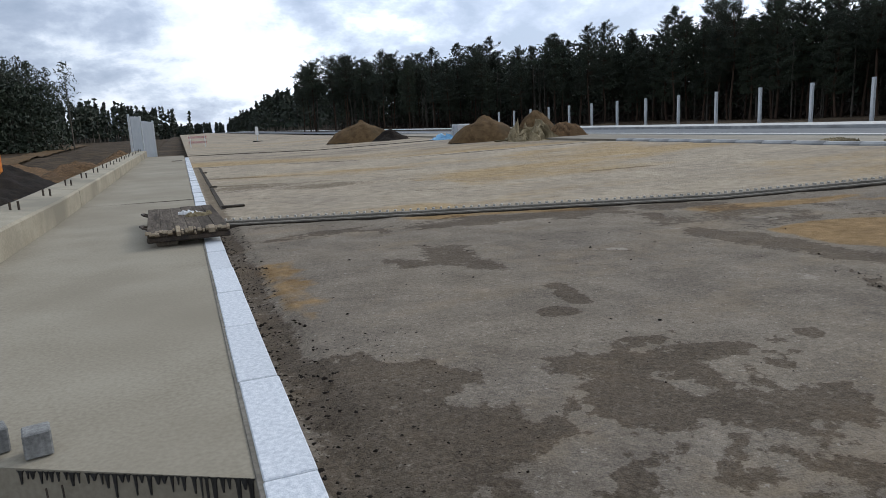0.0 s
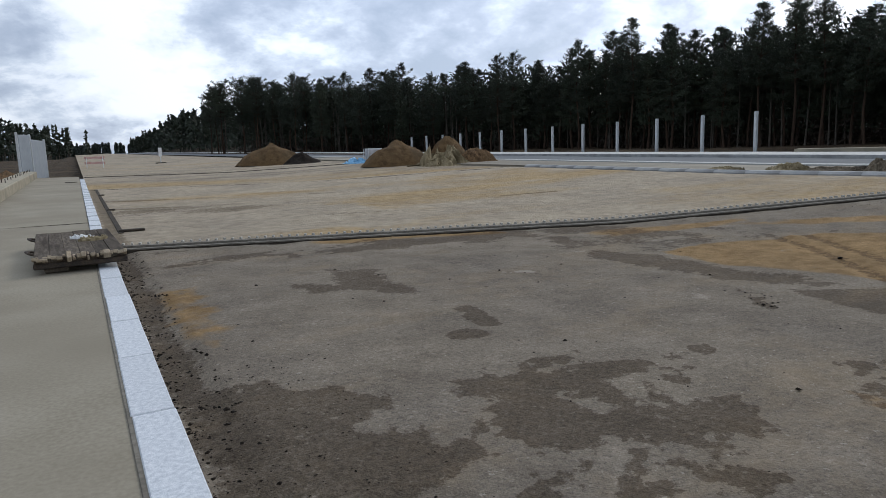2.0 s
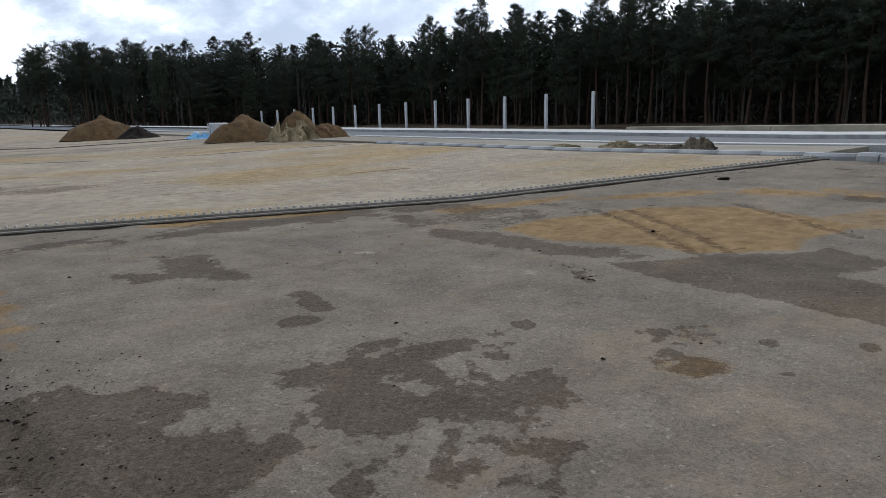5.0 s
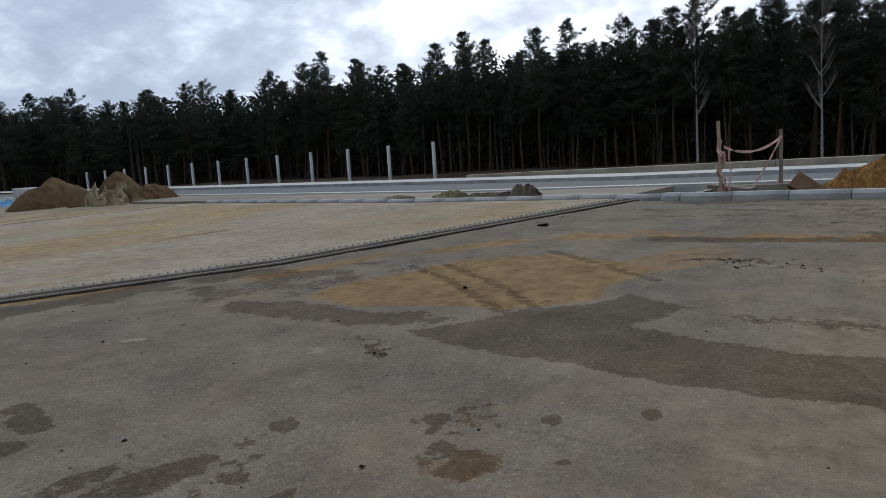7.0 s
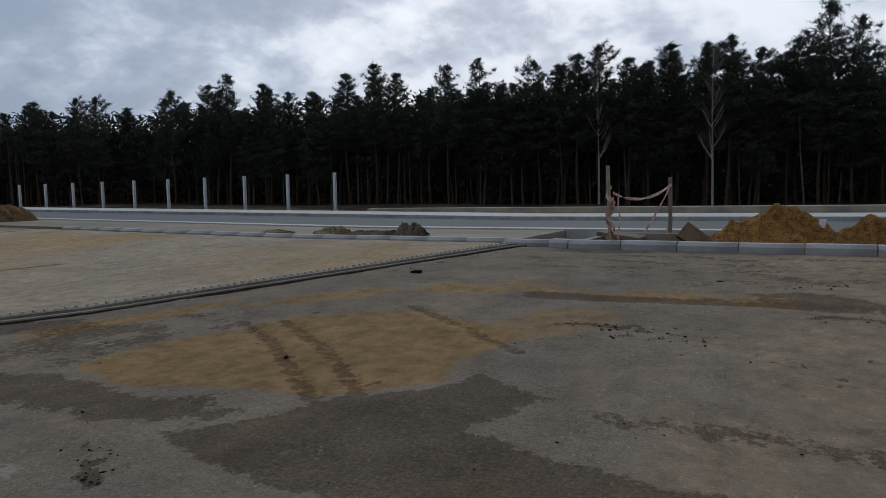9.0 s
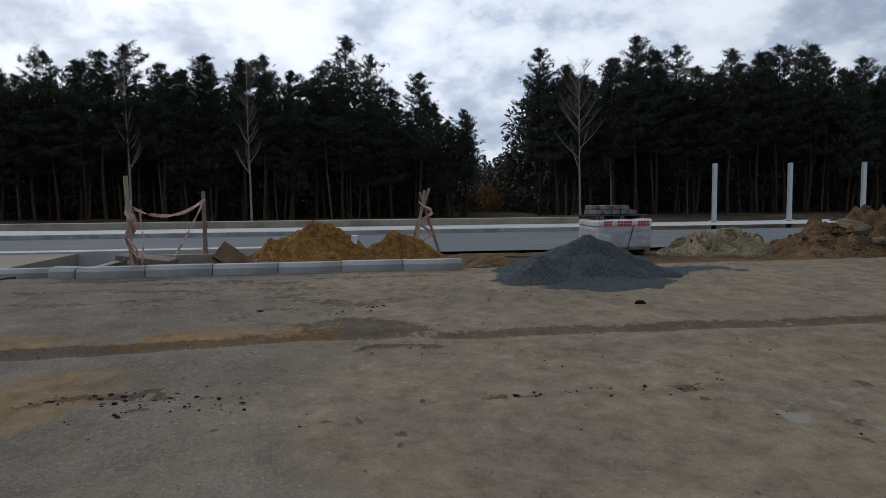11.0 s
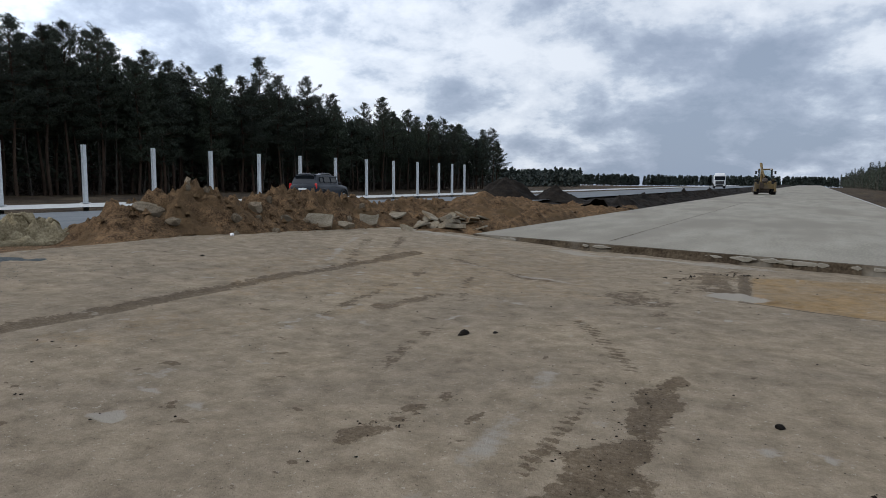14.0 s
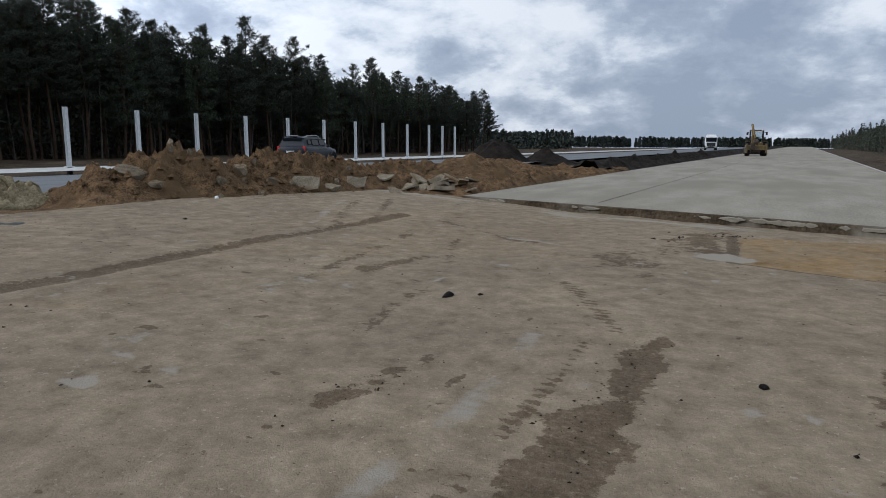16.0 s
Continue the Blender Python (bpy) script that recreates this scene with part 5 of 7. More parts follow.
# ochre sand heaps behind the kerb
for x, y, rx, ry, h, sd in ((17.2, 0.65, 1.0, 1.45, 0.88, 81), (17.1, 1.5, 0.8, 0.85, 0.50, 84), (17.1, -0.95, 0.85, 1.15, 0.70, 82),):
    o = smooth(part("sand_mound", heap_mesh(rx, ry, h, sd, 0.26, 80, 34, pointed=1.45), SAND))
    o.location = (x, y, 0.22)
    tagged(o, "ochre sand heap tipped behind the kerb", "heap", "sand heaps")
o = smooth(part("soil_mound", heap_mesh(0.9, 1.3, 0.20, 83, 0.5, 60, 24, pointed=1.4), DIRT))
o.location = (16.6, -2.7, 0.2); tagged(o, "low heap of brown rubbly earth behind the kerb's end", "heap")
for x, y, a in ((15.9, -2.2, 70), (17.6, -3.4, 20), (16.3, -3.1, 120)):
    o = part("plank", boxed((0.12, 0.75, 0.04), (0, 0, 0.02), 0.006), WOOD_D)
    o.matrix_world = pose(x, y, float(median_soil(np.array(x), np.array(y))) + 0.03, 3, 4, a); tagged(o, "short dark timber offcut on the bare earth", "plank", "offcuts")
for y, l in ((3.35, 0.0), ):
    pitw = thing("catch_pit", pose(16.7, 3.2, 0.0), "open concrete catch pit with a sagging rim", "pit")
    part("wall", boxed((0.14, 1.7, 0.75), (0.55, 0, 0.12), 0.01), CONC_W, pitw)
    part("wall", boxed((1.3, 0.14, 0.72), (0.0, 0.95, 0.06), 0.01), CONC_W, pitw)
    part("wall", boxed((0.14, 0.62, 0.5), (-0.35, -0.5, 0.10), 0.01), BITUMEN, pitw)
    part("lid", boxed((0.75, 0.85, 0.09), (-0.05, 0.35, 0.47), 0.01, Matrix.Rotation(radians(8), 4, "X")), WOOD_G, pitw)
box_ = thing("crate", pose(16.75, 2.15, 0.42, 38, 8, 12), "tilted brown timber crate lying by the pit", "crate")
part("body", boxed((0.5, 0.62, 0.34), (0, 0, 0), 0.01), mat("brown crate timber", (0.15, 0.095, 0.058), (0.27, 0.18, 0.115), 0.9, 5, 40, 0.4), box_)
part("end_board", boxed((0.52, 0.05, 0.42), (0, -0.33, 0.02), 0.008), WOOD_L, box_)
pipe = thing("drain_pipe", pose(17.0, -0.02, 0.2), "short white plastic pipe stub upright between the sand heaps", "pipe")
part("tube", cyl(bmesh.new(), 0.05, (0, 0, 0), (0.02, 0, 0.52), seg=12), WHITE_P, pipe)
part("cap", cyl(bmesh.new(), 0.062, (0.02, 0, 0.50), (0.02, 0, 0.60), seg=12), WHITE_P, pipe)


def tape_strip(pts, w=0.042, twist=2.0):
    V, F = [], []
    for i, p in enumerate(pts):
        a = twist * i * 0.9
        d = Vector((0.3 * math.sin(a), 0.4 * math.sin(a * 0.7), math.cos(a * 0.6))).normalized() * w / 2
        V += [tuple(Vector(p) - d), tuple(Vector(p) + d), tuple(Vector(p) + d + Vector((0.004, 0, 0))), tuple(Vector(p) - d + Vector((0.004, 0, 0)))]
        if i:
            for k in range(4):
                k2 = (k + 1) % 4
                F.append(((i - 1) * 4 + k, (i - 1) * 4 + k2, i * 4 + k2, i * 4 + k))
    return V, F


def sag(a, b, drop, n=14):
    a, b = Vector(a), Vector(b)
    return [a.lerp(b, i / n) - Vector((0, 0, drop * 4 * (i / n) * (1 - i / n))) for i in range(n + 1)]


stake1 = thing("barrier_stake", pose(15.75, 3.55, 0.15), "timber stake wound with faded red and white tape", "stake", "barrier stakes")
part("pole", tube([(0.02, 0, -0.1), (0.0, 0.02, 0.8), (-0.02, 0.05, 1.72)], 0.042, 0.036, 8), WOOD_L, stake1)
for k in range(3):
    pts = [Vector((0.08 * math.cos(j * 1.1 + k * 2), 0.08 * math.sin(j * 1.1 + k * 2), 1.32 - 0.09 * j - 0.1 * k)) for j in range(13)]
    part("tape", tape_strip(pts, 0.07), TAPE, stake1)
part("tape", tape_strip([Vector((0.02, -0.16 + 0.02 * math.sin(j), 1.2 - 0.11 * j)) for j in range(10)], 0.06), TAPE, stake1)
stake2 = thing("barrier_stake", pose(17.35, 2.72, 0.10), "grey timber stake tied with barrier tape", "stake", "barrier stakes")
part("pole", tube([(0, 0, -0.1), (0, 0, 0.8), (0.01, 0.01, 1.55)], 0.042, 0.038, 8), WOOD_G, stake2)
part("tape", tape_strip([Vector((0.07 * math.cos(j * 1.3), 0.07 * math.sin(j * 1.3), 0.52 - 0.06 * j)) for j in range(9)], 0.06), TAPE, stake2)
tape = thing("barrier_tape", pose(0, 0, 0), "sagging pink-white barrier tape strung between two stakes", "tape")
part("span", tape_strip(sag((15.75, 3.5, 1.35), (17.33, 2.70, 1.50), 0.20), 0.06, 1.2), TAPE, tape)
part("loose_end", tape_strip(sag((17.30, 2.72, 1.46), (17.0, 3.25, 0.40), 0.05), 0.05, 1.6), TAPE, tape)

tripod = thing("stake_tripod", pose(19.3, -1.68, 0.18), "three timber stakes leaning together, hung with tape", "stake")
for a, b in (((0.0, 0.42, 0), (0.02, -0.10, 1.55)), ((0.1, -0.36, 0), (-0.02, 0.12, 1.45)), ((-0.25, 0.3, 0), (0.05, 0.0, 1.5))):
    part("pole", tube([a, tuple(Vector(a).lerp(Vector(b), 0.5)), b], 0.036, 0.032, 7), WOOD_L, tripod)
for k in range(4):
    pts = [Vector((0.05 * k - 0.1, 0.16 * math.cos(j * 1.2 + k), 1.25 - 0.09 * j - 0.08 * k)) for j in range(11)]
    part("tape", tape_strip(pts, 0.07), TAPE, tripod)

# ---------------------------------------------------------------- pallet of paving stones
pal = thing("stone_pallet", pose(18.75, -5.95, 0.20, 0, 0, 4), "foil-wrapped pallet of paving stones with a red-printed hood", "pallet")
for i in range(3):
    part("runner", boxed((1.0, 0.12, 0.12), (0, -0.55 + 0.55 * i, 0.06), 0.006), WOOD_G, pal)
for i in range(5):
    part("deck_board", boxed((0.12, 1.25, 0.024), (-0.44 + 0.22 * i, 0, 0.134), 0.004), WOOD_G, pal)
wrap = bmesh.new(); box(wrap, (1.0, 1.28, 0.50), (0, 0, 0.40), 0.03)
bmesh.ops.subdivide_edges(wrap, edges=wrap.edges[:], cuts=5, use_grid_fill=True)
for v in wrap.verts:
    v.co += Vector((0.016 * noise.noise(v.co * 5), 0.02 * noise.noise(v.co * 5 + Vector((5, 0, 0))), 0.012 * noise.noise(v.co * 4)))
smooth(part("foil_wrap", wrap, FOIL, pal, "wrinkled translucent foil"))
hood = bmesh.new(); box(hood, (1.03, 1.32, 0.16), (0, 0, 0.71), 0.04)
bmesh.ops.subdivide_edges(hood, edges=hood.edges[:], cuts=5, use_grid_fill=True)
for v in hood.verts:
    v.co += Vector((0.014 * noise.noise(v.co * 6), 0.02 * noise.noise(v.co * 6), 0.03 * noise.noise(v.co * 3.5)))
smooth(part("hood", hood, FOIL_W, pal, "white plastic hood"))
for g, (y0, n) in enumerate(((0.42, 3), (0.02, 5), (-0.44, 4))):
    for i in range(n):
        for r in (0, 1):
            part("print_bar", boxed((0.006, 0.055, 0.042), (-0.525, y0 + 0.07 * (n / 2 - i) - 0.03, 0.74 - 0.055 * r), 0.001), RED, pal, "red printed bar" if g + i + r == 0 else "")
part("strap", boxed((0.008, 0.02, 0.52), (-0.527, -0.12, 0.40), 0.001, Matrix.Rotation(radians(16), 4, "X")), BITUMEN, pal, "black strap")
for i in range(2):
    part("corner_flap", boxed((0.02, 0.30, 0.34), (-0.545, 0.58 - 0.02 * i, 0.32), 0.006, Matrix.Rotation(radians(14), 4, "X")), FOIL_W, pal)
top_p = thing("wooden_pallet", pose(18.85, -5.9, 1.0, 0, 0, 7), "grey timber pallet lying on the wrapped stones", "pallet")
for i in range(3):
    part("runner", boxed((1.0, 0.10, 0.07), (0, -0.5 + 0.5 * i, 0.035), 0.005), WOOD_D, top_p)
for i in range(5):
    part("deck_board", boxed((0.13, 1.38, 0.022), (-0.42 + 0.21 * i, 0, 0.082), 0.004), WOOD_D, top_p)
pav0 = None
for r in range(2):
    for i in range(5):
        for j in range(2):
            if r == 1 and (i == 4 or (i == 0 and j == 0)):
                continue
            e = thing("paving_stone", pose(18.7 + 0.32 * j, -5.5 - 0.2 * i - 0.02 * r, 1.155 + 0.105 * r, 0, 0, 5 + 4 * math.sin(i * 3 + j)), "loose grey paving stone stacked on the timber pallet", "paving stone", "loose paving stones")
            if pav0 is None:
                pav0 = part("block", boxed((0.29, 0.185, 0.10), (0, 0, 0), 0.008), PAVER, e)
            else:
                link(new("block", pav0.data), e)

# ---------------------------------------------------------------- cloth heaps
def cloth(rx, ry, h, seed, ring=70, rad=26, fold=0.30, slump=2.3):
    """Crumpled sheet: a slumped mound whose surface is gathered into sharp winding folds, with a loose hem."""
    ring, rad = int(ring * 2.4), int(rad * 2.2)
    R_, A_ = np.meshgrid(np.linspace(0.01, 1, rad + 1), np.arange(ring) * 2 * math.pi / ring, indexing="ij")
    w = 1 + 0.22 * fbm(np.cos(A_) * 1.5, np.sin(A_) * 1.5, 1, 5, seed)
    x, y = rx * R_ * np.cos(A_) * w, ry * R_ * np.sin(A_) * w
    k = 1.0 / min(rx, ry)
    wx, wy = x + 0.5 / k * fbm(x, y, 0.9 * k, 3, seed + 3), y + 0.5 / k * fbm(x, y, 0.9 * k, 3, seed + 4)
    big = 1 - np.abs(fbm(wx, wy, 2.4 * k, 2, seed + 5, 0.4)) * 2.6
    fine = 1 - np.abs(fbm(wx * 0.6, wy, 5.0 * k, 2, seed + 6, 0.4)) * 2.4
    body = (1 - R_ ** slump) * (0.80 + 0.35 * fbm(x, y, 1.1 * k, 3, seed + 2))
    gather = np.clip(0.30 + 1.2 * (1 - R_), 0.25, 1) * min(1.0, fold)
    z = h * (0.68 * body + gather * (0.46 * big + 0.22 * fine)) + 0.01
    z = np.maximum(z, 0.012 + 0.02 * np.abs(big))
    hem = np.clip((R_ - 0.8) * 5, 0, 1)
    x, y = x + 0.10 / k * hem * fbm(x, y, 2.0 * k, 3, seed + 7), y + 0.10 / k * hem * fbm(x, y, 2.0 * k, 3, seed + 8)
    V = np.stack([x, y, z], -1).reshape(-1, 3).tolist()
    F = [(i * ring + q, (i + 1) * ring + q, (i + 1) * ring + (q + 1) % ring, i * ring + (q + 1) % ring) for i in range(rad) for q in range(ring)]
    F.append(tuple(range(ring)))
    b = len(V)
    for q in range(ring):
        V.append((V[rad * ring + q][0], V[rad * ring + q][1], -0.05))
        F.append((rad * ring + q, b + q, b + (q + 1) % ring, rad * ring + (q + 1) % ring))
    # a few rolled edges lie over the heap
    r, rolls, s = np.random.default_rng(seed), [], min(rx, ry)
    grid_x, grid_y, grid_z = x.ravel(), y.ravel(), z.ravel()
    for n in range(7 if fold > 1 else 2):
        q, a, d = 0.25 + 0.6 * r.random(), r.random() * 6.283, r.random() * 6.283
        px, py, wd, pts = rx * q * math.cos(a), ry * q * math.sin(a), s * (0.035 + 0.03 * r.random()), []
        for m in range(9):
            pts.append((px, py, float(grid_z[np.argmin((grid_x - px) ** 2 + (grid_y - py) ** 2)]) + wd * 0.45))
            d += r.normal(0, 0.35)
            px += s * 0.12 * math.cos(d); py += s * 0.12 * math.sin(d)
        rolls.append(tube(pts, wd, wd * 0.6, 7))
    return (V, F), rolls


def lay(name, sheet_, material):
    """The sheet as one thing with its rolled edges as parts."""
    base, folds = sheet_
    ob = smooth(part(name, base, material))
    for f in folds:
        smooth(part("rolled_edge", f, material, ob))
    return ob


t1 = lay("crumpled_sheet", cloth(0.95, 1.4, 0.50, 401, 110, 40, 1.5, 2.8), TARP)
t1.location = (18.3, -8.35, 0.20)
tagged(t1, "crumpled beige geotextile sheet heaped on the dirt", "cloth heap")
for x, y, rx, ry, h, sd in ((16.6, 12.9, 0.22, 0.55, 0.08, 411), (16.7, 11.0, 0.30, 0.60, 0.20, 412), (16.65, 8.6, 0.36, 0.45, 0.27, 413), (16.7, 9.5, 0.25, 1.3, 0.10, 414)):
    o = lay("geotextile", cloth(rx, ry, h, sd, 64, 24, 0.8, 4.0), TARP if sd < 413 else TARP_D)
    o.location = (x, y, 0.405 + gz(0, y))
    tagged(o, "dirty brown geotextile dropped along the median kerb", "cloth", "cloths on the median")

# ---------------------------------------------------------------- heaps north of the bridge
for x, y, rx, ry, h, sd, m, lb in ((12.5, 46.5, 2.4, 2.0, 1.2, 501, SAND_D, "brown sand heap darkened at its foot"), (15.2, 31.6, 1.9, 1.5, 1.05, 502, SAND_D, "brown sand heap beyond the bridge"), (17.3, 30.0, 1.3, 1.2, 1.25, 503, SAND_D, "smaller brown sand heap"), (17.9, 28.4, 1.2, 0.9, 0.75, 504, DIRT, "low heap of brown rubble soil")):
    o = smooth(part("sand_mound", heap_mesh(rx, ry, h, sd, 0.20, 60, 22, pointed=1.7), m))
    o.location = (x, y, gz(x, y)); tagged(o, lb, "heap", "northern heaps")
o = smooth(part("soil_mound", heap_mesh(1.4, 1.4, 0.75, 505, 0.25, 40, 14, pointed=1.1), BLACK_SOIL)); o.location = (14.0, 44.5, gz(14, 44.5)); tagged(o, "dark soil tipped beside the sand heap", "heap")
o = lay("crumpled_sheet", cloth(1.2, 1.5, 0.95, 421, 90, 34, 1.1, 2.8), TARP); o.location = (15.9, 28.3, gz(15, 28)); tagged(o, "crumpled pale sheeting thrown on the sand heap", "cloth heap")
o = smooth(lay("plastic_sheet", cloth(0.7, 0.6, 0.45, 431, 40, 14, 0.6), BLUE_FOIL)); o.location = (15.0, 37.0, gz(15, 37)); tagged(o, "crumpled blue plastic sheet by the sand heap", "plastic sheet")
ibc = thing("container", pose(16.1, 37.0, gz(15.3, 37)), "pale plastic liquid container in a cage", "container")
part("tank", boxed((0.85, 0.85, 0.7), (0, 0, 0.5), 0.06), FOIL, ibc)
part("pallet_base", boxed((1.0, 1.0, 0.14), (0, 0, 0.07), 0.01), GALV, ibc)
for k in range(4):
    part("cage_bar", cyl(bmesh.new(), 0.015, (-0.49, -0.36 + 0.24 * k, 0.14), (-0.49, -0.36 + 0.24 * k, 0.86), seg=6), GALV, ibc)
sign = thing("road_sign", pose(8.4, 76, gz(8, 76) + 0.0), "small warning board on a stand far along the road", "sign")
part("pole", cyl(bmesh.new(), 0.04, (0, 0, 0), (0, 0, 1.5), seg=8), GALV, sign)
part("foot", boxed((1.0, 0.4, 0.12), (0, 0, 0.06), 0.01), TYRE, sign)
part("board", boxed((0.34, 0.04, 0.9), (0, -0.05, 1.2), 0.01), WHITE_P, sign)
for x, y, w in ((2.0, 66, 1.6),):
    b = thing("barrier", pose(x, y, gz(x, y)), "red and white work barrier standing across the road edge", "barrier")
    for s in (-1, 1):
        part("leg", boxed((0.06, 0.5, 1.0), (s * w / 2 * 0.8, 0, 0.5), 0.006), WHITE_P, b)
    for k in range(2):
        part("plank", boxed((w, 0.03, 0.2), (0, -0.03, 0.45 + 0.45 * k), 0.005), TAPE, b)

# ---------------------------------------------------------------- plank mat and stone cubes on the footway
board = thing("timber_mat", pose(0.42, 9.35, 0.115, 0.6, 0.0, 2), "weathered timber mat with lifting loops propped on blocks", "timber mat")
for i in range(6):
    part("plank", boxed((0.1425, 2.55 + 0.05 * math.sin(i * 5), 0.055), (-0.36 + 0.144 * i, 0.02 * math.sin(i * 5), 0.155 + 0.004 * math.sin(i * 3)), 0.005), WOOD_D, board)
for y in (-1.22, 0.0, 1.22):
    part("edge_beam", boxed((0.88, 0.10, 0.06), (0, y, 0.097), 0.01), STEEL_D, board)
for i in range(20):
    part("splinter", boxed((0.02 + 0.05 * rng.random(), 0.05 + 0.10 * rng.random(), 0.03 + 0.03 * rng.random()), (-0.42 + 0.044 * i, -1.27 + 0.04 * rng.random(), 0.150 + 0.03 * rng.random()), 0.006, Matrix.Rotation(rng.normal(0, 0.3), 4, "X")), WOOD_L, board, "pale splintered edge" if i == 0 else "")
for y in (-0.6, 0.75):
    loop = [(-0.42, y - 0.12, 0.15), (-0.48, y - 0.10, 0.17), (-0.51, y, 0.18), (-0.48, y + 0.10, 0.17), (-0.42, y + 0.12, 0.15)]
    part("lifting_loop", tube(loop, 0.014, 0.014, 6), STEEL_D, board)
for nm, x, y, sx, sy in (("wood_block", 0.22, 8.22, 0.22, 0.14), ("wood_block", 0.45, 10.4, 0.3, 0.16)):
    o = part(nm, boxed((sx, sy, 0.075), (0, 0, 0.0375), 0.01), WOOD_G)
    o.matrix_world = pose(x, y, 0.116, 0, 0, 6); tagged(o, "short timber block under the timber mat", "wood block", "mat supports")
for k in range(2):
    o = lay("rag", cloth(0.05, 0.17, 0.035, 441 + k, 30, 10, 0.5), WHITE_P if k == 0 else TARP)
    o.location = (0.50 + 0.1 * k, 9.6 - 0.25 * k, 0.302); o.rotation_euler = (0, 0, 0.9 + k); tagged(smooth(o), "crumpled pale rag dropped onto the timber mat", "rag", "rags"); o.name = "rag"
for k, (x, y, r) in enumerate(((-0.145, 2.985, 12), (-0.31, 3.08, 20))):
    o = part("stone_cube", boxed((0.095, 0.10, 0.10), (0, 0, 0.05), 0.006), PAVER)
    o.matrix_world = pose(x, y, 0.116, 0, 0, r); tagged(o, "small grey stone cube standing on the footway", "stone cube", "stone cubes")

# clods and pebbles scattered over the roadway
def crumb(x, y, s, flat=0.6):
    """A small broken lump of eight faces resting on the road."""
    q = np.array([(1, 0, 0), (0, 1, 0), (-1, 0, 0), (0, -1, 0), (0, 0, 0.9), (0, 0, -0.5)]) * (0.55 + 0.75 * rng.random((6, 1))) + rng.normal(0, 0.16, (6, 3))
    a = rng.random() * 6.283
    R = np.array([[math.cos(a), -math.sin(a), 0], [math.sin(a), math.cos(a), 0], [0, 0, flat]])
    q = (q * s) @ R.T + np.array([x, y, gz(x, y) + s * 0.15])
    return [tuple(v) for v in q], [(0, 1, 4), (1, 2, 4), (2, 3, 4), (3, 0, 4), (1, 0, 5), (2, 1, 5), (3, 2, 5), (0, 3, 5)]


clods = []
for i in range(3600):
    if i < 1500:
        x, y, s = 0.83 + 0.30 * rng.random() ** 2.2, 0.6 + 9.5 * rng.random(), 0.003 + 0.016 * rng.random() ** 4
    elif i < 2300:
        x, y, s = 0.85 + 1.0 * rng.random(), 1.0 + 3.2 * rng.random(), 0.002 + 0.008 * rng.random() ** 3
    else:
        x, y, s = 1.2 + 12.5 * rng.random(), -11 + 19 * rng.random(), 0.003 + 0.014 * rng.random() ** 4
    if edge_y(x) + 0.2 < y < joint_y(x) - 0.3:
        clods.append(crumb(x, y, s))
for (ax, ay), (bx, by), spread_, n_c, big_ in (((9.40, 2.45), (9.42, 1.0), 0.10, 130, 0.026), ((9.10, 2.15), (9.14, 0.95), 0.07, 70, 0.024), ((8.98, -0.7), (8.93, -1.45), 0.03, 90, 0.034), ((8.93, -1.5), (8.96, -2.55), 0.06, 50, 0.02), ((10.41, 0.25), (10.4, -0.5), 0.08, 60, 0.02),
                                              ((12.04, 0.7), (12.4, -0.3), 0.10, 70, 0.03), ((5.3, 3.75), (4.95, 3.3), 0.05, 60, 0.02), ((6.85, -2.9), (6.62, -3.8), 0.09, 120, 0.013), ((5.45, -4.6), (5.5, -2.2), 0.11, 160, 0.012), ((5.55, -10.2), (5.0, -11.4), 0.28, 160, 0.045),
                                              ((2.9, 10.0), (9.0, 7.6), 0.08, 260, 0.020), ((13.0, -3.0), (13.2, -1.6), 0.15, 60, 0.02), ((11.2, 6.3), (14.5, 5.3), 0.12, 120, 0.022)):
    for i in range(n_c):
        t = rng.random()
        clods.append(crumb(ax + (bx - ax) * t + rng.normal(0, spread_), ay + (by - ay) * t + rng.normal(0, 0.05), 0.003 + big_ * rng.random() ** 3, 0.5))
tagged(part("pebbles", merge(*clods), BLACK_SOIL), "dark clods and pebbles scattered over the road", "pebbles", kind="stuff")
for x, y, s in ((7.24, -5.52, 0.10), (6.98, -5.70, 0.045), (4.64, -4.1, 0.05), (11.9, 5.6, 0.13), (12.3, 1.2, 0.05), (12.0, -3.3, 0.09), (7.3, 4.15, 0.04), (13.0, -8.1, 0.06)):
    o = part("clod", rock_mesh(int(x * 10), 2), BLACK_SOIL)
    o.matrix_world = Matrix.Translation((x, y, gz(x, y) + s * 0.12)) @ Matrix.Diagonal((s * 1.3, s * 2, s * 0.7, 1))
    tagged(o, "dark clod of earth lying on the road", "clod", "clods")

# ---------------------------------------------------------------- parked estate car
def loft(sections):
    """Body from cross sections (each a list of x,z half profile) at y; mirrored in x."""
    V, F, m = [], [], None
    for y, half in sections:
        ring = [(x, y, z) for x, z in half] + [(-x, y, z) for x, z in reversed(half)]
        m = len(ring); V += ring
    for i in range(len(sections) - 1):
        for k in range(m):
            k2 = (k + 1) % m
            F.append((i * m + k, i * m + k2, (i + 1) * m + k2, (i + 1) * m + k))
    F.append(tuple(range(m))[::-1]); F.append(tuple(range((len(sections) - 1) * m, len(sections) * m)))
    return V, F


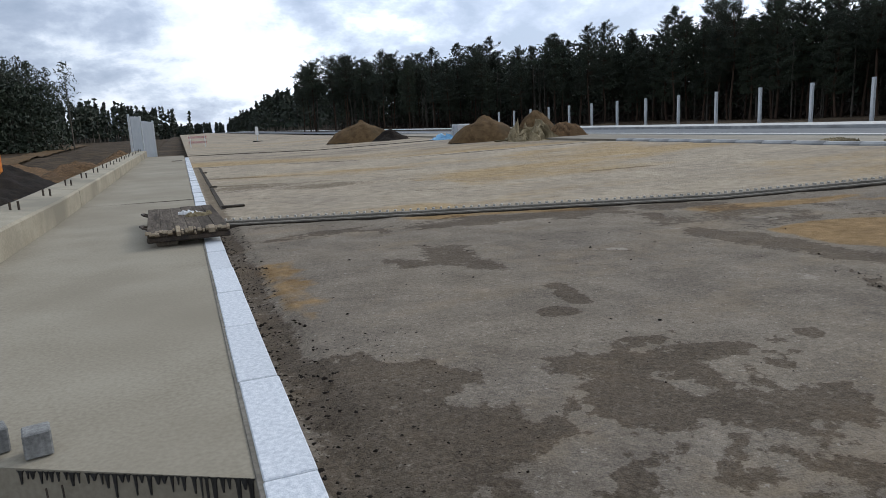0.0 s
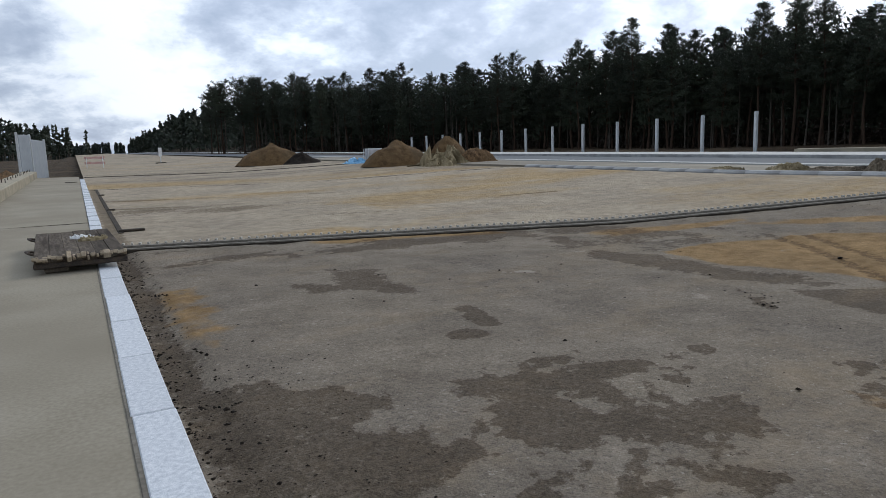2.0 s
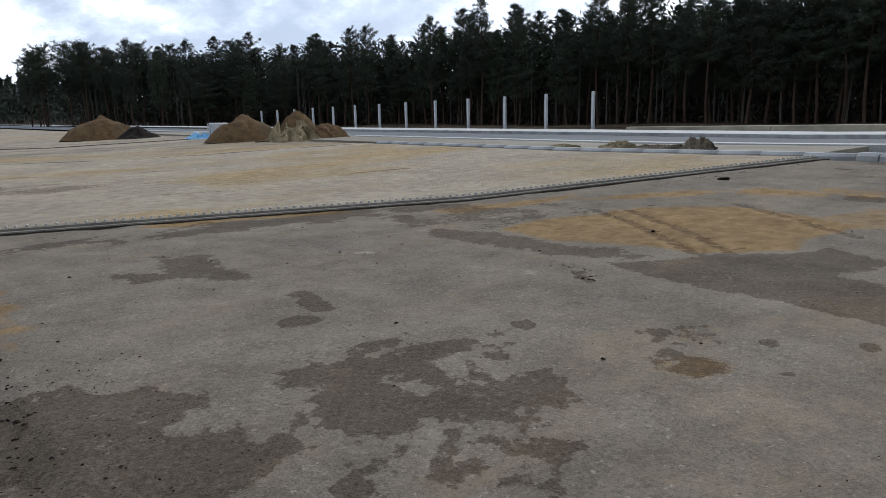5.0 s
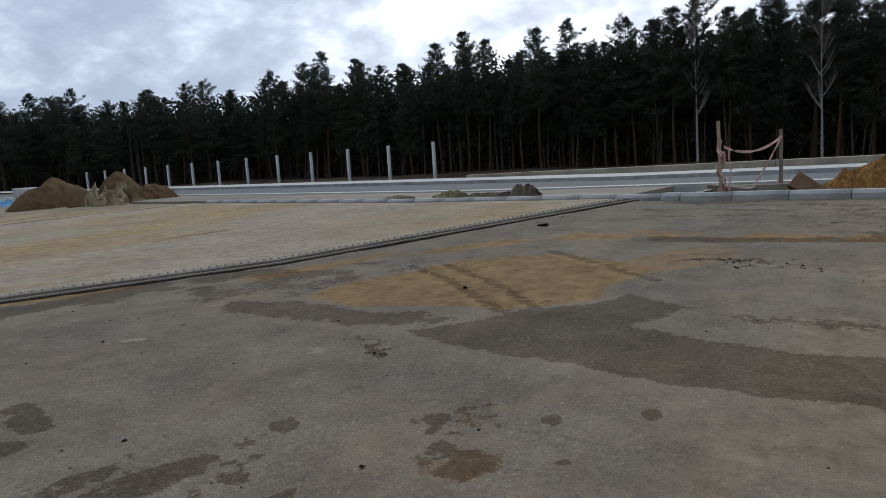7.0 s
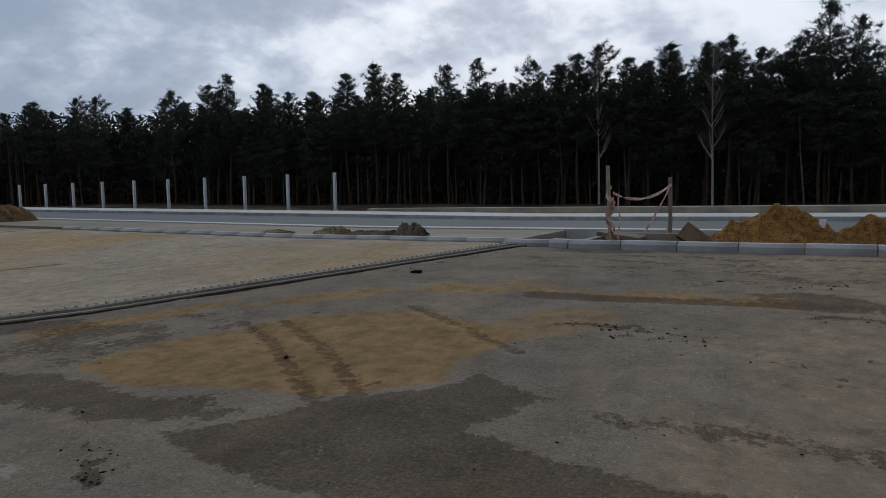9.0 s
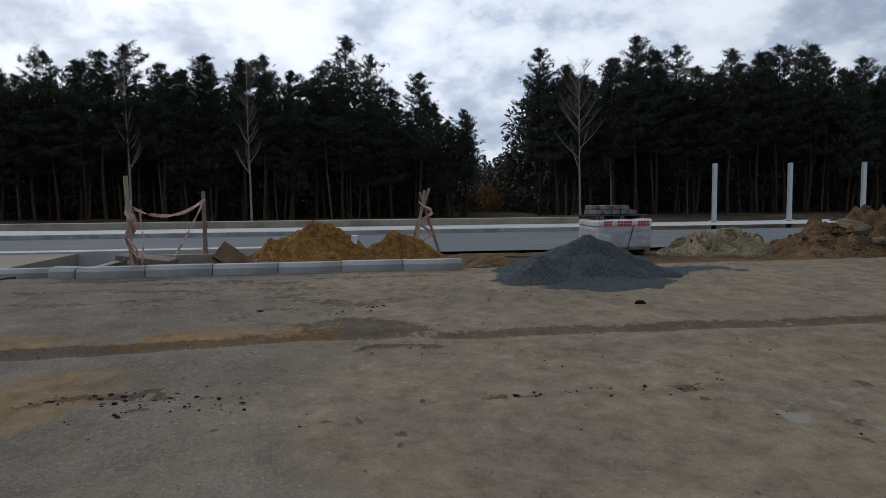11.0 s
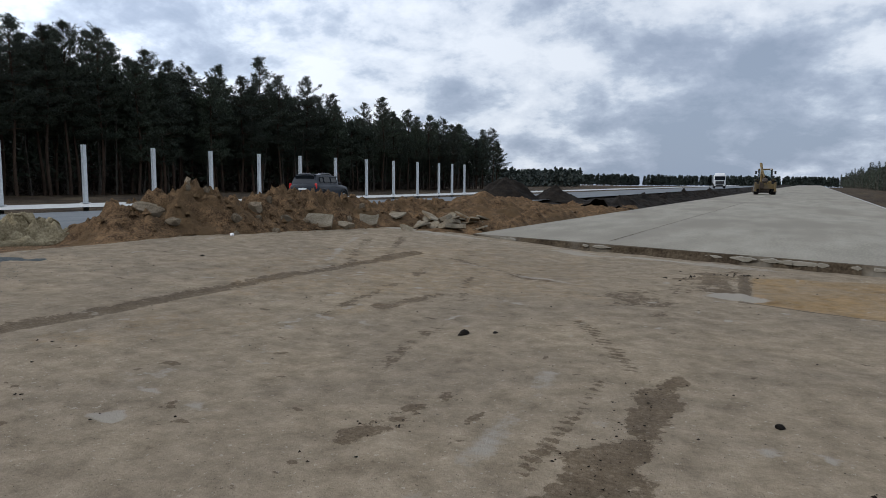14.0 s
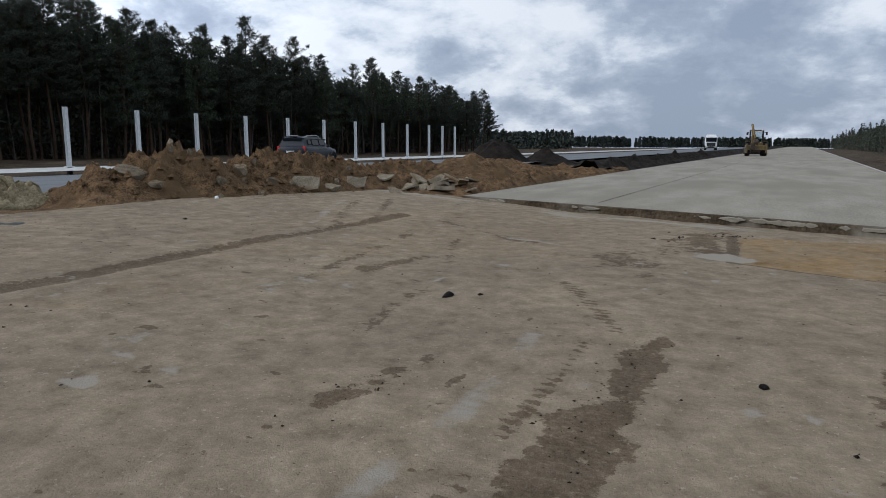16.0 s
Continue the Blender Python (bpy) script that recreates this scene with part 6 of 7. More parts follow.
def wheel(parent, at, r, w):
    t = part("wheel", cyl(bmesh.new(), r, (at[0] - w / 2, at[1], at[2]), (at[0] + w / 2, at[1], at[2]), seg=22), TYRE, parent)
    s = 1 if at[0] > 0 else -1
    part("rim", cyl(bmesh.new(), r * 0.62, (at[0] + s * w * 0.42, at[1], at[2]), (at[0] + s * (w / 2 + 0.012), at[1], at[2]), r * 0.5, seg=16), RIM, t)
    return t


car = thing("car", pose(28.0, -32.8, 0.30, 0, 0, 8), "parked dark blue-grey compact off-road estate car", "car")


def sec(w, zb, zs, zt, wt):
    return [(w * 0.92, zb), (w, zb + 0.18), (w, zs - 0.12), (w * 0.96, zs), (wt, zt - 0.05), (wt * 0.85, zt), (0.02, zt + 0.02)]


# the nose points along -y, away from the road's start
body_s = [(2.13, sec(0.78, 0.46, 0.90, 1.00, 0.70)), (2.06, sec(0.87, 0.36, 1.00, 1.08, 0.78)), (1.75, sec(0.91, 0.30, 1.03, 1.12, 0.80)), (0.9, sec(0.91, 0.28, 1.02, 1.12, 0.80)), (-0.9, sec(0.91, 0.28, 1.01, 1.10, 0.80)),
          (-1.3, sec(0.91, 0.28, 0.98, 1.07, 0.78)), (-1.85, sec(0.89, 0.30, 0.93, 1.01, 0.74)), (-2.1, sec(0.82, 0.36, 0.84, 0.90, 0.66)), (-2.2, sec(0.72, 0.42, 0.70, 0.76, 0.58))]
smooth(part("body", loft(body_s), CAR_PAINT, car))
cab_s = [(2.02, [(0.80, 1.02), (0.77, 1.10), (0.02, 1.11)]), (1.88, [(0.80, 1.04), (0.70, 1.36), (0.02, 1.38)]), (1.66, [(0.81, 1.04), (0.66, 1.58), (0.02, 1.61)]), (0.9, [(0.83, 1.05), (0.66, 1.65), (0.02, 1.68)]), (0.0, [(0.83, 1.05), (0.66, 1.64), (0.02, 1.67)]), (-0.45, [(0.82, 1.05), (0.64, 1.57), (0.02, 1.60)]), (-1.15, [(0.80, 1.04), (0.76, 1.09), (0.02, 1.10)])]
part("cabin", loft(cab_s), CAR_PAINT, car)
part("rear_window", boxed((1.16, 0.02, 0.34), (0, 1.865, 1.40), 0.004, Matrix.Rotation(radians(-27), 4, "X")), CAR_GLASS, car)
part("spoiler", boxed((1.18, 0.20, 0.04), (0, 1.70, 1.635), 0.012), CAR_PAINT, car)
part("windscreen", boxed((1.2, 0.02, 0.66), (0, -0.82, 1.355), 0.004, Matrix.Rotation(radians(54), 4, "X")), CAR_GLASS, car)
part("tailgate_trim", boxed((0.9, 0.03, 0.07), (0, 2.10, 0.94), 0.008), CAR_TRIM, car)
for s in (-1, 1):
    for y0, ln, hh in ((1.32, 0.42, 0.30), (0.62, 0.80, 0.38), (-0.24, 0.74, 0.36)):
        part("side_window", boxed((0.02, ln, hh), (s * 0.757, y0, 1.33), 0.03, Matrix.Rotation(radians(-s * 15.5), 4, "Y")), CAR_GLASS, car)
    part("roof_rail", tube([(s * 0.60, 1.55, 1.60), (s * 0.61, 1.3, 1.70), (s * 0.61, 0.1, 1.72), (s * 0.60, -0.25, 1.63)], 0.022, 0.022, 6), RIM, car)
    part("rear_lamp", boxed((0.14, 0.08, 0.30), (s * 0.80, 2.05, 0.97), 0.02), RED_LAMP, car, "red rear lamp")
    part("head_lamp", boxed((0.26, 0.10, 0.16), (s * 0.66, -2.12, 0.76), 0.03), FOIL_W, car, "clear head lamp")
    part("mirror", boxed((0.20, 0.10, 0.15), (s * 0.98, -0.62, 1.12), 0.03), CAR_TRIM, car)
    part("sill_trim", boxed((0.04, 2.0, 0.14), (s * 0.915, 0.0, 0.35), 0.01), CAR_TRIM, car)
    for y in (0.18, -0.62):
        part("door_handle", boxed((0.03, 0.17, 0.035), (s * 0.915, y + 0.1, 0.92), 0.008), CAR_TRIM, car)
    for y in (1.35, -1.38):
        wheel(car, (s * 0.81, y, 0.35), 0.35, 0.22)
        arch_p = [(s * 0.915, y + 0.46 * math.cos(a), 0.35 + 0.46 * math.sin(a)) for a in np.linspace(0, math.pi, 13)]
        part("arch", tube(arch_p, 0.05, 0.05, 6), CAR_TRIM, car)
part("rear_bumper", boxed((1.66, 0.14, 0.24), (0, 2.15, 0.50), 0.04), CAR_TRIM, car)
part("number_plate", boxed((0.5, 0.015, 0.11), (0, 2.145, 0.80), 0.002), WHITE_P, car, "blank pale plate")

# ---------------------------------------------------------------- backhoe loader on the slab
bh = thing("backhoe_loader", pose(3.05, -82.0, 0.54, 0, 0, 2), "dusty yellow backhoe loader with its arm folded up", "loader")
part("bonnet", boxed((0.95, 2.3, 0.72), (0, -1.75, 1.10), 0.10, taper=(0.86, 0.94)), YELLOW, bh)
part("chassis", boxed((0.9, 4.2, 0.34), (0, -0.9, 0.72), 0.04), STEEL_D, bh)
part("cab_roof", boxed((1.42, 1.6, 0.13), (0, 0, 2.80), 0.05), YELLOW, bh, "dusty cab roof")
part("cab_base", boxed((1.36, 1.45, 0.55), (0, 0, 1.20), 0.04), YELLOW, bh)
part("seat", boxed((0.5, 0.5, 0.75), (0, 0.05, 1.75), 0.08), BITUMEN, bh)
CAB_PANE = clear_pane()
for sx in (-1, 1):
    for y in (-0.70, 0.70):
        part("pillar", boxed((0.09, 0.09, 1.36), (sx * 0.65, y, 2.10), 0.01), BITUMEN, bh)
    part("door_glass", boxed((0.015, 1.25, 1.2), (sx * 0.66, 0, 2.1), 0.004), CAB_PANE, bh)
    part("mirror_arm", tube([(sx * 0.68, 0.6, 2.55), (sx * 0.92, 0.7, 2.6)], 0.018, 0.018, 5), BITUMEN, bh)
    part("mirror", boxed((0.20, 0.05, 0.32), (sx * 0.96, 0.72, 2.45), 0.02), BITUMEN, bh)
    part("stabiliser_leg", boxed((0.20, 0.24, 1.0), (sx * 0.98, 1.32, 0.86), 0.03), YELLOW, bh)
    part("stabiliser_pad", boxed((0.34, 0.36, 0.08), (sx * 0.98, 1.34, 0.34), 0.02), STEEL_D, bh)
    part("mudguard", boxed((0.44, 1.2, 0.06), (sx * 0.86, 0.35, 1.62), 0.02), YELLOW, bh)
    part("work_lamp", boxed((0.16, 0.08, 0.12), (sx * 0.5, 0.82, 2.78), 0.02), FOIL_W, bh)
    wheel(bh, (sx * 0.86, 0.35, 0.78), 0.78, 0.46)
    wheel(bh, (sx * 0.80, -2.2, 0.50), 0.50, 0.34)
    part("loader_arm", tube([(sx * 0.62, -0.9, 1.5), (sx * 0.62, -2.2, 1.45), (sx * 0.62, -3.2, 0.7)], 0.11, 0.10, 6), YELLOW, bh)
part("rear_glass", boxed((1.2, 0.015, 1.15), (0, 0.71, 2.12), 0.004), CAB_PANE, bh)
part("front_glass", boxed((1.2, 0.015, 1.15), (0, -0.71, 2.12), 0.004), CAB_PANE, bh)
part("rear_frame", boxed((2.1, 0.22, 0.55), (0, 1.12, 0.92), 0.04), YELLOW, bh, "dusty rear frame")
part("swing_post", boxed((0.4, 0.4, 0.8), (0.38, 1.40, 1.05), 0.06), STEEL_D, bh)
part("boom", tube([(0.38, 1.42, 1.3), (0.42, 1.75, 2.3), (0.55, 1.55, 3.35)], 0.19, 0.14, 6), YELLOW, bh)
part("boom_ram", tube([(0.30, 1.5, 1.4), (0.38, 1.95, 2.6)], 0.06, 0.05, 6), RIM, bh)
part("dipper_arm", tube([(0.55, 1.50, 3.40), (0.45, 1.95, 2.75), (0.20, 2.2, 1.9)], 0.15, 0.10, 6), YELLOW, bh)
part("bucket", boxed((0.6, 0.5, 0.55), (0.12, 2.1, 1.55), 0.12, Matrix.Rotation(radians(25), 4, "X"), (0.9, 0.6)), STEEL_D, bh)
part("front_shovel", boxed((2.25, 0.7, 0.75), (0, -3.6, 0.55), 0.12, None, (1, 0.6)), STEEL_D, bh)

# lorry far down the second carriageway
truck = thing("lorry", pose(10.4, -158, 0.98, 0, 0, 4), "pale tipper lorry far down the road", "lorry")
part("cab", boxed((2.4, 2.0, 2.2), (0, 2.6, 1.85), 0.14), WHITE_P, truck)
part("windscreen", boxed((2.1, 0.04, 0.85), (0, 3.61, 2.2), 0.01), CAR_GLASS, truck)
part("grille", boxed((1.7, 0.05, 0.7), (0, 3.61, 1.25), 0.02), CAR_TRIM, truck)
part("bumper", boxed((2.4, 0.3, 0.4), (0, 3.55, 0.62), 0.06), CAR_TRIM, truck)
part("roof_spoiler", boxed((2.1, 0.9, 0.45), (0, 2.3, 3.1), 0.1, None, (0.9, 0.6)), WHITE_P, truck)
for s in (-1, 1):
    part("head_lamp", boxed((0.4, 0.06, 0.2), (s * 0.9, 3.72, 0.68), 0.02), FOIL_W, truck)
    part("mirror", boxed((0.12, 0.2, 0.6), (s * 1.4, 3.3, 2.2), 0.03), CAR_TRIM, truck)
part("tipper_body", boxed((2.5, 5.0, 1.5), (0, -1.2, 1.95), 0.06), SCREEN_M, truck)
for k in range(5):
    part("rib", boxed((2.62, 0.1, 1.4), (0, -3.4 + 1.1 * k, 1.95), 0.01), SCREEN_M, truck)
part("chassis", boxed((1.0, 7.5, 0.3), (0, -0.2, 0.85), 0.03), BITUMEN, truck)
for s in (-1, 1):
    for y in (2.6, -1.6, -2.9):
        wheel(truck, (s * 1.05, y, 0.5), 0.5, 0.32)

# excavator standing in the cutting west of the parapet
ex = thing("excavator", pose(-8.55, 36.0, -0.75, 0, 0, 14), "orange tracked excavator in the cutting", "excavator")
for s in (-1, 1):
    part("track", boxed((0.55, 3.6, 0.8), (s * 1.1, 0, 0.4), 0.22), STEEL_D, ex)
part("house", boxed((2.5, 2.8, 1.1), (0, -0.2, 1.5), 0.15), ORANGE, ex)
part("cab", boxed((0.95, 1.5, 1.5), (0.7, 0.7, 2.5), 0.12), ORANGE, ex)
part("window", boxed((0.02, 1.1, 0.8), (1.185, 0.7, 2.7), 0.005), CAR_GLASS, ex)
part("boom", tube([(0, 1.0, 1.8), (0.3, 2.6, 3.6), (0.9, 4.6, 2.9)], 0.28, 0.2, 6), ORANGE, ex)
part("stick", tube([(0.9, 4.6, 2.9), (1.1, 5.0, 1.6), (1.1, 4.6, 0.6)], 0.2, 0.15, 6), ORANGE, ex)
part("bucket", boxed((0.9, 0.8, 0.7), (1.1, 4.4, 0.3), 0.12), STEEL_D, ex)
for x, y, rx, ry, h, sd in ((-6.0, 22, 3.2, 8, 1.75, 601), (-8.4, 36, 3.4, 9, 1.55, 602), (-5.6, 47, 2.6, 9, 1.1, 603), (-12, 58, 3.5, 12, 1.1, 604), (-4.6, 66, 1.8, 9, 1.0, 605)):
    o = smooth(part("soil_mound", heap_mesh(rx, ry, h, sd, 0.35, 60, 24, pointed=1.3), BLACK_SOIL if sd < 603 else DIRT))
    o.location = (x, y, float(terrain(np.array(x), np.array(y))) - 0.1); tagged(o, "dark dug-out soil heaped beside the cutting", "heap", "cutting heaps")
pathw = sheet("path_west", *(lambda a, b: (a - 0.06 * b, b, terrain(a - 0.06 * b, b) + 0.25))(*np.meshgrid(np.linspace(-15, -11, 8), np.linspace(60, 220, 60), indexing="ij")), SAND_D)
tagged(pathw, "pale sandy haul track in the cutting", "track", kind="structure")

# ---------------------------------------------------------------- woods
def quads(P, size, rnd, flat=0.45):
    """Small needle tufts: one bent leaf of two triangles each, at random slants."""
    n = len(P)
    a = rnd.random(n) * 6.283
    el = rnd.random(n) * 1.9 - 0.55
    u = np.stack([np.cos(a) * np.cos(el), np.sin(a) * np.cos(el), np.sin(el)], -1)
    tw = rnd.random(n) * 6.283
    side = np.stack([-np.sin(a), np.cos(a), np.zeros(n)], -1)
    w = side * np.cos(tw)[:, None] + np.cross(u, side) * np.sin(tw)[:, None]
    s = size * (0.6 + 0.8 * rnd.random(n))[:, None]
    A, B, C, D = P - u * s * 0.5, P + w * s * flat, P + u * s * 0.62, P - w * s * flat
    V = np.stack([A, B, C, D], 1).reshape(-1, 3)
    F = np.arange(4 * n).reshape(n, 4)
    return V, F


def np_mesh(name, V, F, material):
    me = bpy.data.meshes.new(name)
    k = F.shape[1]
    me.vertices.add(len(V)); me.vertices.foreach_set("co", V.astype(np.float32).ravel())
    me.loops.add(F.size); me.loops.foreach_set("vertex_index", F.astype(np.int32).ravel())
    me.polygons.add(len(F)); me.polygons.foreach_set("loop_start", np.arange(0, F.size, k, dtype=np.int32))
    me.update(calc_edges=True)
    me.materials.append(material)
    return me


def needles(C, r, per, reach, size, flat):
    """Shoots: round each centre a brush of thin needle sprays that points outwards and up."""
    n = len(C) * per
    c = np.repeat(C, per, 0)
    u = r.normal(0, 1, (n, 3)) + np.array([0, 0, 0.55])
    u /= np.linalg.norm(u, axis=1)[:, None]
    w = np.cross(u, r.normal(0, 1, (n, 3)))
    w /= np.linalg.norm(w, axis=1)[:, None]
    p = c + u * (reach * r.random(n))[:, None] * np.array([1.15, 1.15, 0.7])
    s = size * (0.6 + 0.8 * r.random(n))[:, None]
    V = np.stack([p - u * s * 0.4, p + w * s * flat, p + u * s * 0.6, p - w * s * flat], 1).reshape(-1, 3)
    return V, np.arange(4 * n).reshape(n, 4)


def pine(seed, h, low=0.34, spread_=2.3, round_=False):
    """Scots pine: bare lower trunk, whorls of up-swept boughs carrying brushes of needles, uneven outline."""
    r = np.random.default_rng(seed)
    sway = [(0.16 * math.sin(k * 0.9 + seed), 0.16 * math.cos(k * 1.1 + seed), h * k / 7) for k in range(8)]
    tubes, C = [tube(sway, 0.17, 0.025, 7)], []
    n_w = 23
    lean = r.random() * 6.283
    for k in range(n_w):
        f = ((k + 0.5 * r.random()) / (n_w - 1)) ** 0.92
        z = h * (low + (0.975 - low) * min(f, 1))
        f = min(f, 1)
        taper = math.sqrt(max(0.0, 1 - (1.5 * f - 0.5) ** 2)) if round_ else (1 - f) ** 0.58 * (0.60 + 0.52 * min(1.0, f * 3)) + 0.07
        L = spread_ * taper * (0.70 + 0.5 * r.random())
        n_b = 5 if f < 0.8 else 4
        a0 = r.random() * 6.283
        for b in range(n_b):
            if r.random() < 0.14:
                continue
            a = a0 + b * 6.283 / n_b + r.normal(0, 0.25)
            l = L * (0.5 + 0.62 * r.random()) * (1 + 0.22 * math.cos(a - lean))
            rise = 0.06 + 1.15 * f ** 1.6 + 0.3 * r.random()
            p0 = np.array([0.1 * math.sin(z), 0.1 * math.cos(z), z + r.normal(0, 0.12)])
            d = np.array([math.cos(a), math.sin(a), rise * 0.6])
            tip = p0 + d * l + np.array([0, 0, 0.10 * l])
            mid_ = p0 + d * l * 0.55 + np.array([0, 0, -0.06 * l])
            tubes.append(tube([tuple(p0), tuple(mid_), tuple(tip)], 0.032, 0.008, 3))
            m = int(5 + 9.5 * l)
            q = 0.30 + 0.72 * r.random(m) ** 0.7
            side = np.array([-d[1], d[0], 0.15])
            C.append(p0 + (tip - p0) * q[:, None] + side * (r.normal(0, 0.30, m) * (0.35 + 0.5 * l) * q)[:, None] + r.normal(0, 0.09, (m, 3)))
    if not round_:
        C.append(np.stack([r.normal(0, 0.06, 16), r.normal(0, 0.06, 16), h * (0.93 + 0.07 * r.random(16))], -1))
    return merge(*tubes), needles(np.concatenate(C), r, 11, 0.24, 0.30, 0.065)


pine_protos = []
for k, (h, low, spr) in enumerate(((15.6, 0.34, 2.9), (16.4, 0.40, 2.6), (14.6, 0.28, 2.9), (15.0, 0.42, 2.5), (16.6, 0.36, 3.0), (13.6, 0.24, 2.7), (15.5, 0.50, 2.9), (16.2, 0.56, 2.7))):
    tr, cr = pine(900 + k, h, low, spr, k > 5)
    tm = bpy.data.meshes.new("trunk"); tm.from_pydata(tr[0], [], tr[1]); tm.materials.append(BARK)
    pine_protos.append((tm, np_mesh("crown", cr[0], cr[1], NEEDLE if k % 2 else NEEDLE_B)))


def edge_x(y):
    """Front of the eastern wood along the road: it closes in on the road to the north, and has a ride through it."""
    return np.interp(y, [-190, -150, -90, -35, 0, 45, 80, 96, 114, 130, 146, 160, 190], [50, 58, 66, 71, 72, 72, 65, 57, 49, 39, 32, 26, 24])


RIDE = (-21.5, -14.5)


def plant(x, y, k, s, rot, label="tall dark pine with a bare lower trunk at the wood's edge"):
    e = thing("pine_tree", Matrix.Translation((x, y, float(terrain(np.array(x), np.array(y))) - 0.1)) @ Matrix.Rotation(rot, 4, "Z") @ Matrix.Diagonal((s, s, s * (0.94 + 0.12 * math.sin(k * 7 + x)), 1)), label, "tree", "pine wood")
    tm, cm = pine_protos[k]
    link(new("trunk", tm), e); link(new("crown", cm), e)


r_t = np.random.default_rng(17)
count = 0
for row, (off, step) in enumerate(((0.0, 2.35), (3.6, 2.9), (7.8, 3.6))):
    y = -150.0 + row
    while y < 158 and count < 296:
        xx = float(edge_x(y)) + off + r_t.normal(0, 1.0)
        gap = RIDE[0] - 0.12 * (xx - 72) < y < RIDE[1] + 0.12 * (xx - 72) * 0
        if not gap:
            near_ride = min(abs(y - RIDE[0]), abs(y - RIDE[1])) if row < 2 else 9
            s = 0.92 + 0.13 * r_t.random()
            s *= float(np.interp(y, [-150, -100, -60, -28, 0, 40, 90, 120, 158], [0.84, 0.96, 1.12, 1.14, 1.02, 1.0, 0.90, 0.97, 0.96]))
            if -14.5 < y < -6:
                s *= 0.62 + 0.045 * (y + 14.5)
            plant(xx, y, int(r_t.integers(6, 8)) if y > 118 and r_t.random() < 0.75 else int(r_t.integers(0, 6)), s, r_t.random() * 6.28)
            count += 1
        y += step * (0.7 + 0.6 * r_t.random()) * (1.35 if y > 90 or y < -100 else 1)

# the depth of the woods: thicket of stems and dark foliage behind the front trees
def thicket(name, xy, zlo, zhi, size, n, material, label, seed, top=None, flat=0.2):
    r = np.random.default_rng(seed)
    x, y = xy(r, n)
    base = terrain(x, y)
    z = base + zlo + (zhi - zlo) * r.random(n) * (1 if top is None else top(x, y))
    V, F = quads(np.stack([x, y, z], -1), size, r, flat)
    me = np_mesh(name, V, F, material)
    return tagged(new(name, me), label, "thicket", kind="stuff")


def behind(r, n, d0=6, d1=34, y0=-152, y1=156):
    y = y0 + (y1 - y0) * r.random(n)
    d = d0 + (d1 - d0) * r.random(n)
    x = edge_x(y) + d
    out = (y > RIDE[0] - 0.12 * d) & (y < RIDE[1] + 0.0 * d)
    y = np.where(out, y0 + (RIDE[0] - 8 - y0) * r.random(n), y)
    x = np.where(out, edge_x(y) + d, x)
    return x, y


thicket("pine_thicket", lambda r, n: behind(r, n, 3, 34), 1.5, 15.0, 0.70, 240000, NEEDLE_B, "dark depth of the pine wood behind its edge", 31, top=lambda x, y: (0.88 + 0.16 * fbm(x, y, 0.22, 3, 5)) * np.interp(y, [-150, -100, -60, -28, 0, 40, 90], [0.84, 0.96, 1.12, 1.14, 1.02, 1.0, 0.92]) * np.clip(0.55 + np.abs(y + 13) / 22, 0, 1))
thicket("undergrowth", lambda r, n: behind(r, n, 3, 26), 0.0, 3.4, 0.95, 60000, BRUSH, "brown bare undergrowth in the shade of the pines", 32, flat=0.06)


def ride_back(r, n):
    return 92 + 30 * r.random(n), -32 + 26 * r.random(n)


thicket("ride_thicket", ride_back, 0.0, 7.0, 0.6, 34000, BRUSH, "brown leafless thicket closing the ride's far end", 33, flat=0.06)
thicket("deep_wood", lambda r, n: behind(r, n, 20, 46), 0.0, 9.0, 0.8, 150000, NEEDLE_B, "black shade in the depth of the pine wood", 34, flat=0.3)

# stems standing in the shade
stems = []
r_s = np.random.default_rng(77)
for i in range(430):
    yy = -148 + 304 * r_s.random()
    d = 1 + 16 * r_s.random()
    if RIDE[0] - 0.12 * d < yy < RIDE[1]:
        continue
    xx = float(edge_x(yy)) + d - 1.5
    zb = float(terrain(np.array(xx), np.array(yy)))
    l = r_s.normal(0, 0.25)
    stems.append(tube([(xx, yy, zb - 0.2), (xx + l * 0.4, yy + l, zb + 5), (xx + l, yy + l * 1.4, zb + 9.5)], 0.07 + 0.06 * r_s.random(), 0.04, 5))
tagged(part("bare_stems", merge(*stems), BARK_T), "thin bare stems crowding the wood's shade", "stems", kind="stuff")


def birch(seed, h, fork):
    r = np.random.default_rng(seed)
    tubes = [tube([(0, 0, 0), (0.1, 0.05, h * 0.3), (0.05, 0.15, h * 0.6), (0.0, 0.1, h)], 0.13, 0.015, 8)]
    twigs = []
    for k in range(26):
        z = h * (0.30 + 0.66 * r.random())
        a, l = r.random() * 6.283, (1.2 + 3.0 * fork) * (1.05 - z / h) + 0.7
        p0 = np.array([0.08, 0.1, z])
        wd = 0.62 + 0.3 * (fork > 0.6)
        d = np.array([math.cos(a) * wd, math.sin(a) * wd, 0.9])
        p1, p2 = p0 + d * l * 0.5, p0 + d * l * np.array([0.9, 0.9, 1.05])
        tubes.append(tube([tuple(p0), tuple(p1), tuple(p2)], 0.05 * (1.2 - z / h), 0.012, 5))
        for j in range(22):
            q = p0 + (p2 - p0) * (0.35 + 0.65 * r.random())
            e = q + np.array([r.normal(0, 0.35), r.normal(0, 0.35), 0.35 + 0.6 * r.random()])
            m = (q + e) / 2 + r.normal(0, 0.08, 3)
            twigs.append(tube([tuple(q), tuple(m), tuple(e)], 0.013, 0.005, 3))
    return merge(*tubes), merge(*twigs)


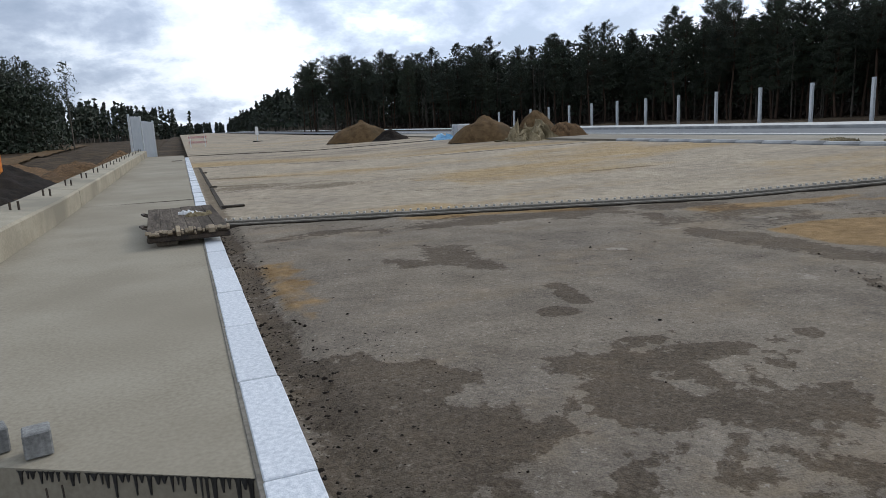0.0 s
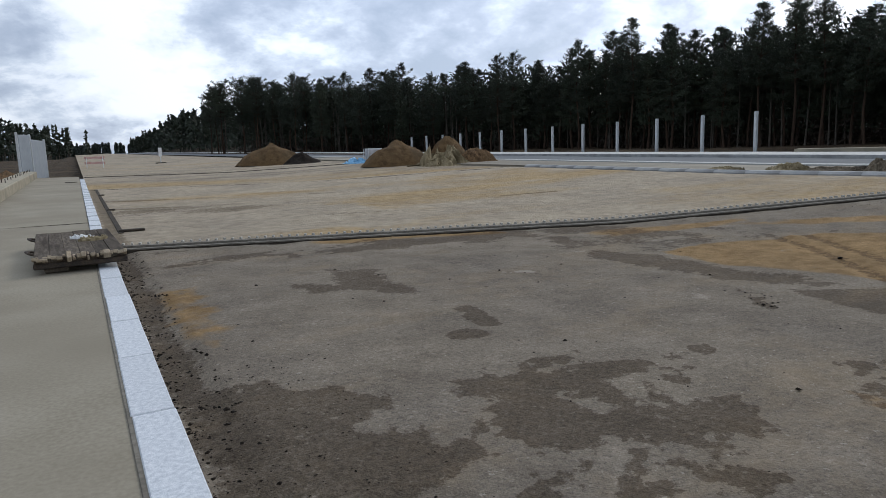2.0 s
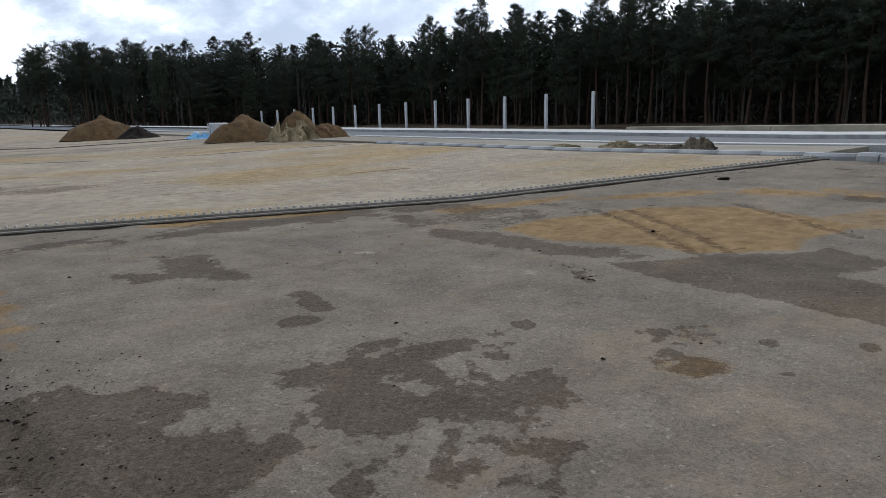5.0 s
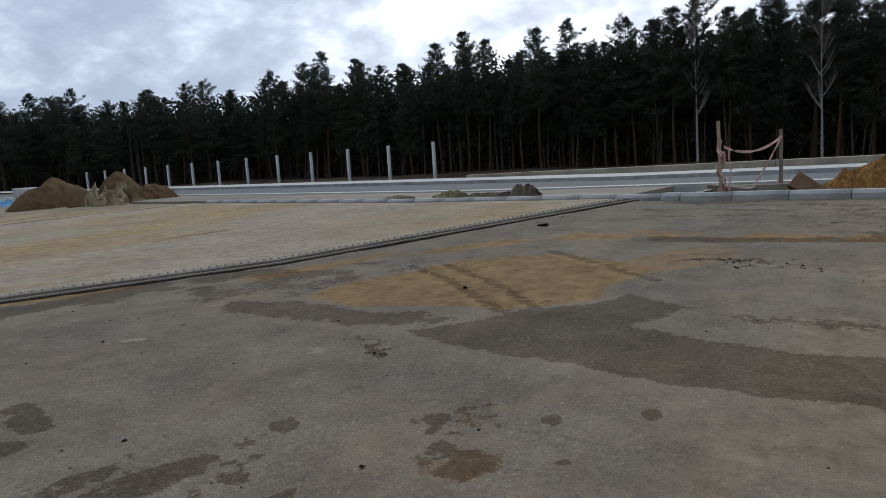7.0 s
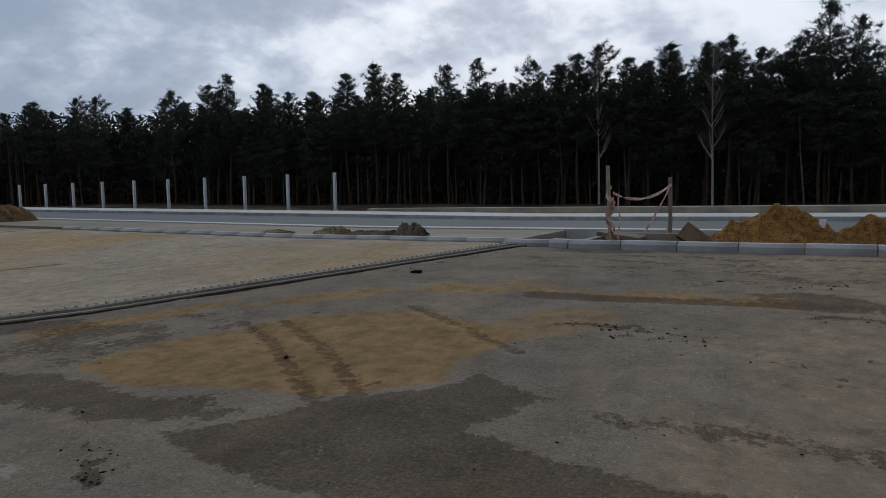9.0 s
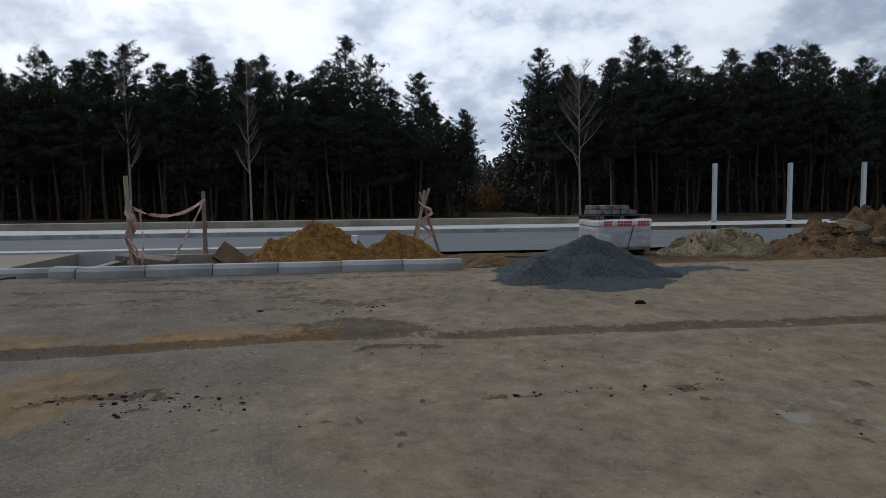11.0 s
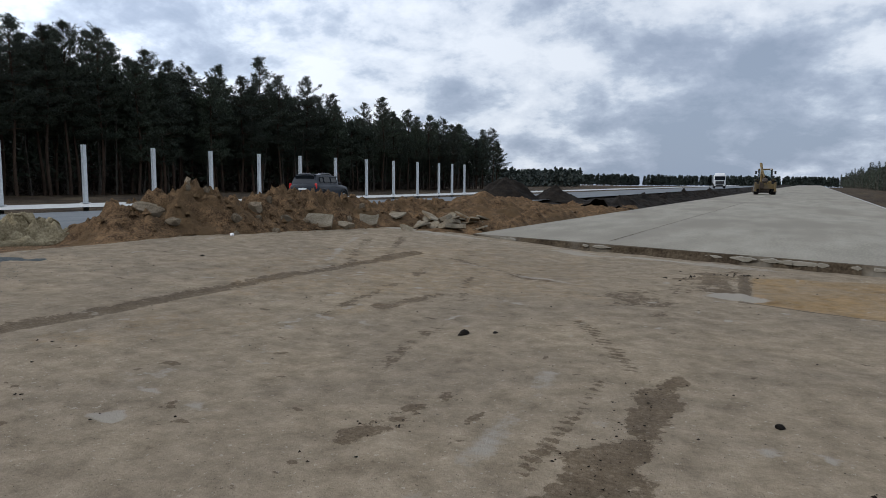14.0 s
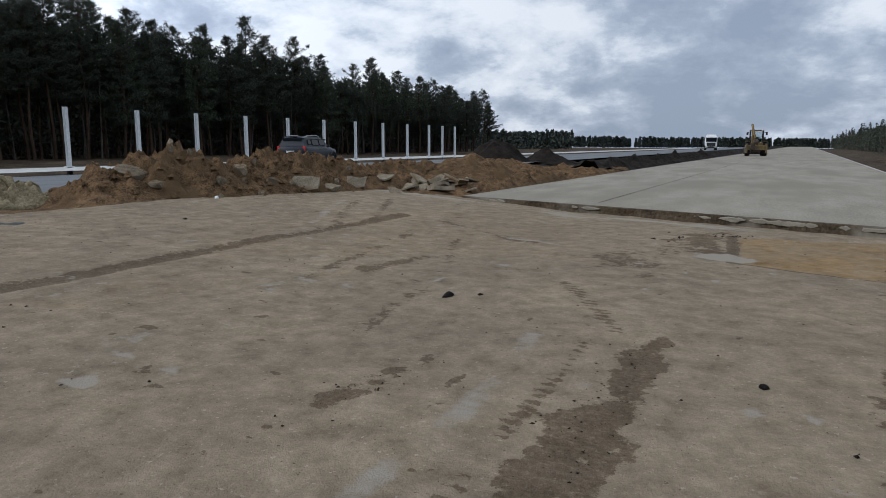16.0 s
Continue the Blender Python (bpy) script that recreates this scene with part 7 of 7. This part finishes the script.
for k, (x, y, h, f) in enumerate(((70.5, 19.0, 15.8, 0.35), (69.5, 8.0, 14.6, 0.3), (66.5, -23.6, 15.4, 0.75), (70.0, -28.4, 13.0, 0.25))):
    tb, tw = birch(700 + k, h, f)
    e = thing("birch_tree", pose(x, y, -0.3), "bare white-barked birch in front of the pines", "tree", "birches")
    part("trunk", tb, BIRCH, e); tagged(part("twig_crown", tw, TWIG, e), kind="stuff")

bush_r = np.random.default_rng(5)
P = bush_r.normal(0, 1, (900, 3)) * np.array([0.8, 0.95, 0.95]) + np.array([0, 0, 2.1])
e = thing("shrub", pose(92, -20.6, -0.1), "round rust-orange shrub at the end of the ride", "shrub")
V, F = quads(P, 0.22, bush_r); o = new("foliage", np_mesh("foliage", V, F, AUTUMN)); link(o, e)
part("stem", tube([(0, 0, 0), (0.1, 0, 0.8), (0, 0.1, 1.6)], 0.06, 0.03, 5), BARK, e)


# distant woods in one piece each: simple small pines
def far_wood(name, pts, hs, seed, label, tuft=1.6, n_t=26, material=NEEDLE_B, low=0.16, wide=1.9, flat=0.3):
    r = np.random.default_rng(seed)
    P, S, stem = [], [], []
    for (x, y), h in zip(pts, hs):
        zb = float(terrain(np.array(x), np.array(y)))
        q = r.random(n_t)
        rad = ((1 - q) if low < 0.3 else np.sqrt(1 - q * q)) * wide * (0.8 + 0.4 * r.random()) + 0.25
        a = r.random(n_t) * 6.283
        P.append(np.stack([x + rad * np.cos(a) * r.random(n_t), y + rad * np.sin(a) * r.random(n_t), zb + h * (low + (1.02 - low) * q)], -1))
        stem.append(tube([(x, y, zb - 0.3), (x, y, zb + h * 0.5), (x, y, zb + h * 0.9)], 0.16, 0.04, 4))
    V, F = quads(np.concatenate(P), tuft, r, flat)
    me = np_mesh(name, V, F, material)
    tagged(new(name, me), label, "wood", kind="stuff")
    return tagged(part(name + "_stems", merge(*stem), BARK_T), "trunks standing under " + label, "stems", kind="stuff")


def line_pts(r, a, b, n, depth):
    t = r.random(n)
    x = a[0] + (b[0] - a[0]) * t; y = a[1] + (b[1] - a[1]) * t
    nx, ny = (b[1] - a[1]), -(b[0] - a[0]); L = math.hypot(nx, ny)
    d = depth * r.random(n)
    return list(zip(x + nx / L * d, y + ny / L * d))


rw = np.random.default_rng(61)
west = line_pts(rw, (-19, 152), (-90, 100), 260, 26)
far_wood("wood_west", west, 14.0 + 4 * rw.random(len(west)), 62, "dark pine wood across the cutting", 0.6, 420, low=0.45, wide=2.5, flat=0.16)
thicket("west_thicket", lambda r, n: tuple(np.array(line_pts(r, (-19, 152), (-90, 100), n, 26)).T), 0.0, 13.0, 0.65, 130000, NEEDLE_B, "dense dark foliage of the wood across the cutting", 69, flat=0.22)
westb = line_pts(rw, (-27, 420), (-110, 200), 260, -40)
far_wood("wood_northwest", westb, 13 + 4 * rw.random(len(westb)), 63, "distant pine wood along the horizon", 1.7, 80)
nor = line_pts(rw, (33, 205), (42, 640), 460, 40)
far_wood("wood_north", nor, 12 + 4 * rw.random(len(nor)), 64, "distant dark wood beyond the bend", 1.6, 120)
hor = line_pts(rw, (-330, 900), (330, 900), 700, -60)
far_wood("wood_horizon", hor, 15 + 5 * rw.random(len(hor)), 65, "low far line of woods on the horizon", 2.8, 170, material=NEEDLE_HAZE, flat=0.45)
sw = line_pts(rw, (-41, -130), (-82, -620), 420, 30)
far_wood("wood_southwest", sw, 10.5 + 3.5 * rw.random(len(sw)), 66, "pine wood west of the southern road", 1.5, 90)
se = line_pts(rw, (50, -200), (200, -560), 2300, -50)
far_wood("wood_southeast", se, 4.9 + 0.9 * rw.random(len(se)), 67, "far pine wood beyond the second carriageway", 0.9, 70, material=NEEDLE_HAZE, low=0.1, wide=1.0, flat=0.35)
so = line_pts(rw, (-120, -980), (330, -620), 520, 60)
far_wood("wood_south", so, 10 + 3 * rw.random(len(so)), 68, "low far woods at the road's end", 2.6, 130, material=NEEDLE_HAZE, flat=0.4)
road_w = line_pts(rw, (-13.5, -48), (-49.5, -500), 560, 26)
far_wood("wood_roadside", road_w, 6.0 + 2.2 * rw.random(len(road_w)), 70, "young pine wood close along the southern road", 0.5, 210, low=0.12, wide=1.2, flat=0.14)
thicket("roadside_thicket", lambda r, n: tuple(np.array(line_pts(r, (-16, -50), (-52, -500), n, 22)).T), 0.0, 5.4, 0.55, 150000, NEEDLE_B, "dense dark foliage of the young pine wood", 71, flat=0.2)
ride_w = line_pts(rw, (98, -36), (98, 2), 90, 36)
far_wood("wood_ride", ride_w, 6.5 + 3.5 * rw.random(len(ride_w)), 72, "lower dark trees closing the ride", 0.55, 260, low=0.10, wide=1.7, flat=0.16)
